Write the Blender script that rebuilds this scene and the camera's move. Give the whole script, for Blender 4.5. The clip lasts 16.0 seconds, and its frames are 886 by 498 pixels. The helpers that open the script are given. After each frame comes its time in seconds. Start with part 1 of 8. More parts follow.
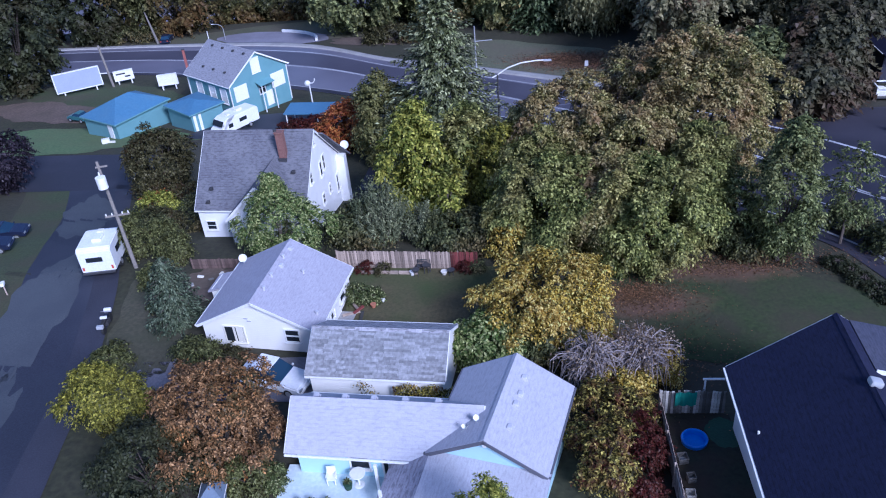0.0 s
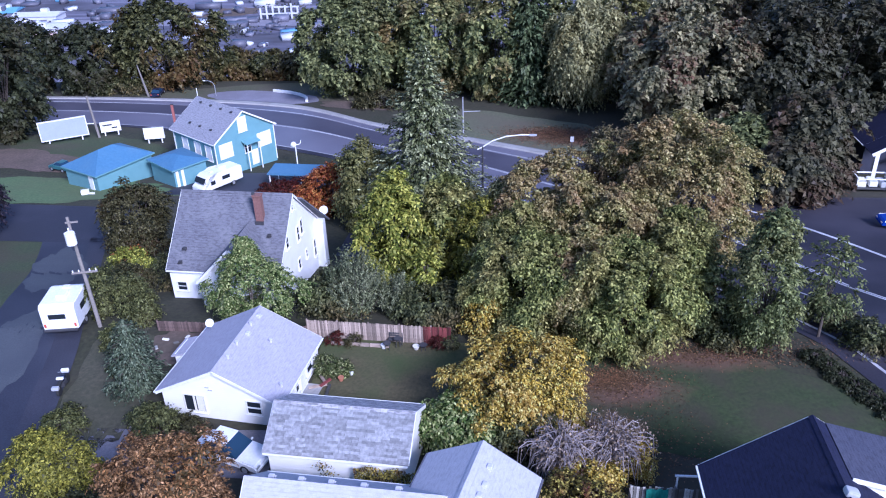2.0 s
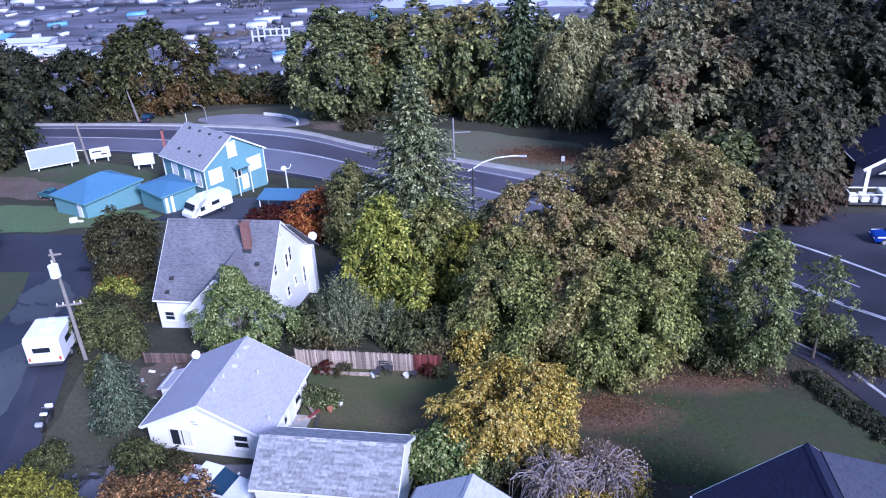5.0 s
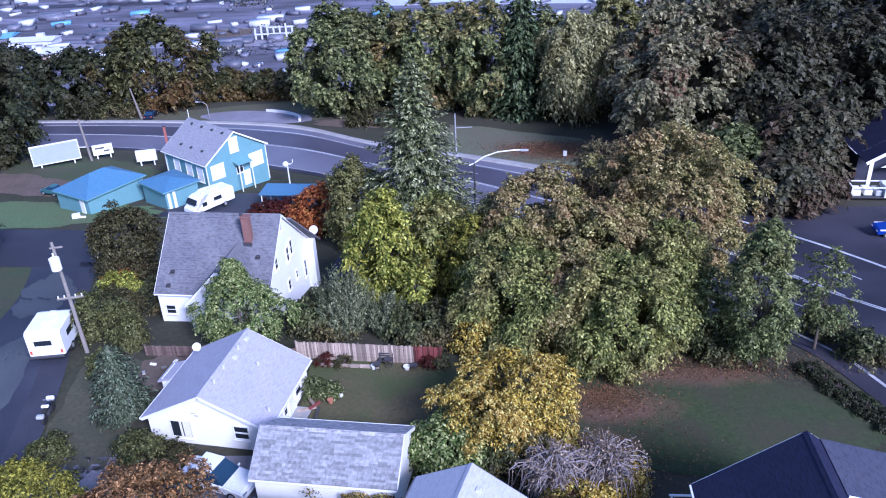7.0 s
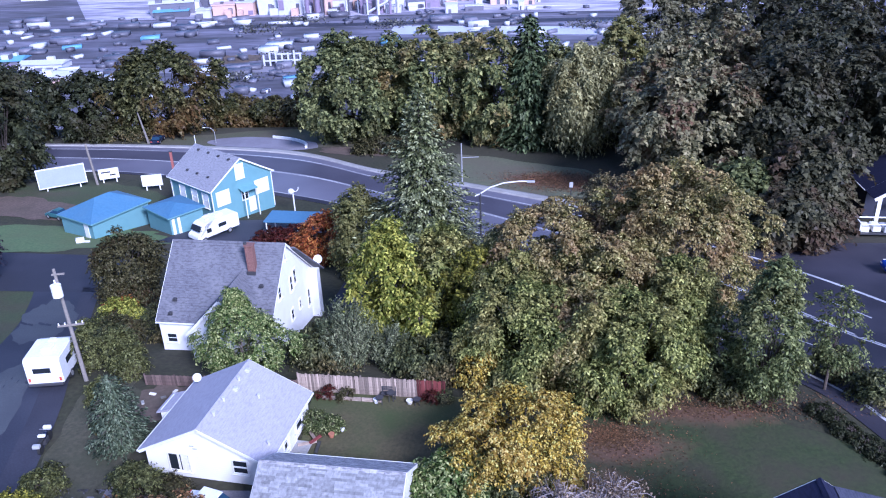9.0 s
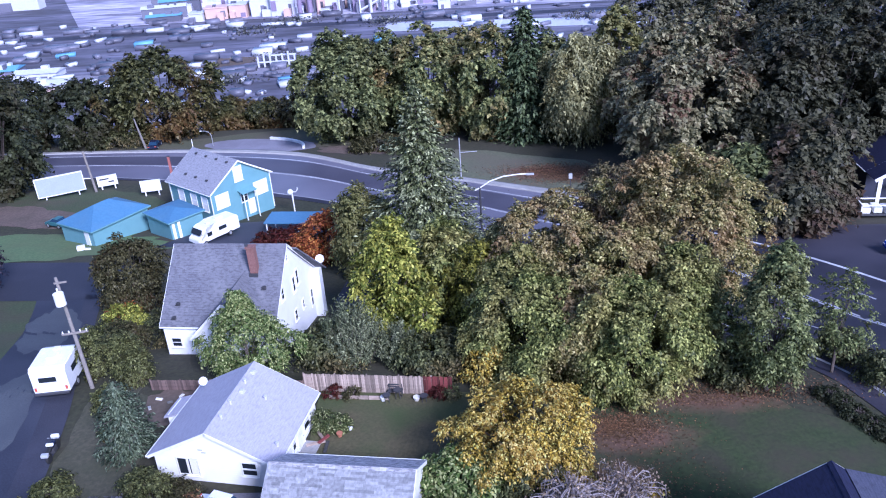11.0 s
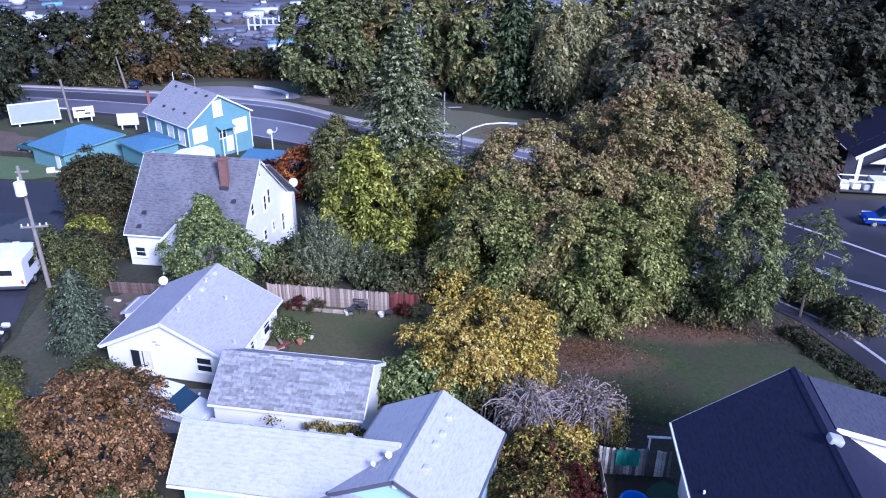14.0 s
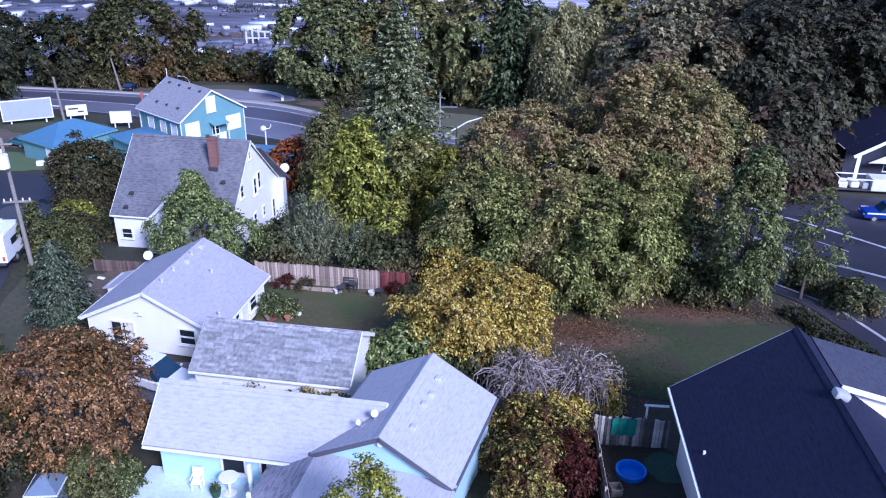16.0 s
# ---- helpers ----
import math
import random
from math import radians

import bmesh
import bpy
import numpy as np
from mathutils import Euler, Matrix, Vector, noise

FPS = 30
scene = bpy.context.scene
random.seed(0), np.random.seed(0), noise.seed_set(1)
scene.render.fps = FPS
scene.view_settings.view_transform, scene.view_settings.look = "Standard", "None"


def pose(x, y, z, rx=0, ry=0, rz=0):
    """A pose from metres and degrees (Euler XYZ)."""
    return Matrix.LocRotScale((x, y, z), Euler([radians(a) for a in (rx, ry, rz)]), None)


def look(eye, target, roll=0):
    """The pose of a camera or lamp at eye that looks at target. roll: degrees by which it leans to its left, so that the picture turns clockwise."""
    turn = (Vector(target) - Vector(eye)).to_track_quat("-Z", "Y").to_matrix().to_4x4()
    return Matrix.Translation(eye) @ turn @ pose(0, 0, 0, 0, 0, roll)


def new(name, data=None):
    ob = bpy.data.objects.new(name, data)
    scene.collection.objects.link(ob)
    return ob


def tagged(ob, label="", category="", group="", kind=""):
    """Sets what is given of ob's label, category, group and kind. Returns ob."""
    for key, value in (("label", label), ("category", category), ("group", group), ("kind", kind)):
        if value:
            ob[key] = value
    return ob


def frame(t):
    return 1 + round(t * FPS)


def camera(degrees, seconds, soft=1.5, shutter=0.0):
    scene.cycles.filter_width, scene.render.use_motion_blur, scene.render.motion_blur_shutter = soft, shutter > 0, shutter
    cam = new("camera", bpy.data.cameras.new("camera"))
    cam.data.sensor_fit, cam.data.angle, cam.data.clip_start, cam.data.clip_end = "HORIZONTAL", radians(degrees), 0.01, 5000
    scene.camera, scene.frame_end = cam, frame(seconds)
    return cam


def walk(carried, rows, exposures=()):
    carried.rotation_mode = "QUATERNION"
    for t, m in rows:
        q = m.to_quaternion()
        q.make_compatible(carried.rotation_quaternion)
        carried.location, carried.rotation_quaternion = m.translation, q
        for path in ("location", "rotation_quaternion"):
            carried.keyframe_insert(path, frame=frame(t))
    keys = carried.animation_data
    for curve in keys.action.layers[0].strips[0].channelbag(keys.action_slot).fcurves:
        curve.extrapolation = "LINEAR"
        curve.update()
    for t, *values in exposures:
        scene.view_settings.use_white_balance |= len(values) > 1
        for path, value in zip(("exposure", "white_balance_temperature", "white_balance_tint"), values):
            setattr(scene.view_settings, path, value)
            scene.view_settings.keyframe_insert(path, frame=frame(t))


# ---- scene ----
cam = camera(57.5, 16.0, 1.1)
PATH = [
    (0, (4.398, -1.787, 35.543), (4.186, -0.128, 34.446), -5.6),
    (0.5, (4.437, -1.338, 35.581), (4.208, 0.396, 34.611), -6.4),
    (1, (4.732, -0.895, 35.556), (4.522, 0.892, 34.682), -3.0),
    (1.5, (4.665, -0.324, 35.802), (4.484, 1.456, 34.909), -0.2),
    (2, (5.006, -0.304, 35.714), (4.833, 1.438, 34.745), -2.0),
    (2.5, (5.071, 0.038, 35.731), (4.9, 1.778, 34.759), -1.6),
    (3, (5.041, 0.21, 35.888), (4.877, 1.975, 34.962), -2.4),
    (3.2, (5.077, 0.141, 35.714), (4.918, 1.914, 34.802), -1.9),
    (5.3, (5.509, 0.661, 35.968), (5.337, 2.422, 35.036), -3.1),
    (5.5, (5.386, 0.603, 35.644), (5.206, 2.374, 34.733), -3.2),
    (6, (5.574, 0.539, 35.775), (5.395, 2.314, 34.869), -3.4),
    (6.5, (5.456, 1.105, 35.995), (5.299, 2.886, 35.098), -1.7),
    (7, (5.798, 0.432, 35.516), (5.624, 2.191, 34.582), -3.1),
    (7.5, (5.594, 0.735, 35.733), (5.411, 2.494, 34.8), -3.2),
    (8, (5.625, 0.815, 35.551), (5.425, 2.577, 34.628), -4.3),
    (8.5, (5.683, 0.844, 35.764), (5.487, 2.612, 34.849), -3.2),
    (9, (5.603, 1.176, 35.617), (5.42, 2.965, 34.742), -2.3),
    (11.5, (5.487, 1.282, 35.47), (5.302, 3.061, 34.575), -4.5),
    (12, (5.865, 0.692, 34.778), (5.726, 2.464, 33.861), -2.4),
    (12.5, (5.834, 0.575, 33.659), (5.734, 2.345, 32.733), 1.7),
    (13, (5.771, 0.741, 33.176), (5.651, 2.565, 32.365), 1.9),
    (13.5, (5.726, 0.438, 31.911), (5.596, 2.217, 31.005), -0.8),
    (14, (5.922, -0.072, 30.403), (5.788, 1.704, 29.495), 0.4),
    (14.5, (5.949, 0.139, 29.813), (5.774, 1.905, 28.891), -1.8),
    (15, (6.062, -0.047, 28.884), (5.886, 1.711, 27.947), -0.0),
    (15.5, (6.13, -0.506, 27.559), (5.972, 1.283, 26.678), -0.7),
    (16, (6.257, -0.194, 27.106), (6.129, 1.606, 26.244), 0.9),
]
walk(cam, [(t, look(eye, target, roll)) for t, eye, target, roll in PATH], [(0, -0.16, 4720, 26), (0.5, -0.05, 4780, 28), (1, 0.14, 4800, 29), (2.5, 0.23, 4800, 30), (6, 0.29, 4800, 30), (12.5, 0.33, 4810, 30), (14.5, 0.2, 4790, 30), (15.5, 0.04, 4780, 30), (16, 0.09, 4780, 30)])

# ---- world and light ----
world = bpy.data.worlds.new("sky")
scene.world = world
world.use_nodes = True
wn = world.node_tree.nodes
sky = wn.new("ShaderNodeTexSky")
sky.sky_type, sky.sun_disc = "NISHITA", False
SUN_EL, SUN_AZ = 35.0, 145.0  # degrees; azimuth clockwise from +y
sky.sun_elevation, sky.sun_rotation = radians(SUN_EL), radians(SUN_AZ)
wn["Background"].inputs["Strength"].default_value = 0.15
world.node_tree.links.new(sky.outputs[0], wn["Background"].inputs["Color"])
sun = new("sun", bpy.data.lights.new("sun", "SUN"))
sun.data.energy, sun.data.angle, sun.data.color = 4.9, radians(16), (1.0, 0.93, 0.84)
sd = Vector((math.sin(radians(SUN_AZ)) * math.cos(radians(SUN_EL)), math.cos(radians(SUN_AZ)) * math.cos(radians(SUN_EL)), math.sin(radians(SUN_EL))))
sun.matrix_world = look(sd * 200, (0, 0, 0))


# ---- materials ----
def nodes_of(name):
    m = bpy.data.materials.new(name)
    m.use_nodes = True
    return m, m.node_tree.nodes, m.node_tree.links, m.node_tree.nodes["Principled BSDF"]


def noise_node(n, l, scale, detail=4.0, coord="Object"):
    tc = n.new("ShaderNodeNewGeometry" if coord == "Position" else "ShaderNodeTexCoord")
    t = n.new("ShaderNodeTexNoise")
    t.inputs["Scale"].default_value, t.inputs["Detail"].default_value = scale, detail
    l.new(tc.outputs[coord], t.inputs["Vector"])
    return t


def ramp_node(n, l, fac, stops):
    r = n.new("ShaderNodeValToRGB")
    e = r.color_ramp.elements
    e[0].position, e[0].color = stops[0][0], (*stops[0][1], 1)
    e[1].position, e[1].color = stops[-1][0], (*stops[-1][1], 1)
    for p, c in stops[1:-1]:
        e.new(p).color = (*c, 1)
    l.new(fac, r.inputs["Fac"])
    return r


def mix_node(n, l, fac, a, b, mode="MIX"):
    m = n.new("ShaderNodeMix")
    m.data_type, m.blend_type = "RGBA", mode
    if isinstance(fac, float):
        m.inputs[0].default_value = fac
    else:
        l.new(fac, m.inputs[0])
    for k, v in ((6, a), (7, b)):
        if isinstance(v, tuple):
            m.inputs[k].default_value = (*v, 1)
        else:
            l.new(v, m.inputs[k])
    return m.outputs[2]


def bump_node(n, l, height, shader, strength, distance=0.05):
    b = n.new("ShaderNodeBump")
    b.inputs["Strength"].default_value, b.inputs["Distance"].default_value = strength, distance
    l.new(height, b.inputs["Height"])
    l.new(b.outputs[0], shader.inputs["Normal"])


def surface(name, c1, c2, rough=0.8, fine=8.0, coarse=0.6, stain=(0.5, 0.5, 0.5), stain_amount=0.35, bump=0.3, metal=0.0, coord="Object"):
    """Two colours mixed by fine grain, with coarse stains."""
    m, n, l, p = nodes_of(name)
    a = noise_node(n, l, fine, 6, coord)
    b = noise_node(n, l, coarse, 3, coord)
    base = ramp_node(n, l, a.outputs[0], [(0.3, c1), (0.7, c2)]).outputs[0]
    st = ramp_node(n, l, b.outputs[0], [(0.42, (0, 0, 0)), (0.72, (stain_amount,) * 3)]).outputs[0]
    col = mix_node(n, l, st, base, stain)
    l.new(col, p.inputs["Base Color"])
    p.inputs["Roughness"].default_value, p.inputs["Metallic"].default_value = rough, metal
    bump_node(n, l, a.outputs[0], p, bump)
    return m


def plain(name, c, rough=0.5, metal=0.0):
    return surface(name, tuple(v * 0.92 for v in c), tuple(min(1, v * 1.06) for v in c), rough, 6, 0.8, tuple(v * 0.75 for v in c), 0.3, 0.08, metal)


def shingle(name, c1, c2, gap, stain, tab=0.34, row=0.15, stain_amount=0.4, mottle=0.2):
    m, n, l, p = nodes_of(name)
    tc = n.new("ShaderNodeTexCoord")
    sx, cx = n.new("ShaderNodeSeparateXYZ"), n.new("ShaderNodeCombineXYZ")
    l.new(tc.outputs["Object"], sx.inputs[0])
    l.new(sx.outputs["Y"], cx.inputs["X"])
    l.new(sx.outputs["X"], cx.inputs["Y"])
    br = n.new("ShaderNodeTexBrick")
    br.offset = 0.5
    l.new(cx.outputs[0], br.inputs["Vector"])
    for k, v in (("Color1", c1), ("Color2", c2), ("Mortar", gap)):
        br.inputs[k].default_value = (*v, 1)
    for k, v in (("Scale", 1.0), ("Mortar Size", 0.012), ("Brick Width", tab), ("Row Height", row), ("Bias", 0.0)):
        br.inputs[k].default_value = v
    sv = n.new("ShaderNodeVectorMath")
    sv.operation = "MULTIPLY"
    sv.inputs[1].default_value = (2.6, 8.0, 1.0)
    l.new(cx.outputs[0], sv.inputs[0])
    sn = n.new("ShaderNodeTexNoise")
    sn.inputs["Scale"].default_value, sn.inputs["Detail"].default_value = 1.0, 5.0
    l.new(sv.outputs[0], sn.inputs["Vector"])
    streak = ramp_node(n, l, sn.outputs[0], [(0.4, (1 - mottle,) * 3), (0.48, (1.0,) * 3), (0.7, (1 + 0.4 * mottle,) * 3)]).outputs[0]
    g = noise_node(n, l, 30, 3)
    b = noise_node(n, l, 0.5, 4)
    b.inputs["Distortion"].default_value = 0.6
    st = ramp_node(n, l, b.outputs[0], [(0.4, (0, 0, 0)), (0.75, (stain_amount,) * 3)]).outputs[0]
    col = mix_node(n, l, st, br.outputs["Color"], stain)
    gr = ramp_node(n, l, g.outputs[0], [(0.25, (0.82,) * 3), (0.75, (1.1,) * 3)]).outputs[0]
    col = mix_node(n, l, 1.0, col, gr, "MULTIPLY")
    col = mix_node(n, l, 1.0, col, streak, "MULTIPLY")
    l.new(col, p.inputs["Base Color"])
    p.inputs["Roughness"].default_value = 0.85
    p.inputs["Specular IOR Level"].default_value = 0.25
    bump_node(n, l, br.outputs["Fac"], p, 0.4, -0.02)
    return m


def siding(name, c, dirt, board=0.16):
    m, n, l, p = nodes_of(name)
    tc = n.new("ShaderNodeTexCoord")
    w = n.new("ShaderNodeTexWave")
    w.wave_type, w.bands_direction, w.wave_profile = "BANDS", "Z", "SAW"
    w.inputs["Scale"].default_value = 0.314 / board
    l.new(tc.outputs["Object"], w.inputs["Vector"])
    b = noise_node(n, l, 0.9, 5)
    st = ramp_node(n, l, b.outputs[0], [(0.45, (0, 0, 0)), (0.8, (0.5,) * 3)]).outputs[0]
    col = mix_node(n, l, st, c, dirt)
    l.new(col, p.inputs["Base Color"])
    p.inputs["Roughness"].default_value = 0.55
    bump_node(n, l, w.outputs[0], p, 0.35, 0.02)
    return m


def leafy(name, colours, patches, patch_scale=0.25, patch_amount=0.6, through_light=0.3, spread=(0.4, 2.0)):
    """Leaves: each leaf takes one colour at random, drifting to other colours in patches over the crown."""
    m, n, l, p = nodes_of(name)
    colours, patches = ([(c[0] * 1.36, c[1] * 1.35, c[2] * 1.14) for c in some] for some in (colours, patches))
    colours, patches = ([tuple(v * spread[0] for v in s[0])] + s + [tuple(min(0.7, v * spread[1]) for v in s[-1])] for s in (colours, patches))
    g = n.new("ShaderNodeNewGeometry")
    k = len(colours)
    base = ramp_node(n, l, g.outputs["Random Per Island"], [(i / max(1, k - 1), c) for i, c in enumerate(colours)]).outputs[0]
    b = noise_node(n, l, patch_scale, 3)
    st = ramp_node(n, l, b.outputs[0], [(0.45, (0, 0, 0)), (0.65, (patch_amount,) * 3)]).outputs[0]
    other = ramp_node(n, l, g.outputs["Random Per Island"], [(i / max(1, len(patches) - 1), c) for i, c in enumerate(patches)] if len(patches) > 1 else [(0, patches[0]), (1, patches[0])]).outputs[0]
    col = mix_node(n, l, st, base, other)
    l.new(col, p.inputs["Base Color"])
    p.inputs["Roughness"].default_value = 0.5
    p.inputs["Specular IOR Level"].default_value = 0.22
    tr = n.new("ShaderNodeBsdfTranslucent")
    l.new(col, tr.inputs["Color"])
    mx = n.new("ShaderNodeMixShader")
    mx.inputs[0].default_value = through_light
    l.new(p.outputs[0], mx.inputs[1])
    l.new(tr.outputs[0], mx.inputs[2])
    l.new(mx.outputs[0], n["Material Output"].inputs["Surface"])
    return m


def glassy(name, tint=(0.02, 0.025, 0.03)):
    m, n, l, p = nodes_of(name)
    p.inputs["Base Color"].default_value = (*tint, 1)
    p.inputs["Roughness"].default_value = 0.12
    p.inputs["Specular IOR Level"].default_value = 0.12
    return m


WHITE = plain("white_paint", (0.8, 0.8, 0.78), 0.5)
SIDING = siding("white_siding", (0.86, 0.85, 0.82), (0.76, 0.75, 0.72))
SIDING_GH = siding("white_siding_weathered", (0.86, 0.87, 0.88), (0.74, 0.74, 0.73), 0.13)
TEAL = siding("teal_siding", (0.15, 0.3, 0.325), (0.11, 0.24, 0.262), 0.18)
PALEBLUE = siding("pale_blue_siding", (0.45, 0.66, 0.74), (0.35, 0.52, 0.6), 0.16)
ROOF_WH = shingle("pale_grey_shingle", (0.389, 0.38, 0.437), (0.418, 0.408, 0.465), (0.361, 0.356, 0.408), (0.332, 0.323, 0.37), 0.34, 0.15, 0.5, 0.1)
ROOF_GAR = shingle("mottled_grey_shingle", (0.3, 0.295, 0.32), (0.45, 0.44, 0.465), (0.26, 0.26, 0.28), (0.3, 0.29, 0.3), 0.42, 0.2, 0.4, 0.42)
ROOF_GH = shingle("dark_grey_shingle", (0.13, 0.13, 0.15), (0.155, 0.155, 0.178), (0.11, 0.11, 0.125), (0.2, 0.2, 0.215), 0.34, 0.16, 0.7, 0.24)
ROOF_FH = shingle("light_grey_shingle", (0.427, 0.427, 0.475), (0.456, 0.456, 0.503), (0.408, 0.408, 0.451), (0.38, 0.38, 0.408), 0.34, 0.15, 0.5, 0.1)
# left-facing porch roof: its shade is put into the colour along with grime
ROOF_PORCH = shingle("shaded_grimy_shingle", (0.25, 0.25, 0.3), (0.29, 0.29, 0.345), (0.22, 0.22, 0.26), (0.19, 0.19, 0.23), 0.34, 0.15, 0.6, 0.3)
ROOF_DK = shingle("navy_black_shingle", (0.013, 0.015, 0.04), (0.016, 0.018, 0.048), (0.011, 0.012, 0.032), (0.02, 0.022, 0.05), 0.34, 0.15, 0.5, 0.25)
ROOF_BL = shingle("grey_shingle", (0.27, 0.27, 0.3), (0.31, 0.31, 0.34), (0.24, 0.24, 0.265), (0.24, 0.24, 0.27), 0.34, 0.15, 0.4, 0.25)
# paler copy of the navy shingle: sky sheen on the right-facing slope, in colour
ROOF_DORMER = shingle("sky_lit_dormer_shingle", (0.06, 0.064, 0.095), (0.07, 0.075, 0.11), (0.05, 0.054, 0.08), (0.08, 0.08, 0.11), 0.34, 0.15, 0.5, 0.2)
VENT_PALE = plain("pale_vent_metal", (0.52, 0.52, 0.56), 0.5)
METAL_BLUE = surface("blue_roof_sheet", (0.0663, 0.164, 0.265), (0.0858, 0.195, 0.312), 0.55, 3, 0.4, (0.109, 0.203, 0.281), 0.4, 0.1)


def per_piece(m, lo, hi):
    """Lets each object of this material take its own brightness."""
    n, l = m.node_tree.nodes, m.node_tree.links
    p = n["Principled BSDF"]
    src = p.inputs["Base Color"].links[0].from_socket
    o = n.new("ShaderNodeObjectInfo")
    r = ramp_node(n, l, o.outputs["Random"], [(0, (lo,) * 3), (1, (hi,) * 3)]).outputs[0]
    l.new(mix_node(n, l, 1.0, src, r, "MULTIPLY"), p.inputs["Base Color"])
    return m


def bare_spots(m, spots, colour, amount=0.85):
    """Patches of bare, leaf-stained soil worn into a lawn; each is x, y and two radii."""
    n, l = m.node_tree.nodes, m.node_tree.links
    p = n["Principled BSDF"]
    src = p.inputs["Base Color"].links[0].from_socket
    geo = n.new("ShaderNodeNewGeometry")
    ragged = noise_node(n, l, 0.8, 6, "Position")
    near = None
    for x, y, a, b in spots:
        d, k, q = (n.new("ShaderNodeVectorMath") for _ in range(3))
        d.operation, k.operation, q.operation = "SUBTRACT", "MULTIPLY", "LENGTH"
        d.inputs[1].default_value, k.inputs[1].default_value = (x, y, 0), (1 / a, 1 / b, 0)
        l.new(geo.outputs["Position"], d.inputs[0])
        l.new(d.outputs[0], k.inputs[0])
        l.new(k.outputs[0], q.inputs[0])
        if near is None:
            near = q.outputs["Value"]
        else:
            least = n.new("ShaderNodeMath")
            least.operation = "MINIMUM"
            l.new(near, least.inputs[0])
            l.new(q.outputs["Value"], least.inputs[1])
            near = least.outputs[0]
    add = n.new("ShaderNodeMath")
    add.operation = "MULTIPLY_ADD"
    add.inputs[1].default_value = 1.1
    l.new(ragged.outputs[0], add.inputs[0])
    l.new(near, add.inputs[2])
    mask = ramp_node(n, l, add.outputs[0], [(0.95 / 2, (amount,) * 3), (1.75 / 2, (0, 0, 0))])
    half = n.new("ShaderNodeMath")
    half.operation = "MULTIPLY"
    half.inputs[1].default_value = 0.5
    l.new(add.outputs[0], half.inputs[0])
    l.new(half.outputs[0], mask.inputs["Fac"])
    l.new(mix_node(n, l, mask.outputs[0], src, colour), p.inputs["Base Color"])
    return m


GLASS = glassy("window_glass")
# blue base colour stands in for sky light on the car windows
CAR_GLASS = glassy("sky_blue_car_glass", (0.02, 0.045, 0.08))
SHINGLE = surface("pale_mottled_shingle", (0.19, 0.193, 0.201), (0.351, 0.354, 0.366), 0.85, 5.0, 0.7, (0.218, 0.223, 0.228), 0.5, 0.15, 0.0, "Position")
SHINGLE.node_tree.nodes["Principled BSDF"].inputs["Specular IOR Level"].default_value = 0.2
per_piece(SHINGLE, 0.68, 1.18)
TRIM_DARK = plain("dark_trim", (0.05, 0.05, 0.055))
BRICK = surface("red_brick", (0.153, 0.0723, 0.0595), (0.23, 0.119, 0.102), 0.85, 9, 1.5, (0.17, 0.085, 0.068), 0.4)
ASPHALT = surface("asphalt", (0.026, 0.027, 0.038), (0.044, 0.046, 0.062), 0.75, 12, 0.12, (0.06, 0.06, 0.08), 0.7, 0.2)
ASPHALT_OLD = surface("worn_asphalt", (0.022, 0.024, 0.036), (0.036, 0.039, 0.056), 0.7, 10, 0.07, (0.06, 0.065, 0.085), 0.8, 0.2)
ASPHALT_PALE = surface("lit_worn_asphalt", (0.06, 0.067, 0.075), (0.088, 0.097, 0.107), 0.75, 10, 0.2, (0.05, 0.055, 0.068), 0.7, 0.2)
# this pale tone includes the sky's sheen at a grazing view
HIGHWAY = surface("damp_asphalt", (0.1, 0.096, 0.124), (0.14, 0.134, 0.17), 0.5, 12, 0.06, (0.19, 0.182, 0.225), 0.8, 0.12)
HIGHWAY_LANE = surface("darker_lane_asphalt", (0.055, 0.053, 0.07), (0.078, 0.074, 0.098), 0.6, 10, 0.08, (0.1, 0.096, 0.125), 0.8, 0.12)
HIGHWAY_DARK = surface("dark_highway_asphalt", (0.02, 0.019, 0.027), (0.034, 0.032, 0.044), 0.65, 10, 0.09, (0.062, 0.058, 0.076), 0.85, 0.12)
for m in (HIGHWAY_DARK, HIGHWAY_LANE, ASPHALT, ASPHALT_OLD, ASPHALT_PALE):
    m.node_tree.nodes["Principled BSDF"].inputs["Specular IOR Level"].default_value = 0.3
CONCRETE = surface("concrete", (0.3, 0.29, 0.28), (0.4, 0.39, 0.37), 0.85, 6, 0.4, (0.22, 0.21, 0.2), 0.6)
LINE_WHITE = surface("road_paint_white", (0.45, 0.45, 0.47), (0.62, 0.62, 0.64), 0.7, 3, 0.12, (0.2, 0.2, 0.22), 0.9)
GROUND = surface("rough_grass", (0.018, 0.021, 0.009), (0.045, 0.046, 0.02), 0.95, 2.5, 0.09, (0.055, 0.045, 0.032), 0.8, 0.8)
LAWN = surface("lawn_grass", (0.03, 0.044, 0.016), (0.06, 0.078, 0.028), 0.95, 5, 0.17, (0.058, 0.046, 0.028), 0.9, 0.9)
# soil colour darkened to carry the deep shade of the fenced yard
YARD = surface("shaded_yard_soil", (0.012, 0.014, 0.008), (0.024, 0.03, 0.014), 0.95, 4, 0.5, (0.035, 0.02, 0.014), 0.8, 0.9)
LAWN_GREEN = surface("green_lawn", (0.07, 0.12, 0.045), (0.115, 0.17, 0.065), 0.95, 3, 0.15, (0.1, 0.11, 0.05), 0.7, 0.6)
LAWN_BACK = surface("worn_back_lawn", (0.062, 0.055, 0.024), (0.105, 0.088, 0.042), 0.95, 5, 0.2, (0.05, 0.07, 0.018), 1.0, 0.9)
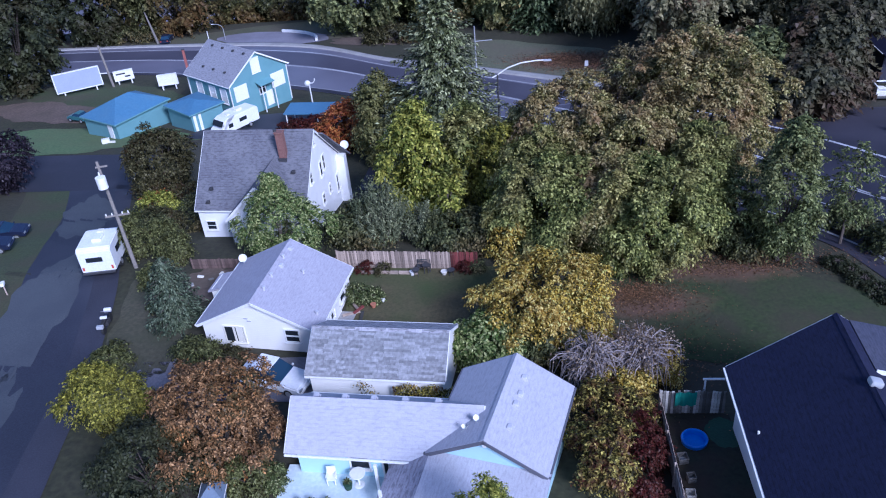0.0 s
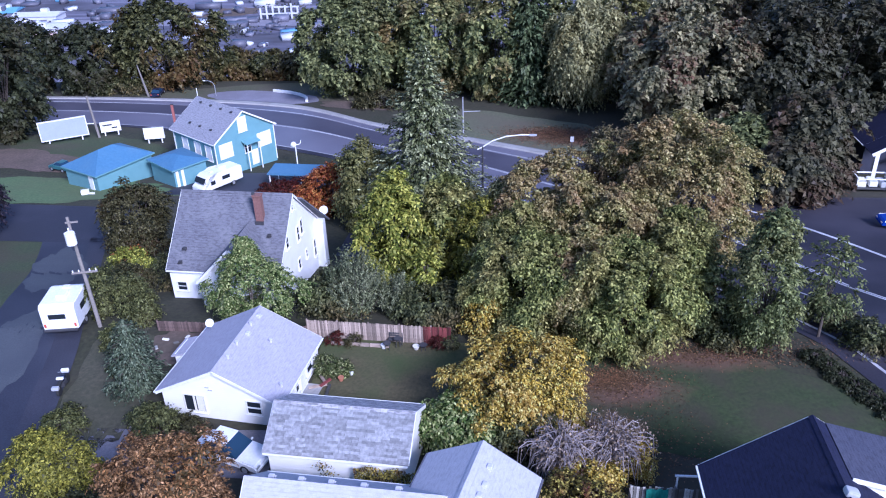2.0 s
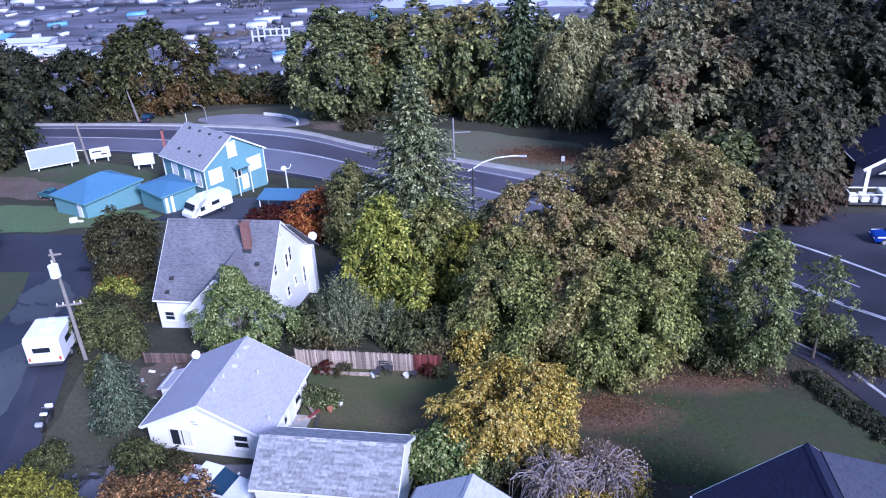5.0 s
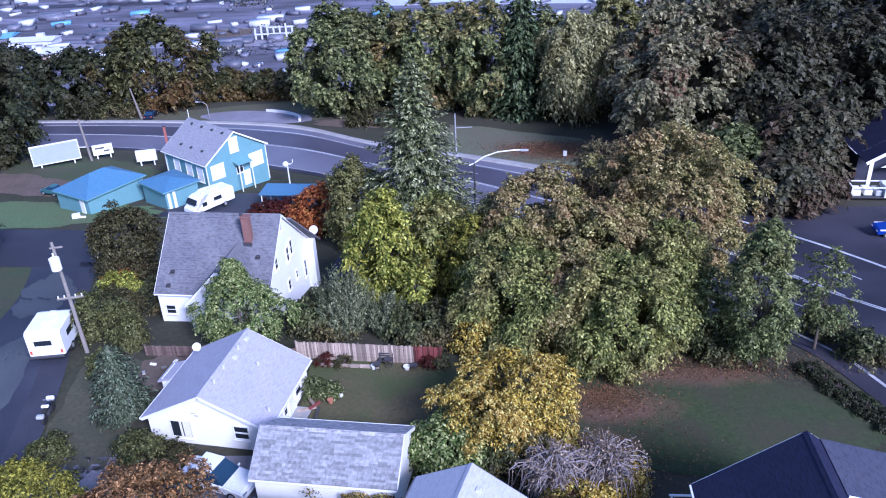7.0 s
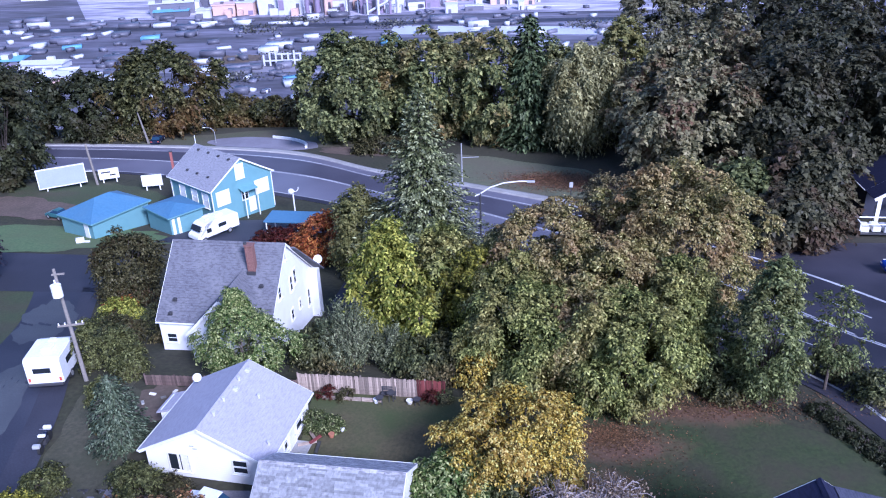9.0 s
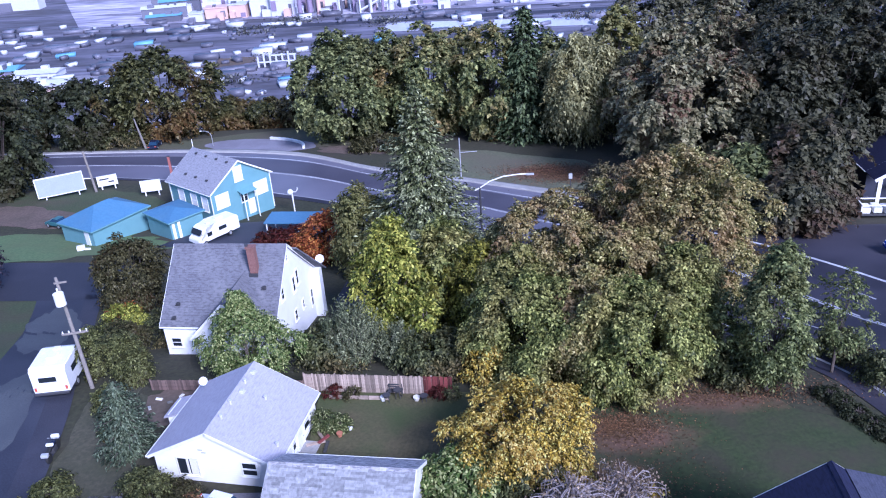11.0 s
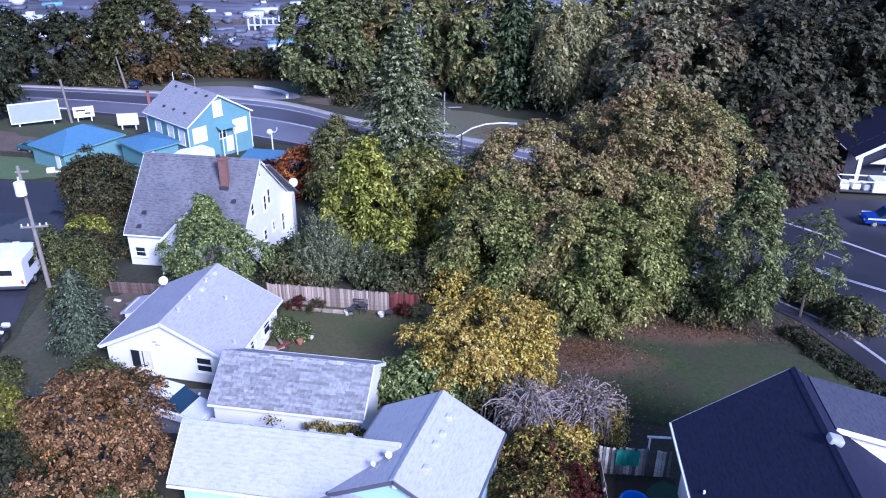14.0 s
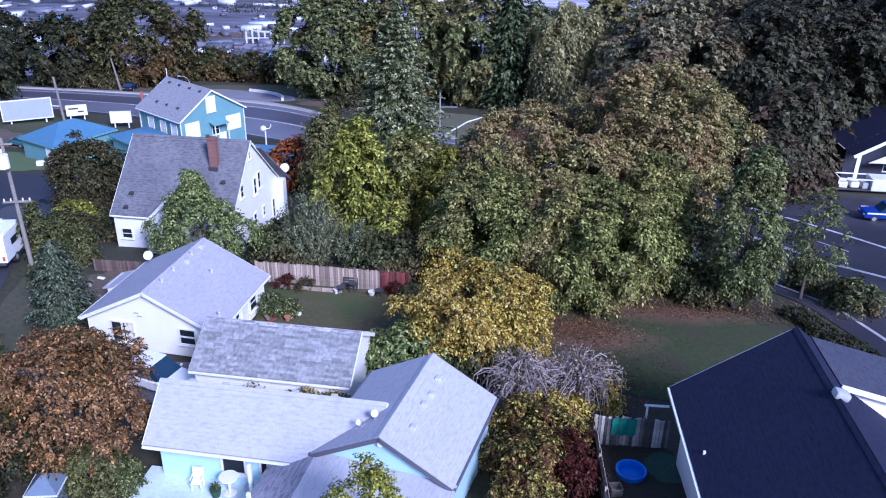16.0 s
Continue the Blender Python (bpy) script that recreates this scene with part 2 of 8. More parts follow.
TURF = surface("artificial_turf", (0.016, 0.05, 0.028), (0.026, 0.075, 0.04), 0.9, 9, 0.6, (0.03, 0.04, 0.03), 0.4, 0.6)
LAWN_FAR = surface("bank_grass", (0.09, 0.098, 0.056), (0.135, 0.142, 0.082), 0.95, 2.5, 0.12, (0.12, 0.1, 0.07), 0.8, 0.9)
bare_spots(LAWN_FAR, [(10.5, 120.5, 7.0, 3.6), (16.5, 118.5, 6.5, 3.6)], (0.2, 0.085, 0.06), 0.9)
LAWN_SIDE = surface("leaf_strewn_lawn", (0.02, 0.0331, 0.0087), (0.04, 0.0574, 0.0157), 0.95, 4, 0.3, (0.0452, 0.0383, 0.0226), 0.8, 0.9)
bare_spots(LAWN_SIDE, [(12.6, 44.4, 4.2, 2.1), (18.6, 48.2, 6.0, 1.6), (11.0, 39.5, 2.6, 2.4)], (0.12, 0.068, 0.044), 0.9)
DRY = surface("dry_verge", (0.045, 0.043, 0.025), (0.085, 0.08, 0.048), 0.95, 4, 0.3, (0.045, 0.05, 0.025), 0.8, 0.9)
DIRT = surface("brown_soil", (0.09, 0.065, 0.05), (0.15, 0.11, 0.085), 0.95, 3, 0.3, (0.07, 0.06, 0.04), 0.6, 0.7)
GRAVEL = surface("grey_gravel", (0.14, 0.135, 0.15), (0.21, 0.2, 0.225), 0.9, 9, 0.2, (0.09, 0.085, 0.08), 0.6, 0.6)
GRAVEL_PALE = surface("pale_gravel", (0.19, 0.18, 0.215), (0.26, 0.25, 0.29), 0.9, 9, 0.2, (0.14, 0.13, 0.15), 0.6, 0.5)
GRASS_PALE = surface("thin_grass", (0.06, 0.065, 0.03), (0.1, 0.1, 0.055), 0.95, 3, 0.15, (0.1, 0.08, 0.055), 0.8, 0.6)
BARK = surface("bark", (0.07, 0.055, 0.045), (0.13, 0.105, 0.085), 0.95, 9, 1.0, (0.05, 0.045, 0.04), 0.5, 0.8)
BARK_PALE = surface("pale_bark", (0.13, 0.12, 0.11), (0.22, 0.2, 0.18), 0.9, 9, 1.0, (0.2, 0.18, 0.16), 0.4, 0.6)
WOOD = surface("weathered_fence_wood", (0.29, 0.22, 0.175), (0.48, 0.385, 0.31), 0.9, 4, 1.2, (0.3, 0.25, 0.205), 0.6, 0.4)
per_piece(WOOD, 0.45, 1.45)
# brown boards standing in shade, the shade included in the colour
WOOD_BROWN = surface("shaded_fence_wood", (0.1, 0.066, 0.055), (0.17, 0.115, 0.095), 0.9, 4, 1.2, (0.14, 0.11, 0.1), 0.6, 0.4)
per_piece(WOOD_BROWN, 0.6, 1.35)
WOOD_RED = surface("red_stained_wood", (0.13, 0.03, 0.028), (0.19, 0.045, 0.04), 0.85, 4, 1.2, (0.15, 0.04, 0.03), 0.5, 0.4)
per_piece(WOOD_RED, 0.45, 1.45)
WOOD_PALE = surface("whitewashed_wood", (0.3, 0.29, 0.26), (0.5, 0.49, 0.45), 0.9, 5, 1.5, (0.15, 0.13, 0.11), 0.8, 0.4)
per_piece(WOOD_PALE, 0.12, 1.5)
POLE_WOOD = surface("grey_pole_wood", (0.19, 0.17, 0.15), (0.28, 0.25, 0.22), 0.9, 5, 1.0, (0.15, 0.14, 0.12), 0.5, 0.4)
STEEL = surface("galvanised_steel", (0.45, 0.46, 0.47), (0.55, 0.56, 0.57), 0.4, 5, 1.0, (0.35, 0.35, 0.35), 0.4, 0.05, 0.6)
CAR_WHITE = plain("white_car_paint", (0.78, 0.79, 0.8), 0.25)
CAR_DARK = plain("dark_blue_car_paint", (0.015, 0.02, 0.045), 0.25)
RUBBER = plain("rubber", (0.02, 0.02, 0.02), 0.8)
CREAM = plain("cream_paint", (0.76, 0.74, 0.66), 0.5)
POOL_BLUE = plain("blue_plastic", (0.03, 0.16, 0.6), 0.35)
GREEN_CLOTH = plain("green_cloth", (0.02, 0.2, 0.15), 0.9)
RED_PAINT = plain("red_paint", (0.5, 0.09, 0.05), 0.5)
EAVE_GREY = plain("weathered_grey_trim", (0.11, 0.11, 0.135), 0.6)
GREY_PAINT = plain("grey_paint", (0.4, 0.41, 0.43), 0.5)
PATIO = surface("painted_concrete", (0.5, 0.6, 0.64), (0.62, 0.7, 0.73), 0.7, 5, 0.5, (0.36, 0.4, 0.42), 0.6)
# the porch recess's shade is put into this wall colour
PORCH_DARK = plain("shaded_porch_wall", (0.035, 0.038, 0.06), 0.6)
GREY_BLUE = plain("grey_blue_paint", (0.13, 0.17, 0.23), 0.6)
TERRACOTTA = plain("terracotta", (0.4, 0.16, 0.09), 0.8)
STEM_GREY = surface("silver_grey_twigs", (0.2, 0.17, 0.165), (0.42, 0.38, 0.38), 0.9, 8, 1.0, (0.15, 0.12, 0.12), 0.4, 0.3)

LEAF_MAPLE = leafy("maple_leaves", [(0.078, 0.08, 0.028), (0.145, 0.14, 0.046), (0.215, 0.19, 0.072), (0.31, 0.255, 0.125)], [(0.26, 0.155, 0.085), (0.33, 0.22, 0.13), (0.18, 0.115, 0.075)], 0.3, 0.75, spread=(0.3, 1.9))
LEAF_MAPLE_G = leafy("green_maple_leaves", [(0.0682, 0.0858, 0.0264), (0.123, 0.141, 0.0418), (0.204, 0.211, 0.0726)], [(0.209, 0.171, 0.066), (0.286, 0.22, 0.099)], 0.25, 0.6)
LEAF_MAPLE_D = leafy("dark_maple_leaves", [(0.053, 0.07, 0.0276), (0.0912, 0.11, 0.0445), (0.138, 0.156, 0.0678)], [(0.111, 0.108, 0.0445), (0.164, 0.143, 0.0678)], 0.25, 0.5)
# gloom of the right-hand wood is held in these lowered leaf colours
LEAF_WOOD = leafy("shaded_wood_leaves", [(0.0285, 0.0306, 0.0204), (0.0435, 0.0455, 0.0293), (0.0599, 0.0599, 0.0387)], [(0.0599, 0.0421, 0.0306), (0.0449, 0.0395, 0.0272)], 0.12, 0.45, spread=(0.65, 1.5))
LEAF_ALDER = leafy("olive_alder_leaves", [(0.1, 0.105, 0.04), (0.14, 0.142, 0.054), (0.18, 0.175, 0.072)], [(0.1, 0.098, 0.045), (0.16, 0.13, 0.055)], 0.3, 0.6, spread=(0.6, 1.4))
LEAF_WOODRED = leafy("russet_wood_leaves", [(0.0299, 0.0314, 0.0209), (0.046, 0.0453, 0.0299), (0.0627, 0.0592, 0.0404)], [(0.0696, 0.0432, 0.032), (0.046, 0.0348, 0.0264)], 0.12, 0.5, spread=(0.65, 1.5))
LEAF_MAPLE_B = leafy("browning_maple_leaves", [(0.09, 0.08, 0.045), (0.13, 0.115, 0.06), (0.17, 0.14, 0.08)], [(0.18, 0.1, 0.06), (0.14, 0.075, 0.05)], 0.2, 0.8)
LEAF_BRIGHT = leafy("yellow_green_leaves", [(0.1, 0.125, 0.022), (0.18, 0.195, 0.034), (0.28, 0.27, 0.06)], [(0.09, 0.105, 0.024), (0.21, 0.19, 0.04)], 0.35, 0.6)
LEAF_YELLOW = leafy("golden_autumn_leaves", [(0.07, 0.055, 0.014), (0.13, 0.1, 0.018), (0.28, 0.205, 0.03), (0.46, 0.325, 0.05), (0.56, 0.43, 0.14)], [(0.44, 0.26, 0.05), (0.2, 0.16, 0.03), (0.5, 0.4, 0.18)], 0.38, 0.6, spread=(0.3, 1.2))
LEAF_RUST = leafy("rust_brown_leaves", [(0.075, 0.046, 0.026), (0.13, 0.072, 0.036), (0.19, 0.1, 0.046), (0.23, 0.14, 0.075)], [(0.07, 0.062, 0.028), (0.11, 0.085, 0.04), (0.22, 0.1, 0.035)], 0.45, 0.8)
LEAF_APPLE = leafy("apple_green_leaves", [(0.05, 0.082, 0.022), (0.092, 0.138, 0.038), (0.16, 0.2, 0.07), (0.23, 0.245, 0.12)], [(0.065, 0.1, 0.036), (0.17, 0.19, 0.075)], 0.5, 0.6)
LEAF_GREY = leafy("grey_green_leaves", [(0.052, 0.062, 0.036), (0.09, 0.102, 0.06), (0.14, 0.15, 0.095)], [(0.065, 0.08, 0.038)], 0.4, 0.6)
LEAF_BLUE = leafy("blue_green_needles", [(0.035, 0.05, 0.034), (0.06, 0.08, 0.056), (0.09, 0.11, 0.08)], [(0.05, 0.066, 0.04)], 0.5, 0.5, 0.1)
LEAF_VERGE = leafy("verge_shrub_leaves", [(0.045, 0.052, 0.02), (0.08, 0.088, 0.034), (0.115, 0.12, 0.05)], [(0.09, 0.072, 0.035), (0.07, 0.08, 0.032)], 0.4, 0.6)
LEAF_SPRUCE = leafy("spruce_needles", [(0.045, 0.0576, 0.027), (0.0765, 0.09, 0.0432), (0.113, 0.128, 0.0648)], [(0.0675, 0.0765, 0.0324), (0.104, 0.108, 0.0522)], 0.3, 0.6, 0.1)
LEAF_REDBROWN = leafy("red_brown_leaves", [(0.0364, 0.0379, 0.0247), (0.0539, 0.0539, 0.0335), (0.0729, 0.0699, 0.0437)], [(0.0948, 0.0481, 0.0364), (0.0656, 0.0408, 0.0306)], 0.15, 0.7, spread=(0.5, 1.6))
# no air haze is rendered; greyed, low-contrast leaf colours stand in for it
LEAF_HAZE = leafy("hazed_wood_leaves", [(0.085, 0.085, 0.06), (0.11, 0.11, 0.076), (0.14, 0.135, 0.092)], [(0.155, 0.105, 0.062), (0.13, 0.122, 0.056)], 0.07, 0.6, spread=(0.75, 1.25))
LEAF_DRY = leafy("dry_grey_leaves", [(0.085, 0.064, 0.052), (0.15, 0.115, 0.098), (0.21, 0.165, 0.142)], [(0.15, 0.12, 0.045), (0.17, 0.13, 0.1)], 0.6, 0.6)
LEAF_FLOWER = leafy("flowering_border_leaves", [(0.035, 0.05, 0.018), (0.05, 0.07, 0.025), (0.07, 0.09, 0.032), (0.085, 0.1, 0.04), (0.1, 0.11, 0.05)], [(0.09, 0.085, 0.035), (0.07, 0.09, 0.03)], 1.5, 0.4, spread=(0.5, 6.0))
LEAF_HEDGE = leafy("mixed_hedge_leaves", [(0.03, 0.028, 0.012), (0.075, 0.068, 0.02), (0.16, 0.135, 0.034), (0.27, 0.225, 0.06)], [(0.12, 0.035, 0.025), (0.07, 0.03, 0.02), (0.14, 0.07, 0.032)], 0.9, 0.85)
LEAF_OAK = leafy("rusting_oak_leaves", [(0.0252, 0.0288, 0.0117), (0.0432, 0.0468, 0.018), (0.0684, 0.0684, 0.0288)], [(0.108, 0.0576, 0.0234), (0.0765, 0.0495, 0.0216)], 0.09, 0.9)
# leaf colours lowered to hold the shade inside dark trees
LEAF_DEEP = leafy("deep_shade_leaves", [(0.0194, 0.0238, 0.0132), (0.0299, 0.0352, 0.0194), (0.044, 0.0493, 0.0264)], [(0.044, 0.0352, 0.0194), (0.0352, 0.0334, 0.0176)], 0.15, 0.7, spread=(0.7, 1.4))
LEAF_FARGREEN = leafy("dense_maple_leaves", [(0.043, 0.055, 0.024), (0.078, 0.09, 0.038), (0.125, 0.135, 0.06)], [(0.065, 0.07, 0.03), (0.11, 0.1, 0.045)], 0.15, 0.6)
# sunlight on the spruce's branch ends, put into paler needle colours
LEAF_TIPS = leafy("sunlit_spruce_tips", [(0.088, 0.102, 0.0608), (0.136, 0.15, 0.092), (0.192, 0.204, 0.128)], [(0.104, 0.114, 0.0624), (0.152, 0.157, 0.088)], 0.5, 0.5, 0.1)
LEAF_GROUND = leafy("fallen_leaf_colours", [(0.05, 0.032, 0.019), (0.08, 0.046, 0.027), (0.11, 0.058, 0.034)], [(0.075, 0.042, 0.024), (0.05, 0.04, 0.022)], 0.3, 0.6, 0.0)
LEAF_CEDAR = leafy("dark_cedar_needles", [(0.028, 0.045, 0.022), (0.05, 0.072, 0.036), (0.075, 0.095, 0.05)], [(0.045, 0.055, 0.028)], 0.3, 0.6, 0.1)
LEAF_RED = leafy("red_orange_leaves", [(0.2, 0.05, 0.02), (0.32, 0.09, 0.03), (0.36, 0.14, 0.04)], [(0.16, 0.05, 0.03)], 0.4, 0.6)
LEAF_DARK = leafy("dark_green_leaves", [(0.038, 0.046, 0.022), (0.064, 0.074, 0.034), (0.096, 0.104, 0.048)], [(0.06, 0.052, 0.026), (0.095, 0.062, 0.034)], 0.2, 0.7)
LEAF_FAR = leafy("wood_edge_leaves", [(0.058, 0.076, 0.033), (0.102, 0.116, 0.048), (0.155, 0.16, 0.066)], [(0.21, 0.15, 0.065), (0.14, 0.14, 0.055), (0.2, 0.125, 0.065)], 0.11, 0.75)
LEAF_BIRCH = leafy("yellowing_birch_leaves", [(0.12, 0.122, 0.064), (0.18, 0.175, 0.092), (0.25, 0.236, 0.13)], [(0.28, 0.225, 0.095), (0.12, 0.122, 0.06)], 0.15, 0.6)
LEAF_FARRED = leafy("reddish_wood_leaves", [(0.075, 0.078, 0.046), (0.122, 0.118, 0.068), (0.175, 0.16, 0.098)], [(0.185, 0.1, 0.074), (0.095, 0.086, 0.054)], 0.14, 0.8)
# valley trees greyed in colour to look hazy with distance
LEAF_VALLEY = leafy("hazed_distant_leaves", [(0.05, 0.055, 0.06), (0.08, 0.083, 0.085), (0.11, 0.11, 0.11)], [(0.08, 0.07, 0.065), (0.06, 0.065, 0.068)], 0.05, 0.7)
LEAF_PURPLE = leafy("dark_purple_leaves", [(0.012, 0.01, 0.018), (0.025, 0.018, 0.032), (0.035, 0.028, 0.04)], [(0.02, 0.015, 0.025)], 0.3, 0.6)
LEAF_OLIVE = leafy("olive_bush_leaves", [(0.032, 0.032, 0.0152), (0.0496, 0.048, 0.0224), (0.0704, 0.064, 0.032)], [(0.088, 0.052, 0.0256), (0.04, 0.0448, 0.0208)], 0.3, 0.7)
LEAF_OLIVEGREEN = leafy("olive_green_leaves", [(0.084, 0.09, 0.0168), (0.15, 0.15, 0.0264), (0.216, 0.198, 0.036)], [(0.156, 0.12, 0.03), (0.096, 0.108, 0.024)], 0.3, 0.6)
LEAF_VINE = leafy("red_vine_leaves", [(0.052, 0.0096, 0.0096), (0.084, 0.016, 0.0144), (0.048, 0.0176, 0.0128)], [(0.048, 0.024, 0.016)], 0.5, 0.4)

# ---- ground form ----
GY = [-2000, 0, 20, 30, 38, 50, 56, 64, 75, 100, 125, 160, 240, 6000]
GZ = [20.0, 3.5, 2.2, 1.3, 0.1, 0.0, -1.2, -3.4, -5.2, -9.0, -11.0, -14.0, -45.0, -50.0]


def gz(x, y):
    return float(np.interp(y, GY, GZ))


# ---- mesh helpers ----
def from_arrays(name, verts, faces, mat, smooth=False):
    """A mesh from numpy arrays with faces of equal size."""
    me = bpy.data.meshes.new(name)
    verts, faces = np.asarray(verts, np.float32), np.asarray(faces, np.int32)
    k = faces.shape[1]
    me.vertices.add(len(verts))
    me.vertices.foreach_set("co", verts.ravel())
    me.loops.add(faces.size)
    me.loops.foreach_set("vertex_index", faces.ravel())
    me.polygons.add(len(faces))
    me.polygons.foreach_set("loop_start", np.arange(0, faces.size, k, dtype=np.int32))
    me.polygons.foreach_set("loop_total", np.full(len(faces), k, np.int32))
    if smooth:
        me.polygons.foreach_set("use_smooth", np.ones(len(faces), bool))
    me.update(calc_edges=True)
    me.materials.append(mat)
    return me


def part(name, bm, mat, parent=None, label=""):
    """Links a bmesh as one mesh object under a thing or part."""
    me = bpy.data.meshes.new(name)
    bm.to_mesh(me)
    bm.free()
    me.materials.append(mat)
    ob = new(name, me)
    ob.parent = parent
    if label:
        ob["label"] = label
    return ob


def part_mesh(name, me, parent=None, label=""):
    ob = new(name, me)
    ob.parent = parent
    if label:
        ob["label"] = label
    return ob


def thing(name, x, y, z, yaw=0.0, label="", category="", group="", kind=""):
    ob = new(name)
    ob.matrix_basis = pose(x, y, z, 0, 0, yaw)
    ob.empty_display_size = 0.3
    return tagged(ob, label, category, group, kind)


def box(bm, c, s, turn=None, bevel=0.0):
    """A box with centre c and full sizes s, turned by a matrix about its centre."""
    m = Matrix.Translation(c) @ (turn.to_4x4() if turn else Matrix.Identity(4)) @ Matrix.Diagonal((*s, 1))
    made = bmesh.ops.create_cube(bm, size=1.0, matrix=m)
    if bevel:
        edges = {e for v in made["verts"] for e in v.link_edges}
        bmesh.ops.bevel(bm, geom=list(edges), offset=bevel, segments=2, affect="EDGES", profile=0.6)
    return bm


def boxed(c, s, turn=None, bevel=0.0):
    return box(bmesh.new(), c, s, turn, bevel)


def tube(bm, a, b, r0, r1=None, seg=8):
    a, b = Vector(a), Vector(b)
    d = b - a
    m = Matrix.Translation((a + b) / 2) @ d.to_track_quat("Z", "Y").to_matrix().to_4x4()
    bmesh.ops.create_cone(bm, cap_ends=True, segments=seg, radius1=r0, radius2=r0 if r1 is None else r1, depth=d.length, matrix=m)
    return bm


def poly_prism(bm, pts, off):
    """A prism from a planar outline, pushed along off."""
    off = Vector(off)
    lo = [bm.verts.new(p) for p in pts]
    hi = [bm.verts.new(Vector(p) + off) for p in pts]
    bm.faces.new(lo)
    bm.faces.new(hi[::-1])
    for i in range(len(pts)):
        j = (i + 1) % len(pts)
        bm.faces.new((lo[j], lo[i], hi[i], hi[j]))
    bmesh.ops.recalc_face_normals(bm, faces=bm.faces)
    return bm


def dish_mesh(r, depth, seg=20, rings=4):
    bm = bmesh.new()
    for side, push in ((1, 0.0), (-1, -0.03)):
        prev = None
        for i in range(rings + 1):
            f = i / rings
            ring = [bm.verts.new((r * f * math.cos(2 * math.pi * k / seg), r * f * math.sin(2 * math.pi * k / seg), depth * f * f + push)) for k in range(seg)]
            if prev:
                for k in range(seg):
                    q = (prev[k], prev[(k + 1) % seg], ring[(k + 1) % seg], ring[k])
                    bm.faces.new(q if side > 0 else q[::-1])
            prev = ring
    bmesh.ops.remove_doubles(bm, verts=bm.verts, dist=0.001)
    return bm

# ---- ground, roads, lawns ----
def ground_sheet():
    xs = np.unique(np.r_[np.linspace(-3500, -150, 14), np.arange(-150, 151, 1.5), np.linspace(150, 3500, 14)])
    ys = np.unique(np.r_[np.linspace(-1500, -20, 6), np.arange(-20, 165, 1.0), np.arange(165, 245, 4.0), np.linspace(245, 4500, 16), GY[1:-1]])
    X, Y = np.meshgrid(xs, ys)
    Z = np.interp(Y, GY, GZ)
    v = np.stack([X.ravel(), Y.ravel(), Z.ravel()], 1)
    nx, ny = len(xs), len(ys)
    i = (np.arange(ny - 1)[:, None] * nx + np.arange(nx - 1)).ravel()
    return from_arrays("ground", v, np.stack([i, i + 1, i + nx + 1, i + nx], 1), GROUND, True)


tagged(part_mesh("ground", ground_sheet()), "rough grass and soil on a hillside falling to a valley", "ground", kind="structure")


def smooth_line(pts, step=1.0):
    """A dense Catmull-Rom line through the points."""
    p = np.array(pts, float)
    p = np.vstack([2 * p[0] - p[1], p, 2 * p[-1] - p[-2]])
    out = []
    for i in range(1, len(p) - 2):
        k = max(2, int(np.linalg.norm(p[i + 1][:2] - p[i][:2]) / step))
        for t in np.arange(k) / k:
            out.append(0.5 * (2 * p[i] + (p[i + 1] - p[i - 1]) * t + (2 * p[i - 1] - 5 * p[i] + 4 * p[i + 1] - p[i + 2]) * t**2 + (3 * p[i] - p[i - 1] - 3 * p[i + 1] + p[i + 2]) * t**3))
    out.append(p[-2])
    return np.array(out)


def ribbon(name, near, far, f0, f1, lift, mat, across=8, i0=0, i1=None, thick=0.0):
    """A strip between the shares f0 and f1 of the way from line near to line far, laid on the ground."""
    near, far = near[i0:i1], far[i0:i1]
    fs = np.linspace(f0, f1, across + 1)
    P = near[:, None] * (1 - fs[None, :, None]) + far[:, None] * fs[None, :, None]
    Z = np.interp(P[..., 1], GY, GZ) + lift
    v = np.concatenate([P, Z[..., None]], -1)
    nr, nc = v.shape[:2]
    i = (np.arange(nr - 1)[:, None] * nc + np.arange(nc - 1)).ravel()
    faces = np.stack([i, i + 1, i + nc + 1, i + nc], 1)
    v = v.reshape(-1, 3)
    if thick:
        n = len(v)
        low = v - (0, 0, thick)
        edge = []
        for a in range(nr - 1):
            for c, flip in ((0, False), (nc - 1, True)):
                q = [a * nc + c, (a + 1) * nc + c, (a + 1) * nc + c + n, a * nc + c + n]
                edge.append(q[::-1] if flip else q)
        v = np.vstack([v, low])
        faces = np.vstack([faces, np.array(edge)])
    return from_arrays(name, v, faces, mat)


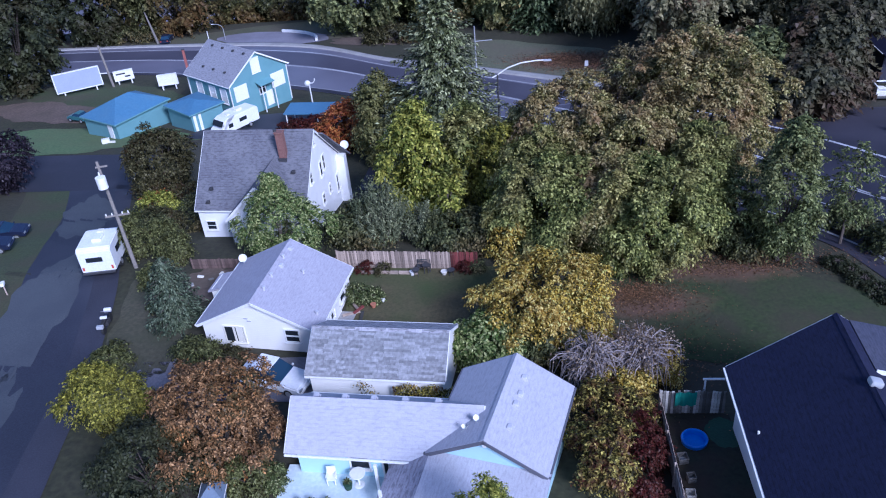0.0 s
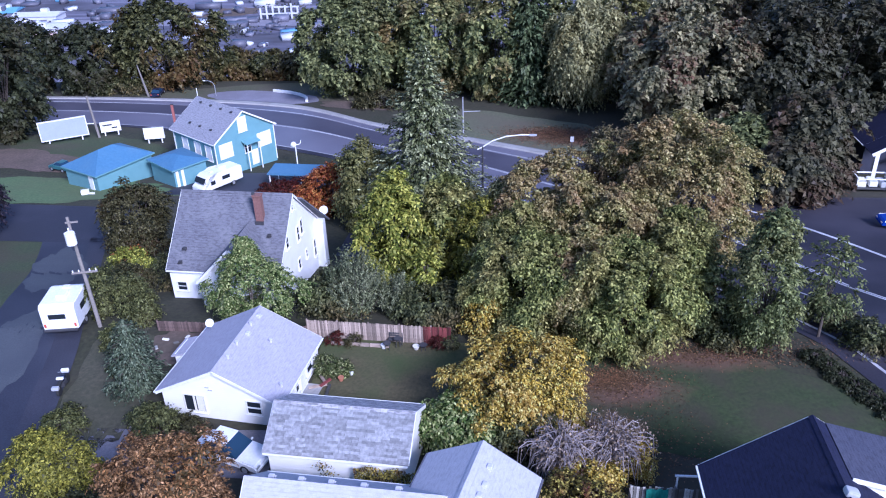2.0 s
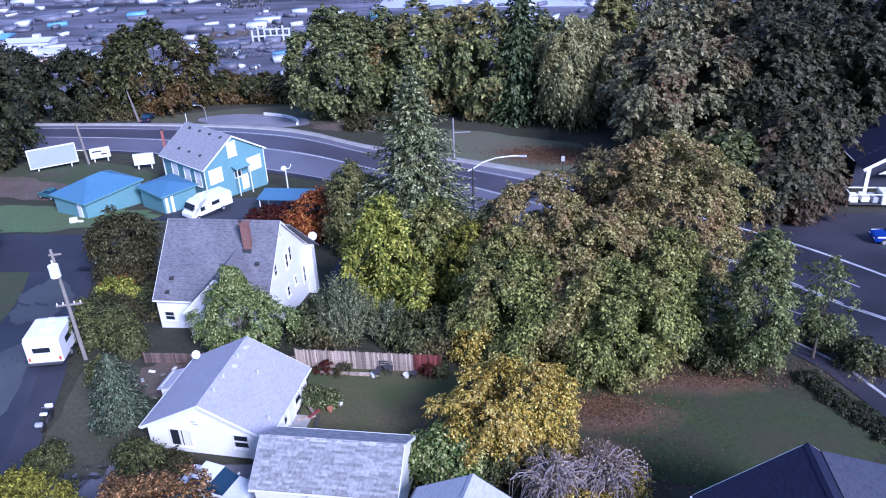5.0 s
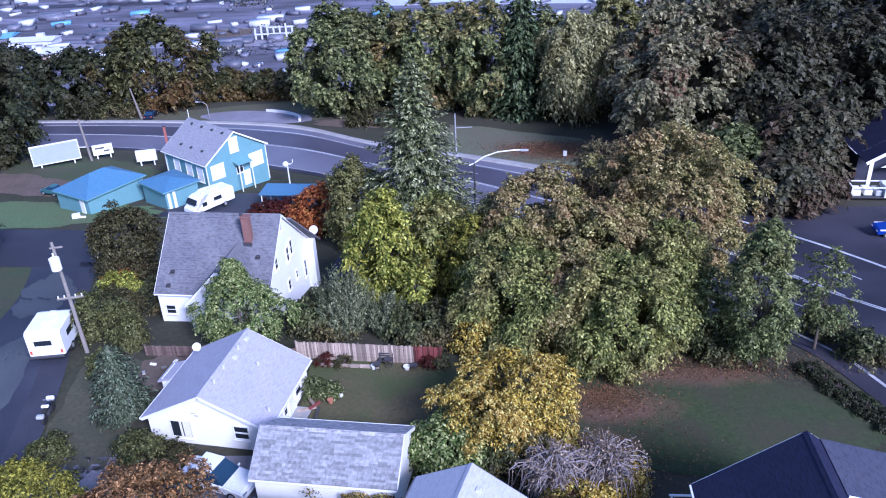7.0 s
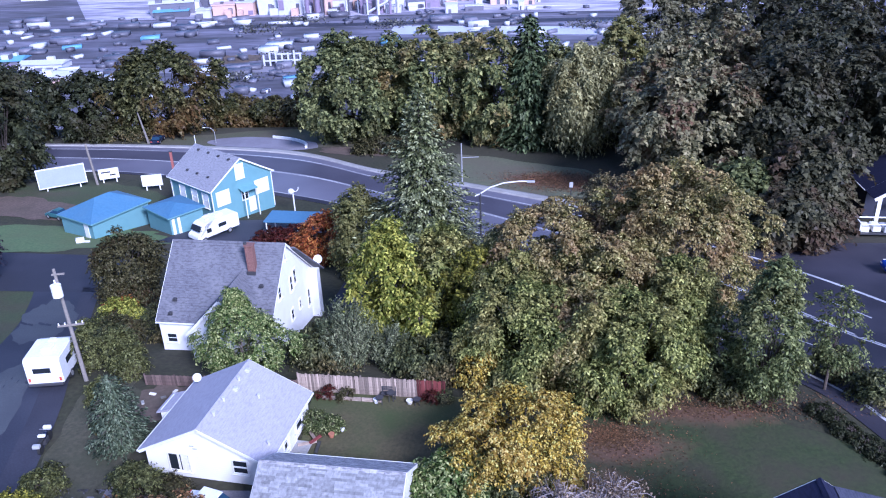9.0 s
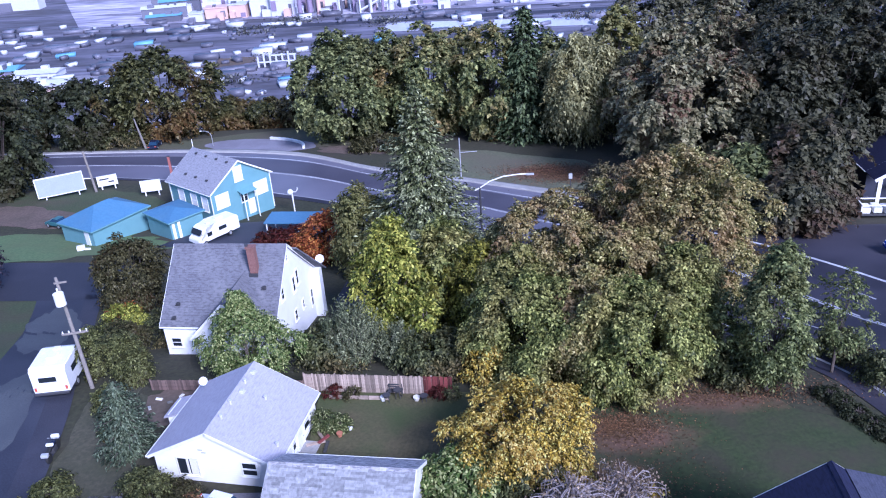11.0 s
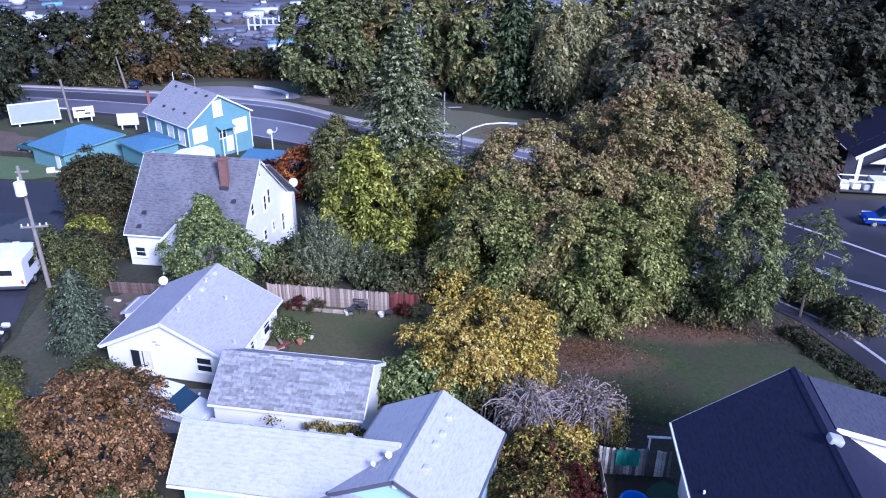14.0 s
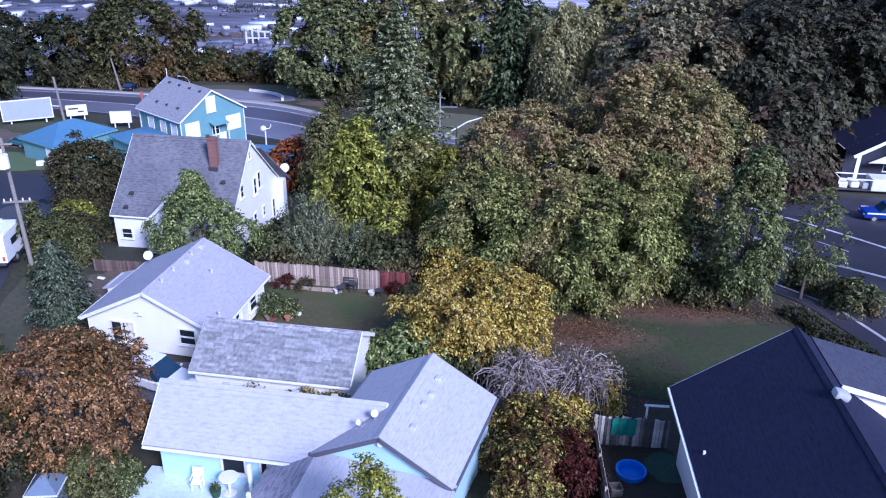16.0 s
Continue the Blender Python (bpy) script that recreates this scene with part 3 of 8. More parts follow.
def blot(name, cx, cy, rx, ry, lift, mat, turn=0.0, rough=0.18, seed=0, seg=56, rings=9):
    """A patch of ground cover with a ragged outline."""
    rnd = random.Random(seed)
    ph = [rnd.uniform(0, 6.28) for _ in range(4)]
    v, f = [(cx, cy, gz(cx, cy) + lift)], []
    ca, sa = math.cos(radians(turn)), math.sin(radians(turn))
    for i in range(1, rings + 1):
        for k in range(seg):
            a = 2 * math.pi * k / seg
            e = 1 + rough * (0.5 * math.sin(2 * a + ph[0]) + 0.35 * math.sin(5 * a + ph[1]) + 0.25 * math.sin(9 * a + ph[2]) + 0.2 * math.sin(17 * a + ph[3])) * i / rings
            x, y = rx * i / rings * math.cos(a) * e, ry * i / rings * math.sin(a) * e
            x, y = cx + x * ca - y * sa, cy + x * sa + y * ca
            v.append((x, y, gz(x, y) + lift))
    bm = bmesh.new()
    bv = [bm.verts.new(p) for p in v]
    for k in range(seg):
        bm.faces.new((bv[0], bv[1 + k], bv[1 + (k + 1) % seg]))
    for i in range(rings - 1):
        for k in range(seg):
            a, b = 1 + i * seg + k, 1 + i * seg + (k + 1) % seg
            bm.faces.new((bv[a], bv[a + seg], bv[b + seg], bv[b]))
    return part(name, bm, mat)


def quad_patch(name, corners, lift, mat, n=14):
    """A four-cornered patch laid on the ground; corners run round."""
    c = np.array(corners, float)
    s = np.linspace(0, 1, n + 1)
    S, T = np.meshgrid(s, s)
    P = (1 - S)[..., None] * (1 - T)[..., None] * c[0] + S[..., None] * (1 - T)[..., None] * c[1] + S[..., None] * T[..., None] * c[2] + (1 - S)[..., None] * T[..., None] * c[3]
    Z = np.interp(P[..., 1], GY, GZ) + lift
    v = np.concatenate([P, Z[..., None]], -1).reshape(-1, 3)
    i = (np.arange(n)[:, None] * (n + 1) + np.arange(n)).ravel()
    return part_mesh(name, from_arrays(name, v, np.stack([i, i + 1, i + n + 2, i + n + 1], 1), mat))


# highway: pairs of a near and a far edge point
HW = [(-160, 132, -160, 148), (-110, 130, -110, 146), (-61, 126, -66, 143.4), (-29, 113.2, -36, 137.5), (-12, 103.5, -17, 124.5), (2.5, 94, 0, 115.5), (13, 79, 22, 101), (22, 64.5, 38, 84), (29.3, 50.5, 48, 64), (35, 34, 55, 42), (39, 10, 60, 12), (40, -20, 62, -20)]
both = smooth_line(HW, 1.2)
NEAR, FAR = both[:, :2], both[:, 2:]
road = tagged(part_mesh("road", ribbon("road", NEAR, FAR, -0.07, 1.0, 0.05, HIGHWAY, 16)), "wide dark asphalt highway curving round the hillside", "road", kind="structure")
k0 = int(np.argmax(NEAR[:, 0] > 9.0))
tagged(part_mesh("road_shoulder", ribbon("road_shoulder", NEAR, FAR, -0.07, -0.004, 0.056, HIGHWAY_DARK, 2, 0, k0)), "dark shoulder along the highway", "road", kind="structure")
tagged(part_mesh("road_lane", ribbon("road_lane", NEAR, FAR, 0.5, 0.84, 0.056, HIGHWAY_LANE, 6, 0, k0)), "darker far lane of the highway", "road", kind="structure")
# near stretch painted darker: no grazing sky sheen here, and darkening towards the picture's edge
tagged(part_mesh("road_stretch", ribbon("road_stretch", NEAR, FAR, -0.07, 1.0, 0.056, HIGHWAY_DARK, 16, k0 - 1)), "stretch of the highway below the maples, darkened in colour", "road", kind="structure")
for f, w in ((0.0, 0.012), (0.86, 0.018)):
    tagged(part_mesh("road_marking", ribbon("road_marking", NEAR, FAR, f, f + w, 0.062, LINE_WHITE, 1)), "white edge line painted along the road", "road marking", kind="structure")
for f in (0.46, 0.475):
    tagged(part_mesh("road_marking", ribbon("road_marking", NEAR, FAR, f, f + 0.011, 0.062, LINE_WHITE, 1)), "worn double centre line on the road", "road marking", kind="structure")
for f in (0.24, 0.67):
    for i in range(k0 - 12, len(NEAR) - 4, 9):
        part_mesh("dash", ribbon("dash", NEAR, FAR, f, f + 0.008, 0.062, LINE_WHITE, 1, i, i + 4), road)
tagged(part_mesh("pavement", ribbon("pavement", NEAR, FAR, 1.003, 1.1, 0.2, CONCRETE, 4, 0, int(np.argmax(FAR[:, 0] > 24)), 0.3)), "pale concrete pavement with a raised kerb along the highway", "pavement", kind="structure")

ST = [(-19, 2, -28.5, 0), (-21.2, 18, -30.5, 18), (-23.4, 29.5, -32, 30), (-26, 40, -34.5, 41), (-28.9, 50, -38, 53), (-35, 64, -43.5, 67.5), (-39.5, 75, -48.5, 78)]
both2 = smooth_line(ST, 1.0)
SR, SL = both2[:, :2], both2[:, 2:]
tagged(part_mesh("street", ribbon("street", SR, SL, 0.0, 1.0, 0.05, ASPHALT_OLD, 8)), "worn grey asphalt residential street with dark patches", "street", kind="structure")
# pale blots paint the lit, worn middle of the street between tree shadows
for cx, cy, rx, ry, turn, sd in ((-33.4, 44.5, 2.6, 8.5, 12, 31), (-39.6, 64.5, 2.4, 7.0, 26, 32), (-29.5, 25, 2.4, 12, 6, 33), (-26.5, 8, 2.2, 7, 8, 34)):
    tagged(blot("lit_worn_patch", cx, cy, rx, ry, 0.062, ASPHALT_PALE, turn, 0.22, sd), "pale patch on the residential street, painted as lit and worn", "street", kind="structure")
# tree shade along the street side, laid on as a darker strip
tagged(part_mesh("street_edge", ribbon("street_edge", SR, SL, 0.0, 0.26, 0.056, ASPHALT, 3)), "strip along the street edge darkened for tree shade", "street", kind="structure")
tagged(part_mesh("verge", ribbon("verge", SR, SL, 1.0, 1.75, 0.03, LAWN, 6)), "gravel and grass verge beside the street", "verge", kind="structure")
CS = [(-36.5, 73.2, -37, 84), (-45, 73, -45, 85.5), (-58, 73.5, -58, 86.5), (-80, 75, -80, 88), (-150, 78, -150, 92)]
both3 = smooth_line(CS, 1.0)
tagged(part_mesh("side_street", ribbon("side_street", both3[:, :2], both3[:, 2:], 0.0, 1.0, 0.056, ASPHALT, 8)), "dark asphalt side street at the junction", "street", kind="structure")
tagged(quad_patch("side_road", [(33, 92), (46.5, 66), (85, 80), (85, 92)], 0.045, HIGHWAY_DARK), "dark asphalt mouth of a side road beyond the highway", "road", kind="structure")
tagged(quad_patch("road_marking", [(46.5, 78.6), (55, 77.0), (55, 77.35), (46.5, 78.95)], 0.06, LINE_WHITE, 6), "white stop line at the side road", "road marking", kind="structure")
tagged(quad_patch("parking_pad", [(-13, 70), (-5, 69), (-4, 80), (-13, 82)], 0.05, ASPHALT), "dark asphalt drive behind the white cottage", "driveway", kind="structure")
tagged(quad_patch("parking_court", [(-41, 91), (-14, 91), (-15, 103), (-36, 101)], 0.05, ASPHALT_OLD), "asphalt forecourt of the blue house", "driveway", kind="structure")
tagged(quad_patch("driveway", [(-24, 34.5), (-9.6, 34), (-9.6, 39), (-25, 38.5)], 0.045, GRAVEL), "grey gravel driveway beside the white house", "driveway", kind="structure")
tagged(blot("pull_off", -43, 145.6, 11.5, 5.0, 0.06, GRAVEL_PALE, -14, 0.05, 3), "grey gravel pull-off beside the highway", "lay-by", kind="structure")
tagged(quad_patch("back_lawn", [(-8.6, 38.5), (2, 38.5), (2, 49.3), (-9.5, 49.8)], 0.04, LAWN_BACK), "mown back lawn with bare brown patches", "lawn", kind="structure")
tagged(blot("side_lawn", 18.5, 43, 9.5, 6.2, 0.04, LAWN_SIDE, -8, 0.12, 4), "open lawn, green with thin brown patches", "lawn", kind="structure")
tagged(blot("far_lawn", 4, 124, 22, 8, 0.04, LAWN_FAR, -27, 0.15, 10), "grass bank beyond the highway", "lawn", kind="structure")
tagged(blot("corner_lawn", -60, 93, 19, 6.5, 0.04, LAWN_GREEN, 4, 0.25, 11), "bright green lawn beside the side street", "lawn", kind="structure")
tagged(blot("bare_soil", -22, 139.5, 9, 3.2, 0.05, DIRT, -14, 0.2, 15), "bare brown verge beside the gravel pull-off", "soil", kind="structure")
tagged(blot("rough_verge", -23.6, 43.5, 2.6, 8.5, 0.045, DRY, 12, 0.2, 16), "dry brown verge between the street and the bungalow", "verge", kind="structure")
tagged(blot("roadside_grass", -40, 149, 30, 8.5, 0.04, GRASS_PALE, 12, 0.15, 17), "thin olive grass round the gravel pull-off", "verge", kind="structure")
tagged(blot("sign_verge", -62, 113, 15, 7, 0.035, LAWN, -16, 0.12, 12), "grass and bare soil round the roadside signs", "verge", kind="structure")
tagged(blot("bare_soil", -68, 107, 10, 4.5, 0.05, DIRT, -20, 0.2, 13), "bare brown soil behind the billboard", "soil", kind="structure")
tagged(blot("planting_bed", -20.3, 47.8, 3.4, 2.4, 0.04, DIRT, 0, 0.2, 14), "bare brown garden bed", "soil", kind="structure")
tagged(quad_patch("dark_yard", [(11.4, 20), (15.5, 20), (15.5, 32.6), (11.4, 32.6)], 0.04, YARD), "fenced yard of soil and leaves, its shade put into the colour", "yard", kind="structure")
bm = bmesh.new()
arc = smooth_line([(-33.6, 141.6), (-34.0, 143.6), (-35.6, 146.2), (-38.6, 148.6), (-42.3, 150.2)], 1.0)
for p, q in zip(arc, arc[1:]):
    d = Vector((*(q - p), 0))
    m = (p + q) / 2
    box(bm, (m[0], m[1], gz(0, m[1]) + 0.2), (d.length * 1.02, 0.45, 0.7), Matrix.Rotation(math.atan2(d.y, d.x), 3, "Z"), 0.08)
tagged(part("concrete_barrier", bm, WHITE), "low white concrete barrier curving round the gravel pull-off", "barrier", kind="structure")


# ---- buildings ----
def window(parent, at, normal, w, h, mull=1, trim=WHITE, label="", glass=None):
    """A window on a wall: at is the wall point of its middle in the house's own axes, normal its outward direction (x, y)."""
    n = Vector((*normal, 0)).normalized()
    r = Matrix((Vector((-n.y, n.x, 0)), n, Vector((0, 0, 1)))).transposed()
    c = Vector(at)
    bm, t, dp = bmesh.new(), 0.09, 0.1
    for s in (-1, 1):
        box(bm, c + r @ Vector((s * (w / 2 + t / 2), dp / 2 - 0.03, 0)), (t, dp, h + 2 * t), r)
        box(bm, c + r @ Vector((0, dp / 2 - 0.03, s * (h / 2 + t / 2))), (w, dp, t), r)
    fr = part("window", bm, trim, parent, label)
    for k in range(mull + 1):
        # two sashes, one above the other
        z0 = -h / 2 + h * k / (mull + 1)
        part("pane", boxed(c + r @ Vector((0, 0.005, z0 + h / (mull + 1) / 2)), (w - 0.02, 0.02, h / (mull + 1) - 0.05), r), glass or GLASS, fr)
        if k:
            part("glazing_bar", boxed(c + r @ Vector((0, 0.02, z0)), (w, 0.05, 0.05), r), trim, fr)
    part("sill", boxed(c + r @ Vector((0, 0.06, -h / 2 - t - 0.02)), (w + 0.3, 0.16, 0.05), r), trim, fr)
    return fr


def door(parent, at, normal, w, h, mat, label=""):
    n = Vector((*normal, 0)).normalized()
    r = Matrix((Vector((-n.y, n.x, 0)), n, Vector((0, 0, 1)))).transposed()
    c = Vector(at) + Vector((0, 0, h / 2))
    d = part("door", boxed(c + r @ Vector((0, 0.03, 0)), (w, 0.05, h), r, 0.01), mat, parent, label)
    bm = bmesh.new()
    for s in (-1, 1):
        box(bm, c + r @ Vector((s * (w / 2 + 0.05), 0.04, 0)), (0.1, 0.08, h), r)
    box(bm, c + r @ Vector((0, 0.04, h / 2 + 0.05)), (w + 0.2, 0.08, 0.1), r)
    part("door_frame", bm, WHITE, d)
    part("door_handle", boxed(c + r @ Vector((w * 0.38, 0.09, -0.05)), (0.1, 0.06, 0.04), r), STEEL, d)
    return d


def gable(parent, a, b, l, za, zb, zr, base, roof, wall, oh=0.3, fascia=WHITE, cap=True, gutter=True, y0=0.0, inset=0.0):
    """Walls and a two-sloped roof whose ridge runs along local y from y0 to y0 + l; eaves at x = -a (height za) and x = b (height zb); inset sets the b wall back under its eave."""
    th = 0.13
    # walls: the outline of one end pushed through
    sa, sb = (zr - za) / a, (zr - zb) / b
    pts = [(-a + oh, y0 + oh, base), (b - oh - inset, y0 + oh, base), (b - oh - inset, y0 + oh, zb + sb * (oh + inset) - th), (0, y0 + oh, zr - th * 1.05), (-a + oh, y0 + oh, za + sa * oh - th)]
    part("wall", poly_prism(bmesh.new(), pts, (0, l - 2 * oh, 0)), wall, parent)
    for x, z, s in ((-a, za, -1), (b, zb, 1)):
        run = abs(x)
        d = Vector((x, 0, z - zr))
        nrm = Vector((-(z - zr) * s, 0, run)).normalized()
        bm = bmesh.new()
        p = [(0, y0, zr), (x, y0, z), (x, y0 + l, z), (0, y0 + l, zr)]
        poly_prism(bm, p, -nrm * th)
        part("roof_slope", bm, roof, parent)
        for yy in (y0 - 0.022, y0 + l + 0.022):
            bm = bmesh.new()
            mid = (Vector((0, yy, zr)) + Vector((x, yy, z))) / 2 - nrm * 0.11
            turn = Matrix((d.normalized(), Vector((0, 1, 0)), d.normalized().cross(Vector((0, 1, 0))))).transposed()
            part("rake_board", box(bm, mid, (d.length, 0.04, 0.2), turn), fascia, parent)
        if gutter:
            part("gutter", boxed((x + s * 0.05, y0 + l / 2, z - 0.09), (0.11, l, 0.12), None, 0.02), fascia, parent)
    if cap:
        bm = bmesh.new()
        for x, z, s in ((-a, za, -1), (b, zb, 1)):
            d = Vector((x, 0, z - zr)).normalized()
            turn = Matrix((d, Vector((0, 1, 0)), d.cross(Vector((0, 1, 0))))).transposed()
            box(bm, Vector((0, y0 + l / 2, zr + 0.02)) + d * 0.1, (0.24, l, 0.03), turn)
        part("ridge_cap", bm, roof, parent)


def slope_point(x, y, a, b, za, zb, zr):
    """Height of the roof above (x, y)."""
    return zr + (za - zr) * (-x / a) if x < 0 else zr + (zb - zr) * (x / b)


def vent(parent, x, y, z, mat=STEEL, kind="pipe"):
    bm = bmesh.new()
    if kind == "pipe":
        tube(bm, (x, y, z - 0.1), (x, y, z + 0.26), 0.08)
        tube(bm, (x, y, z + 0.26), (x, y, z + 0.32), 0.13)
    else:
        box(bm, (x, y, z + 0.1), (0.3, 0.32, 0.2), None, 0.05)
        box(bm, (x, y, z + 0.01), (0.4, 0.42, 0.04))
    part("roof_vent", bm, mat, parent)


def sat_dish(x, y, z, yaw, label, r=0.38, mast=0.7):
    t = thing("satellite_dish", x, y, z, yaw, label, "satellite dish")
    bm = bmesh.new()
    tube(bm, (0, 0, 0), (0, 0, mast), 0.03)
    tube(bm, (0, 0, 0.02), (0.0, 0.3, 0.02), 0.025)
    part("mast", bm, STEEL, t)
    d = dish_mesh(r, 0.12)
    bmesh.ops.transform(d, matrix=Matrix.Translation((0, -0.06, mast + 0.1)) @ Matrix.Rotation(radians(55), 4, "X"), verts=d.verts)
    part("reflector", d, WHITE, t)
    part("feed_arm", tube(bmesh.new(), (0, -0.05, mast - 0.1), (0, -0.5, mast + 0.05), 0.015), STEEL, t)
    return t


# white bungalow
WHX, WHY, WHYAW, WHW, WHL = -14.1, 39.55, -7.4, 8.95, 7.77
h = thing("bungalow", WHX, WHY, 0.0, WHYAW, "single-storey white bungalow with a pale grey shingle roof", "house")
a = WHW / 2
gable(h, a, a, WHL, 2.15, 2.15, 4.39, 0.12, ROOF_WH, SIDING, 0.32)
window(h, (-1.85, 0.32, 1.3), (0, -1), 1.4, 1.3, 0, CREAM, "sliding window with a cream frame")
part("glazing_bar", boxed((-1.85, 0.29, 1.3), (0.14, 0.06, 1.3)), CREAM, h)
part("curtain", boxed((-1.45, 0.305, 1.3), (0.5, 0.012, 1.22)), CREAM, h, "pale curtain behind the window")
window(h, (2.4, 0.32, 1.5), (0, -1), 0.95, 0.98, 1, WHITE)
part("glazing_bar", boxed((2.4, 0.285, 1.5), (0.95, 0.05, 0.1)), WHITE, h)
for x, z in ((-0.75, 2.75), (-0.55, 2.55)):
    part("wall_bracket", boxed((x, 0.3, z), (0.3, 0.08, 0.06)), GREY_PAINT, h)

for yy, ww in ((1.9, 0.7), (3.3, 0.5), (5.6, 0.9)):
    window(h, (a - 0.32, yy, 1.25), (1, 0), ww, 1.05, 1, WHITE)
door(h, (a - 0.32, 4.4, -0.2), (1, 0), 0.9, 2.0, WHITE, "white back door")
part("foundation", boxed((0, WHL / 2, -0.2), (WHW - 0.8, WHL - 0.8, 0.66)), TRIM_DARK, h, "dark foundation wall")
S = lambda x: slope_point(x, 0, a, a, 2.15, 2.15, 4.39)
for x, yy, k in ((0.35, 6.7, "box"), (0.3, 5.5, "pipe"), (0.45, 4.6, "box"), (0.3, 3.2, "pipe"), (0.35, 1.7, "pipe"), (1.9, 4.9, "pipe"), (3.9, 1.6, "pipe")):
    vent(h, x, yy, S(x) - 0.03, VENT_PALE, k)
# low side bay with its own little roof
part("bay_wall", boxed((-a - 0.35, 5.4, 0.75), (1.3, 1.9, 2.2)), SIDING, h)
bm = bmesh.new()
poly_prism(bm, [(-a + 0.2, 4.3, 2.2), (-a - 1.25, 4.3, 1.75), (-a - 1.25, 6.5, 1.75), (-a + 0.2, 6.5, 2.2)], (0, 0, -0.12))
part("bay_roof", bm, ROOF_WH, h)
part("step", boxed((a - 0.32 + 0.6, 4.4, 0.0), (1.2, 1.2, 0.25), None, 0.02), CONCRETE, h)
sat_dish(-16.9, 46.9, 2.55, 10, "white satellite dish on the bungalow roof", 0.31, 0.42)

# garage with a mottled roof
u = Vector((math.cos(radians(-4.5)), math.sin(radians(-4.5)), 0))
v = Vector((-u.y, u.x, 0))
GO, GW, GL = Vector((-4.95, 33.3, 0)), 8.58, 5.32
o = GO - u * GW / 2 + v * GL / 2
h = thing("garage", o.x, o.y, 0.3, -94.5, "white detached garage with a mottled grey shingle roof", "garage")
gable(h, GL / 2, GL / 2, GW, 3.0, 3.0, 4.65, -0.4, ROOF_GAR, SIDING, 0.22)
# single shingles over the near slope, courses overlapping from the eave up
me = bpy.data.meshes.new("shingle")
bm = boxed((0.24, 0, 0), (0.5, 0.09, 0.022))
bmesh.ops.transform(bm, matrix=Matrix.Rotation(radians(90), 4, "Z"), verts=bm.verts)
bm.to_mesh(me)
bm.free()
me.materials.append(SHINGLE)
rs = random.Random(12)
run, drop = GL / 2, 4.65 - 3.0
lean = math.atan2(drop, run)
rows = 19
for i in range(rows):
    f = (i + 0.5) / rows
    yy = -0.02 - 0.25 * (i % 2) - rs.uniform(0, 0.1)
    while yy < GW - 0.05:
        w = rs.uniform(0.4, 0.8)
        y1, y2 = max(0.0, yy), min(GW, yy + w)
        if y2 - y1 > 0.08:
            ob = new("shingle", me)
            ob.parent = h
            ob.matrix_basis = Matrix.Translation((run * (1 - f), y1, 3.0 + drop * f + 0.014 + rs.uniform(0, 0.012))) @ Matrix.Rotation(lean + 0.03, 4, "Y") @ Matrix.Diagonal((1.95, (y2 - y1) / 0.5, 1, 1))
        yy += w + 0.012
part("garage_door", boxed((0, 0.2, 1.05), (2.6, 0.06, 2.1), None, 0.01), WHITE, h, "white panelled garage door")
window(h, (GL / 2 - 0.22, 6.4, 1.4), (1, 0), 0.9, 0.8, 1)

# saltbox cottage
u = Vector((math.cos(radians(-3.84)), math.sin(radians(-3.84)), 0))
v = Vector((-u.y, u.x, 0))
CO, CW, LF, LB = Vector((-19.57, 56.88, 0)), 10.2, 5.4, 6.2
o = CO - u * CW / 2 + v * LF
CB = -2.6
h = thing("cottage", o.x, o.y, CB, -93.84, "white one-and-a-half-storey cottage with a steep dark grey shingle roof", "house")
zf, zr, zb = 1.32 - CB, 6.39 - CB, 1.0 - CB
gable(h, LB, LF, CW, zb, zf, zr, -1.6, ROOF_GH, SIDING_GH, 0.18)
# projecting front gable: its ridge runs back into the main slope
fx = LF + 1.65
top = Vector((fx, 6.8, 7.2))
meet = (zr - top.z) / ((zr - zf) / LF)
feet = (Vector((fx, 3.55, zf)), Vector((fx, 10.05, zf)))
poly = [(fx - 0.15, feet[0].y + 0.2, -1.6), (fx - 0.15, feet[1].y - 0.2, -1.6), (fx - 0.15, feet[1].y - 0.2, zf + 0.05), (fx - 0.15, top.y, top.z - 0.15), (fx - 0.15, feet[0].y + 0.2, zf + 0.05)]
part("front_gable_wall", poly_prism(bmesh.new(), poly, (-1.9, 0, 0)), SIDING_GH, h)
for q in feet:
    bm = bmesh.new()
    pts = [top + Vector((0.12, 0, 0.03)), q + Vector((0.12, 0, 0.03)), Vector((LF - 0.05, q.y, zf + 0.03)), Vector((meet - 0.05, top.y, top.z + 0.03))]
    bv = [bm.verts.new(p) for p in pts] + [bm.verts.new(p - Vector((0, 0, 0.14))) for p in pts]
    for f in ((0, 1, 2, 3), (7, 6, 5, 4), (0, 4, 5, 1), (1, 5, 6, 2), (2, 6, 7, 3), (3, 7, 4, 0)):
        bm.faces.new([bv[i] for i in f])
    bmesh.ops.recalc_face_normals(bm, faces=bm.faces)
    part("front_gable_roof", bm, ROOF_GH, h)
    d = q - top
    turn = Matrix((d.normalized(), Vector((1, 0, 0)), d.normalized().cross(Vector((1, 0, 0))))).transposed()
    part("rake_board", boxed((top + q) / 2 + Vector((0.15, 0, -0.1)), (d.length, 0.05, 0.22), turn), WHITE, h)
window(h, (LF - 0.18, 1.15, zf - 1.65), (1, 0), 0.8, 0.8, 1)
window(h, (fx - 0.15, 6.8, 1.6), (1, 0), 1.2, 1.2, 1)
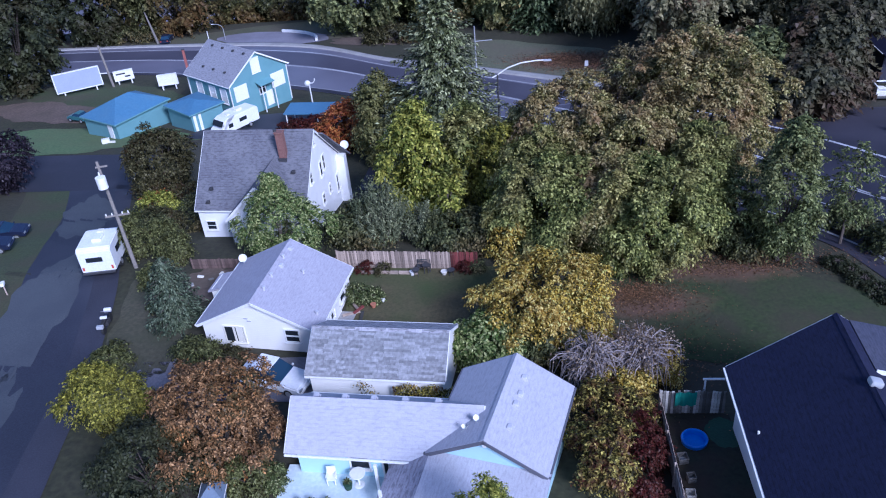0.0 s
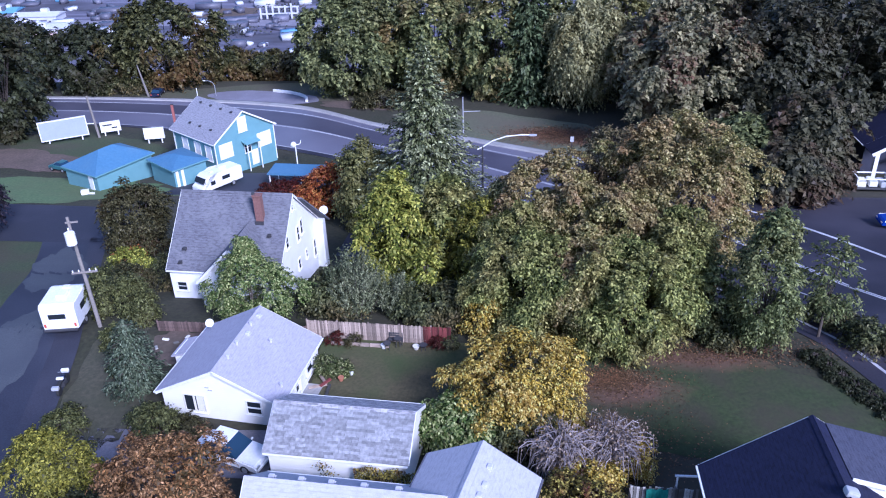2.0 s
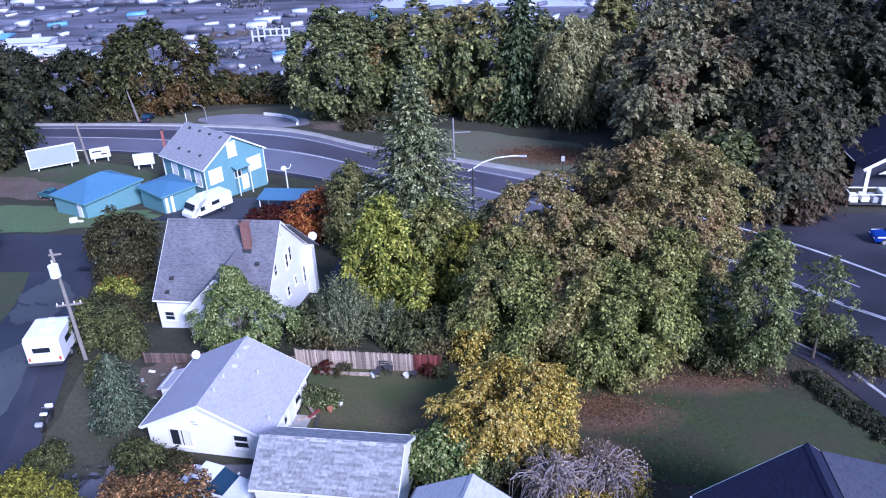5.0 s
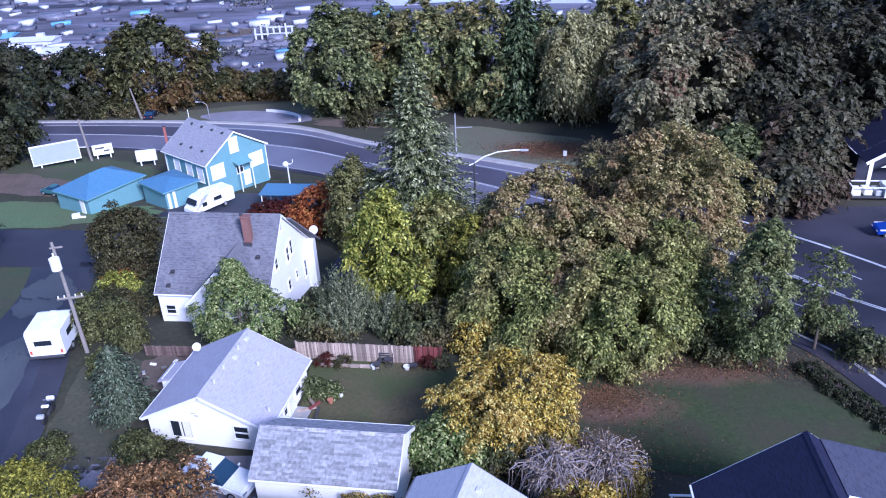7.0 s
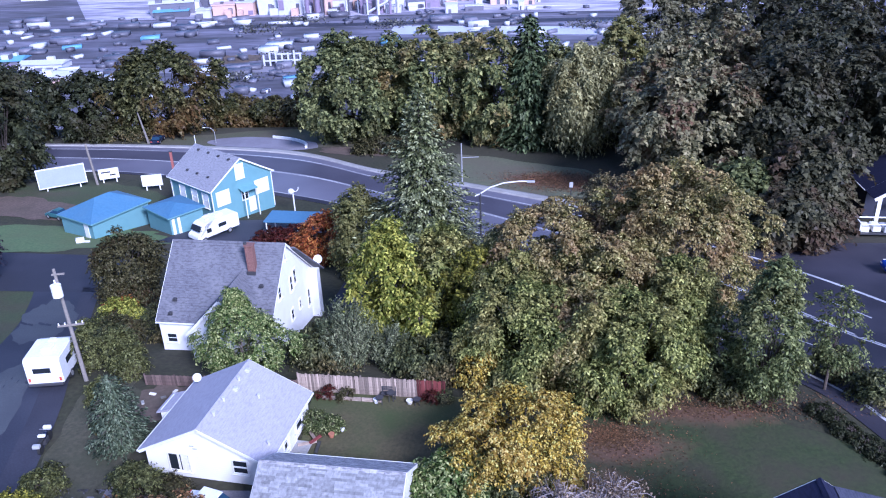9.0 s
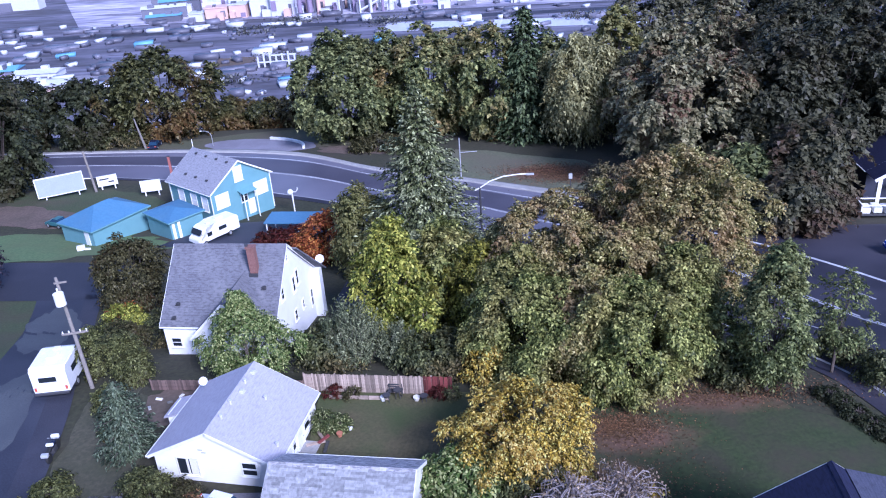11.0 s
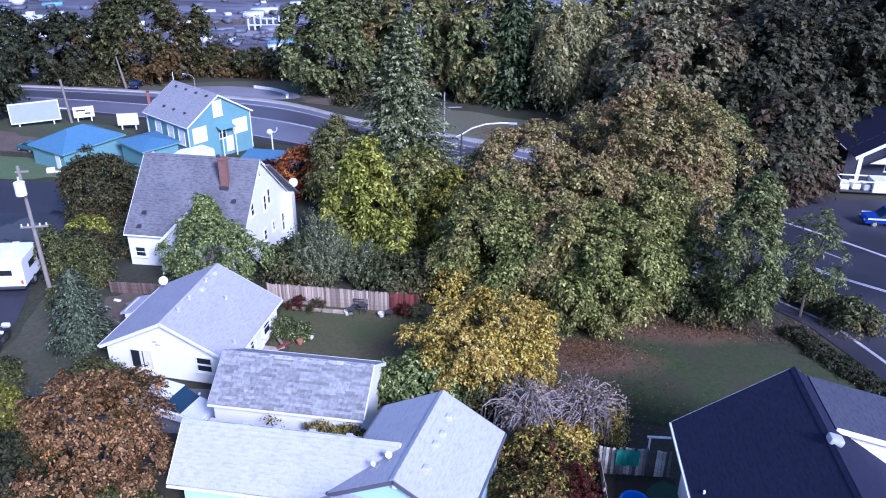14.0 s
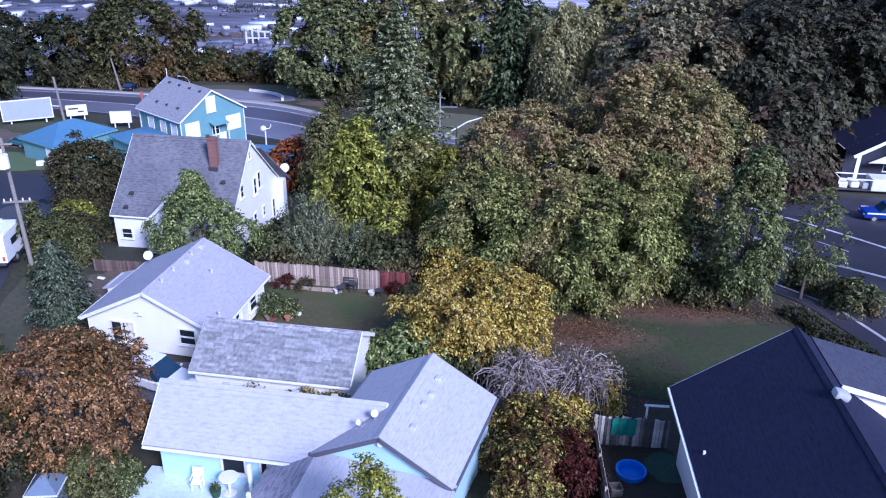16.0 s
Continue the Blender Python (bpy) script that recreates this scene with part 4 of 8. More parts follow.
# right gable end
for x, z, w, hh in ((0.14, 7.75, 0.35, 0.55), (-0.5, 4.8, 0.55, 1.35), (-1.5, 5.0, 0.55, 1.35), (2.36, 5.4, 0.6, 1.0), (0.04, 2.0, 0.6, 0.95), (-2.06, 1.9, 0.4, 0.8), (-4.5, 1.2, 0.55, 1.7), (-5.4, 1.25, 0.55, 1.7)):
    window(h, (x, CW - 0.18, z), (0, 1), w, hh, 1, WHITE)
bm = bmesh.new()
box(bm, (1.75, 7.7, zr - 0.6), (0.6, 0.66, 2.4), None, 0.02)
box(bm, (1.75, 7.7, zr + 0.6), (0.72, 0.78, 0.12), None, 0.02)
ch = part("chimney", bm, BRICK, h, "red brick chimney with a dark cap")
part("flashing", boxed((2.12, 7.7, slope_point(2.12, 0, LB, LF, zb, zf, zr) + 0.08), (0.16, 0.76, 0.3)), TRIM_DARK, ch)
part("flue", tube(bmesh.new(), (1.75, 7.35, zr + 0.66), (1.75, 7.35, zr + 0.85), 0.16), TRIM_DARK, ch)
S = lambda x: slope_point(x, 0, LB, LF, zb, zf, zr)
for x, yy in ((4.0, 1.35), (4.9, 1.2), (2.9, 8.75), (0.5, 6.9)):
    vent(h, x, yy, S(x), TRIM_DARK, "box")
# the rear slope reaches past the gable wall over a narrow bay
sl = (zr - zb) / LB
strip = [Vector((x, y, zr + sl * x + 0.02)) for x, y in ((-0.9, CW), (-0.9, CW + 0.45), (-LB - 0.3, CW + 0.95), (-LB - 0.3, CW))]
part("bay_roof", poly_prism(bmesh.new(), strip, (0, 0, -0.16)), ROOF_GH, h)
part("bay_wall", poly_prism(bmesh.new(), [(-LB + 0.1, CW - 0.2, -1.6), (-LB + 0.1, CW + 0.6, -1.6), (-LB + 0.1, CW + 0.6, zb), (-LB + 0.1, CW - 0.2, zb)], (0.9, 0, 0)), SIDING_GH, h)
p = h.matrix_basis @ Vector((-LB + 0.5, CW + 0.75, zb + 0.35))
sat_dish(p.x, p.y, p.z, 0, "white satellite dish above the cottage eave", 0.42, 0.6)

# front house: main wing and cross wing
FB = 1.5
u = Vector((math.cos(radians(-4.6)), math.sin(radians(-4.6)), 0))
v = Vector((-u.y, u.x, 0))
FO, FW, FL = Vector((-3.5, 26.2, 0)), 10.44, 5.0
o = FO - u * FW / 2 + v * FL / 2
h = thing("ranch_house", o.x, o.y, FB, -94.6, "pale blue house with a light grey shingle roof", "house")
gable(h, FL / 2, FL / 2 - 0.22, FW, 3.85 - FB, 4.03 - FB, 5.95 - FB, -0.6, ROOF_FH, PALEBLUE, 0.3, inset=0.5)
S = lambda x: slope_point(x, 0, FL / 2, FL / 2, 3.85 - FB, 3.85 - FB, 5.95 - FB)
for yy in (1.2, 2.8, 4.4, 6.1, 7.9):
    vent(h, -0.55, yy, S(-0.55) - 0.05, VENT_PALE, "box")
# glazed patio doors and openings under the front eave
for yy, w, z, hh in ((3.75, 1.0, 1.35, 0.95), (5.2, 0.3, 0.95, 1.75), (5.75, 0.7, 0.95, 1.75)):
    window(h, (FL / 2 - 1.02, yy, z), (1, 0), w, hh, 0)
for yy in (4.9, 6.2):
    part("porch_post", boxed((FL / 2 - 0.08, yy, 0.95), (0.16, 0.16, 2.6), None, 0.02), WHITE, h)
W = h
h2 = thing("cross_wing", 1.93, 25.7, FB, -14.5)
gable(h2, 3.2, 3.2, 6.6, 4.4 - FB, 4.4 - FB, 6.15 - FB, -0.7, ROOF_FH, PALEBLUE, 0.28, EAVE_GREY)
part("gable_panel", poly_prism(bmesh.new(), [(-2.7, 0.27, 4.45 - FB), (2.7, 0.27, 4.45 - FB), (0, 0.27, 5.9 - FB)], (0, -0.04, 0)), PALEBLUE, h2, "pale blue gable boards")
part("gable_lamp", boxed((0, 0.15, 5.75 - FB), (0.22, 0.2, 0.3), None, 0.04), WHITE, h2)
S2 = lambda x: slope_point(x, 0, 3.2, 3.2, 4.4 - FB, 4.4 - FB, 6.15 - FB)
for x, yy in ((0.75, 5.2), (0.85, 4.0), (0.8, 3.2), (0.9, 1.6)):
    vent(h2, x, yy, S2(x) - 0.05, VENT_PALE, "box")
bm = bmesh.new()
poly_prism(bm, [(-3.0, 0.28, 4.4 - FB), (3.3, 0.28, 4.4 - FB), (3.3, -2.6, 3.75 - FB), (-3.0, -2.6, 3.75 - FB)], (0, 0, -0.12))
part("porch_roof", bm, ROOF_FH, h2, "lower grey porch roof before the gable")
bm = bmesh.new()
poly_prism(bm, [(-3.0, 1.4, 4.62 - FB), (-3.0, -2.6, 3.75 - FB), (-5.0, -2.6, 3.3 - FB), (-5.0, 1.2, 3.9 - FB)], (0, 0, -0.12))
part("porch_roof", bm, ROOF_PORCH, h2, "porch shingles darkened for shade and grime")
for x in (-4.8, -2.9, 0.2, 3.1):
    part("porch_post", boxed((x, -2.4, 1.0), (0.14, 0.14, 2.6)), WHITE, h2)
window(h2, (1.4, 0.28, 1.4), (0, -1), 1.3, 1.1, 1)
p = h2.matrix_basis @ Vector((-0.9, 1.6, S2(-0.9)))
sat_dish(p.x, p.y, p.z, 20, "white satellite dish in the roof valley", 0.16, 0.25)
sat_dish(p.x - 0.5, p.y - 0.35, p.z - 0.2, -25, "small white satellite dish in the roof valley", 0.13, 0.2)

# the wing belongs to the same house
into = W.matrix_basis.inverted() @ h2.matrix_basis
for c in list(h2.children):
    c.parent = W
    c.matrix_basis = into
bpy.data.objects.remove(h2)

# dark-roofed house
DB = 2.0
h = thing("dark_roofed_house", 19.72, 19.3, DB, -0.5, "house with a navy-black shingle roof and white eaves", "house")
gable(h, 5.1, 5.1, 12.6, 5.1 - DB, 5.1 - DB, 8.7 - DB, -0.8, ROOF_DK, SIDING, 0.7)
# shed dormer on the far slope
D0, D1, DX = 9.0, 12.3, 4.9
part("dormer_roof", poly_prism(bmesh.new(), [(0.7, D0 - 0.2, 8.27 - DB), (DX + 0.3, D0 - 0.2, 7.1 - DB), (DX + 0.3, D1 + 0.28, 7.1 - DB), (0.7, D1 + 0.28, 8.27 - DB)], (0, 0, -0.12)), ROOF_DORMER, h, "grey-blue dormer roof, its colour lightened for sky sheen")
for yy in (D0 - 0.23,):
    d = Vector((DX - 0.4, 0, -1.17))
    turn = Matrix((d.normalized(), Vector((0, 1, 0)), d.normalized().cross(Vector((0, 1, 0))))).transposed()
    part("dormer_fascia", boxed(Vector((0.7, yy, 8.2 - DB)) + d / 2, (d.length, 0.05, 0.24), turn), WHITE, h)
part("dormer_wall", poly_prism(bmesh.new(), [(0.95, D0, 8.0 - DB), (DX, D0, 7.05 - DB), (DX, D0, 5.0 - DB)], (0, D1 - D0, 0)), SIDING, h)
zs = lambda x: slope_point(x, 0, 5.1, 5.1, 5.1 - DB, 5.1 - DB, 8.7 - DB)
part("roof_vent", tube(bmesh.new(), (-4.6, 7.45, zs(-4.6) - 0.1), (-4.6, 7.45, zs(-4.6) + 0.12), 0.06), WHITE, h)
part("ridge_vent", boxed((0.12, 7.45, zs(0) + 0.05), (0.62, 0.5, 0.34), Matrix.Rotation(0.3, 3, "Y"), 0.12), GREY_PAINT, h, "weathered grey ridge vent")

# blue house by the highway
BB = -9.0
h = thing("blue_house", -32.34, 103.2, BB, 53.8, "teal gabled house with boarded windows and grey roof", "house")
gable(h, 5.35, 5.35, 10.7, -3.9 - BB, -3.9 - BB, -0.5 - BB, -1.2, ROOF_BL, TEAL, 0.35)
for x, z, w, hh in ((-3.3, 3.55, 2.2, 2.15), (3.2, 3.35, 2.4, 2.1)):
    part("window_board", boxed((x, 0.31, z), (w, 0.06, hh), None, 0.01), WHITE, h, "white boarded-over window")
window(h, (-0.15, 0.35, 6.5), (0, -1), 1.3, 2.0, 1, WHITE, "", WHITE)
window(h, (0.25, 0.35, 3.0), (0, -1), 1.0, 1.5, 1)
door(h, (1.3, 0.35, 0.1), (0, -1), 1.0, 2.1, WHITE)
part("porch_roof", poly_prism(bmesh.new(), [(-0.7, 0.35, 4.15), (1.75, 0.35, 4.15), (1.75, -0.8, 3.85), (-0.7, -0.8, 3.85)], (0, 0, -0.12)), TEAL, h)
for x in (-0.5, 1.6):
    part("porch_post", boxed((x, -0.7, 1.25), (0.12, 0.12, 5.0)), WHITE, h)
for yy in (2.0, 4.6, 7.6):
    window(h, (-5.0, yy, 3.3), (-1, 0), 1.3, 2.0, 1, WHITE, "", WHITE)
for yy in (0.36, 10.3):
    part("corner_board", boxed((-5.03, yy, 2.3), (0.12, 0.16, 5.2)), WHITE, h)
part("corner_board", boxed((5.03, 0.36, 2.3), (0.12, 0.16, 5.2)), WHITE, h)
S = lambda x: slope_point(x, 0, 5.35, 5.35, -3.9 - BB, -3.9 - BB, -0.5 - BB)
for yy in (1.6, 4.0, 6.4, 8.8):
    vent(h, -0.7, yy, S(-0.7), TRIM_DARK, "box")
for yy in (2.6, 5.2, 7.6):
    vent(h, -3.7, yy, S(-3.7), TRIM_DARK, "box")
part("lightning_rod", tube(bmesh.new(), (0, 10.5, -0.5 - BB), (0, 10.5, 0.7 - BB), 0.05), WHITE, h)


def hip_shed(x, y, z, yaw, w, l, ze, zr, label, doors=()):
    """A low building with a hipped roof; w across, l along local y."""
    t = thing("outbuilding", x, y, z, yaw, label, "garage", "outbuildings of the blue house")
    part("wall", boxed((0, 0, ze / 2 - 0.7), (w - 0.7, l - 0.7, ze + 1.4)), TEAL, t)
    k = max(0.3, l / 2 - w / 2)
    r0, r1 = Vector((0, -k, zr)), Vector((0, k, zr))
    c = [Vector((-w / 2, -l / 2, ze)), Vector((w / 2, -l / 2, ze)), Vector((w / 2, l / 2, ze)), Vector((-w / 2, l / 2, ze))]
    for f in ([c[0], c[1], r0], [c[1], c[2], r1, r0], [c[2], c[3], r1], [c[3], c[0], r0, r1]):
        part("roof_slope", poly_prism(bmesh.new(), f, (0, 0, -0.1)), METAL_BLUE, t)
    bm = bmesh.new()
    for s in (-1, 1):
        box(bm, (s * w / 2, 0, ze - 0.1), (0.06, l, 0.18))
        box(bm, (0, s * l / 2, ze - 0.1), (w, 0.06, 0.18))
    part("fascia", bm, TEAL, t)
    for dx, dw, m in doors:
        part("door", boxed((dx, -l / 2 + 0.32, ze / 2 - 0.25), (dw, 0.08, ze - 0.3), None, 0.01), m, t, "tall pale door")
    return t


hip_shed(-50.3, 98.0, -8.4, -28, 7.4, 9.6, 2.8, 4.6, "low teal garage with a hipped blue roof and pale doors", ((2.0, 0.9, WHITE),))
hip_shed(-40.6, 98.2, -8.4, 52, 5.6, 6.6, 2.8, 3.5, "small teal lean-to with a low blue roof beside the blue house", ((-2.0, 0.4, WHITE), (-1.2, 0.4, WHITE)))
t = thing("carport", -22.5, 95.5, gz(0, 95.5), -4, "low open carport with a flat blue sheet roof", "carport")
part("roof", boxed((0, 0, 2.3), (9.0, 3.4, 0.18), Matrix.Rotation(0.03, 3, "X"), 0.03), METAL_BLUE, t)
for x in (-4.2, 0, 4.2):
    for y in (-1.5, 1.5):
        part("post", boxed((x, y, 1.1), (0.12, 0.12, 2.3)), WHITE, t)

# far house with an open gabled porch, and the trailer before it
h = thing("far_house", 56.6, 99.0, gz(0, 99), 0, "white house with an open gabled porch beyond the highway", "house")
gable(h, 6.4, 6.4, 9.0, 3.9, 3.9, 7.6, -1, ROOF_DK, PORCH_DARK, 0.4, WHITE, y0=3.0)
for s in (-1, 1):
    d = Vector((s * 6.4, 0, -3.7))
    turn = Matrix((d.normalized(), Vector((0, 1, 0)), d.normalized().cross(Vector((0, 1, 0))))).transposed()
    part("porch_roof", boxed(Vector((0, 1.45, 7.53)) + d / 2, (d.length, 3.0, 0.14), turn), ROOF_DK, h)
    part("rake_board", boxed(Vector((0, -0.1, 7.45)) + d / 2, (d.length, 0.08, 0.42), turn), WHITE, h)
    part("porch_post", boxed((s * 5.7, 0.2, 1.6), (0.5, 0.4, 5.0)), WHITE, h)
part("low_gable", poly_prism(bmesh.new(), [(-3.6, 1.8, 2.4), (3.6, 1.8, 2.4), (0, 1.8, 4.2)], (0, 0.15, 0)), WHITE, h)
window(h, (0, 3.4, 1.5), (0, -1), 1.8, 1.2, 1)
h = thing("box_trailer", 53.2, 95.4, gz(0, 95.4), -3, "long low white trailer with an open loaded front beside the road", "trailer")
part("body", boxed((1.7, 0, 1.22), (7.6, 2.3, 1.5), None, 0.12), CAR_WHITE, h)
part("deck", boxed((0, 0, 0.5), (12.0, 2.2, 0.16), None, 0.02), TRIM_DARK, h)
part("headboard", boxed((-5.9, 0, 1.25), (0.15, 2.2, 1.4), None, 0.02), WHITE, h)
part("side_rail", boxed((-3.9, -1.1, 1.85), (4.0, 0.08, 0.14)), WHITE, h)
part("side_rail", boxed((-3.9, 1.1, 1.85), (4.0, 0.08, 0.14)), WHITE, h)
for k in range(3):
    part("load", boxed((-5.1 + 1.25 * k, 0.1, 0.95 + 0.08 * (k % 2)), (1.0, 1.7, 0.75), Matrix.Rotation(0.12 * (k - 1), 3, "Z"), 0.12), (CREAM, WHITE, GREY_PAINT)[k], h, "pale wrapped load on the trailer deck")
for x in (2.4, 3.5):
    for y in (-1.05, 1.05):
        part("wheel", tube(bmesh.new(), (x, y - 0.14, 0.42), (x, y + 0.14, 0.42), 0.42, None, 16), RUBBER, h)


# ---- vehicles ----
CAR_TEAL = plain("teal_car_paint", (0.05, 0.14, 0.15), 0.3)

def motorhome(x, y, z, yaw, length, label, w=2.35, hh=2.75):
    """A boxy motorhome whose front points along local +y."""
    t = thing("motorhome", x, y, z, yaw, label, "motorhome")
    bm = bmesh.new()
    prof = [(0, 0.55), (0, hh - 0.25), (0.25, hh), (length - 0.9, hh), (length - 0.15, hh - 0.35), (length - 0.15, hh - 0.95), (length - 0.55, 1.75), (length + 0.55, 1.1), (length + 0.6, 0.55)]
    poly_prism(bm, [(-w / 2, p, q) for p, q in prof], (w, 0, 0))
    bmesh.ops.bevel(bm, geom=[e for e in bm.edges], offset=0.07, segments=2, affect="EDGES")
    part("body", bm, CAR_WHITE, t)
    part("rear_window", boxed((-0.1, -0.01, hh * 0.63), (1.3, 0.05, 0.42), None, 0.01), GLASS, t)
    for s in (-1, 1):
        part("side_window", boxed((s * (w / 2 + 0.005), length * 0.45, hh * 0.65), (0.04, 1.2, 0.5)), GLASS, t)
        part("side_window", boxed((s * (w / 2 + 0.005), length * 0.8, hh * 0.58), (0.04, 0.7, 0.55)), GLASS, t)
        part("tail_light", boxed((s * (w / 2 - 0.2), -0.02, 0.95), (0.16, 0.05, 0.3)), RED_PAINT, t)
        for yy in (1.6, length - 0.4):
            wh = part("wheel", tube(bmesh.new(), (s * (w / 2 - 0.22), yy, 0.38), (s * (w / 2 - 0.0), yy, 0.38), 0.38, None, 18), RUBBER, t)
            part("rim", tube(bmesh.new(), (s * (w / 2 - 0.0), yy, 0.38), (s * (w / 2 + 0.02), yy, 0.38), 0.2, None, 14), STEEL, wh)
    part("windscreen", boxed((0, length - 0.05, 1.95), (w - 0.3, 0.06, 0.75), Matrix.Rotation(radians(35), 3, "X")), GLASS, t)
    part("bumper", boxed((0, -0.1, 0.55), (w - 0.1, 0.18, 0.2), None, 0.04), TRIM_DARK, t)
    part("roof_unit", boxed((0.1, length * 0.4, hh + 0.12), (0.75, 1.0, 0.26), None, 0.06), CAR_WHITE, t)
    part("roof_hatch", boxed((0, length * 0.7, hh + 0.05), (0.5, 0.5, 0.12), None, 0.03), CREAM, t)
    return t


motorhome(-30.0, 49.1, gz(0, 50.0) + 0.05, 9, 3.9, "white motorhome parked on the street", 2.7, 2.75)
motorhome(-32.2, 97.4, gz(0, 95) + 0.05, 145, 5.9, "white motorhome parked below the blue house", 2.3, 2.5)


def car(x, y, z, yaw, paint, label, length=4.5, w=1.76, hh=1.42):
    """A saloon car whose front points along local +y."""
    t = thing("car", x, y, z, yaw, label, "car")
    bm = bmesh.new()
    L = length
    prof = [(-L / 2, 0.35), (-L / 2, 0.85), (-L * 0.42, 0.95), (L * 0.22, 0.95), (L * 0.46, 0.78), (L / 2, 0.6), (L / 2, 0.3)]
    poly_prism(bm, [(-w / 2, p, q) for p, q in prof], (w, 0, 0))
    bmesh.ops.bevel(bm, geom=list(bm.edges), offset=0.08, segments=2, affect="EDGES")
    body = part("body", bm, paint, t)
    bm = bmesh.new()
    lo = [(-w / 2 + 0.08, -L * 0.36, 0.93), (w / 2 - 0.08, -L * 0.36, 0.93), (w / 2 - 0.08, L * 0.2, 0.93), (-w / 2 + 0.08, L * 0.2, 0.93)]
    hi = [(-w / 2 + 0.24, -L * 0.24, hh), (w / 2 - 0.24, -L * 0.24, hh), (w / 2 - 0.24, L * 0.02, hh), (-w / 2 + 0.24, L * 0.02, hh)]
    bv = [bm.verts.new(p) for p in lo + hi]
    for f in ((0, 1, 5, 4), (1, 2, 6, 5), (2, 3, 7, 6), (3, 0, 4, 7), (4, 5, 6, 7), (3, 2, 1, 0)):
        bm.faces.new([bv[i] for i in f])
    part("glasshouse", bm, CAR_GLASS, t)
    part("roof_panel", boxed((0, -L * 0.11, hh + 0.01), (w - 0.44, L * 0.28, 0.05), None, 0.02), paint, t)
    for s in (-1, 1):
        part("headlight", boxed((s * (w / 2 - 0.25), L / 2 - 0.06, 0.66), (0.34, 0.08, 0.14), None, 0.02), STEEL, t)
        part("tail_light", boxed((s * (w / 2 - 0.22), -L / 2 + 0.0, 0.78), (0.3, 0.06, 0.14)), RED_PAINT, t)
        part("wing_mirror", boxed((s * (w / 2 + 0.06), L * 0.17, 1.0), (0.16, 0.1, 0.12), None, 0.02), paint, t)
        for yy in (-L * 0.3, L * 0.31):
            wh = part("wheel", tube(bmesh.new(), (s * (w / 2 - 0.2), yy, 0.32), (s * (w / 2 + 0.01), yy, 0.32), 0.32, None, 18), RUBBER, t)
            part("rim", tube(bmesh.new(), (s * (w / 2 + 0.0), yy, 0.32), (s * (w / 2 + 0.02), yy, 0.32), 0.2, None, 14), STEEL, wh)
    return t


car(-12.1, 36.0, gz(0, 36.0) + 0.1, -108, CAR_WHITE, "white estate car parked between bungalow and garage", 4.9, 1.9, 1.62)
car(-43.6, 55.0, gz(0, 55) + 0.12, -78, CAR_DARK, "dark blue car parked beside the street")
car(-45.0, 59.5, gz(0, 59.5) - 0.1, -80, CAR_DARK, "dark blue car parked beside the street")
car(-64.6, 147.4, gz(0, 147.4) + 0.1, 8, CAR_DARK, "dark car parked under trees beyond the highway")

BLUE_PAINT = plain("bright_blue_car_paint", (0.008, 0.035, 0.26), 0.25)


def pickup(x, y, z, yaw, paint, label, L=5.6, w=1.95):
    """A pickup truck whose front points along local +y."""
    t = thing("pickup_truck", x, y, z, yaw, label, "pickup truck")
    prof = [(-L / 2, 0.45), (-L / 2, 1.1), (L * 0.22, 1.12), (L * 0.46, 1.0), (L / 2, 0.8), (L / 2, 0.42)]
    bm = poly_prism(bmesh.new(), [(-w / 2, p, q) for p, q in prof], (w, 0, 0))
    bmesh.ops.bevel(bm, geom=list(bm.edges), offset=0.07, segments=2, affect="EDGES")
    part("body", bm, paint, t)
    part("bed", boxed((0, -L * 0.28, 1.12), (w - 0.25, L * 0.38, 0.06)), TRIM_DARK, t)
    prof = [(-L * 0.07, 1.05), (-L * 0.05, 1.78), (L * 0.1, 1.8), (L * 0.24, 1.08)]
    part("cab_glass", poly_prism(bmesh.new(), [(-w / 2 + 0.14, p, q) for p, q in prof], (w - 0.28, 0, 0)), CAR_GLASS, t)
    part("cab_roof", boxed((0, L * 0.025, 1.81), (w - 0.3, L * 0.17, 0.07), None, 0.02), paint, t)
    for s in (-1, 1):
        part("side_stripe", boxed((s * (w / 2 + 0.005), -0.1, 0.98), (0.03, L * 0.94, 0.16)), CAR_WHITE, t)
        part("headlight", boxed((s * (w / 2 - 0.28), L / 2 - 0.02, 0.78), (0.36, 0.08, 0.16), None, 0.02), STEEL, t)
        part("tail_light", boxed((s * (w / 2 - 0.15), -L / 2, 0.85), (0.2, 0.06, 0.3)), RED_PAINT, t)
        for yy in (-L * 0.3, L * 0.31):
            wh = part("wheel", tube(bmesh.new(), (s * (w / 2 - 0.22), yy, 0.38), (s * (w / 2 + 0.01), yy, 0.38), 0.38, None, 18), RUBBER, t)
            part("rim", tube(bmesh.new(), (s * (w / 2), yy, 0.38), (s * (w / 2 + 0.02), yy, 0.38), 0.22, None, 14), STEEL, wh)
    return t


pickup(47.3, 81.3, gz(0, 81.3) + 0.05, 88, BLUE_PAINT, "bright blue pickup truck waiting at the side road")

t = thing("motorcycle", -26.6, 42.6, gz(0, 42.6) + 0.05, 8, "black motorcycle with white panels parked at the kerb", "motorcycle")
for yy in (-0.75, 0.75):
    part("wheel", tube(bmesh.new(), (-0.08, yy, 0.33), (0.08, yy, 0.33), 0.33, None, 18), RUBBER, t)
part("tank", boxed((0, 0.2, 0.8), (0.32, 0.6, 0.3), None, 0.1), CAR_DARK, t)
part("engine", boxed((0, 0.1, 0.45), (0.36, 0.6, 0.4), None, 0.05), TRIM_DARK, t)
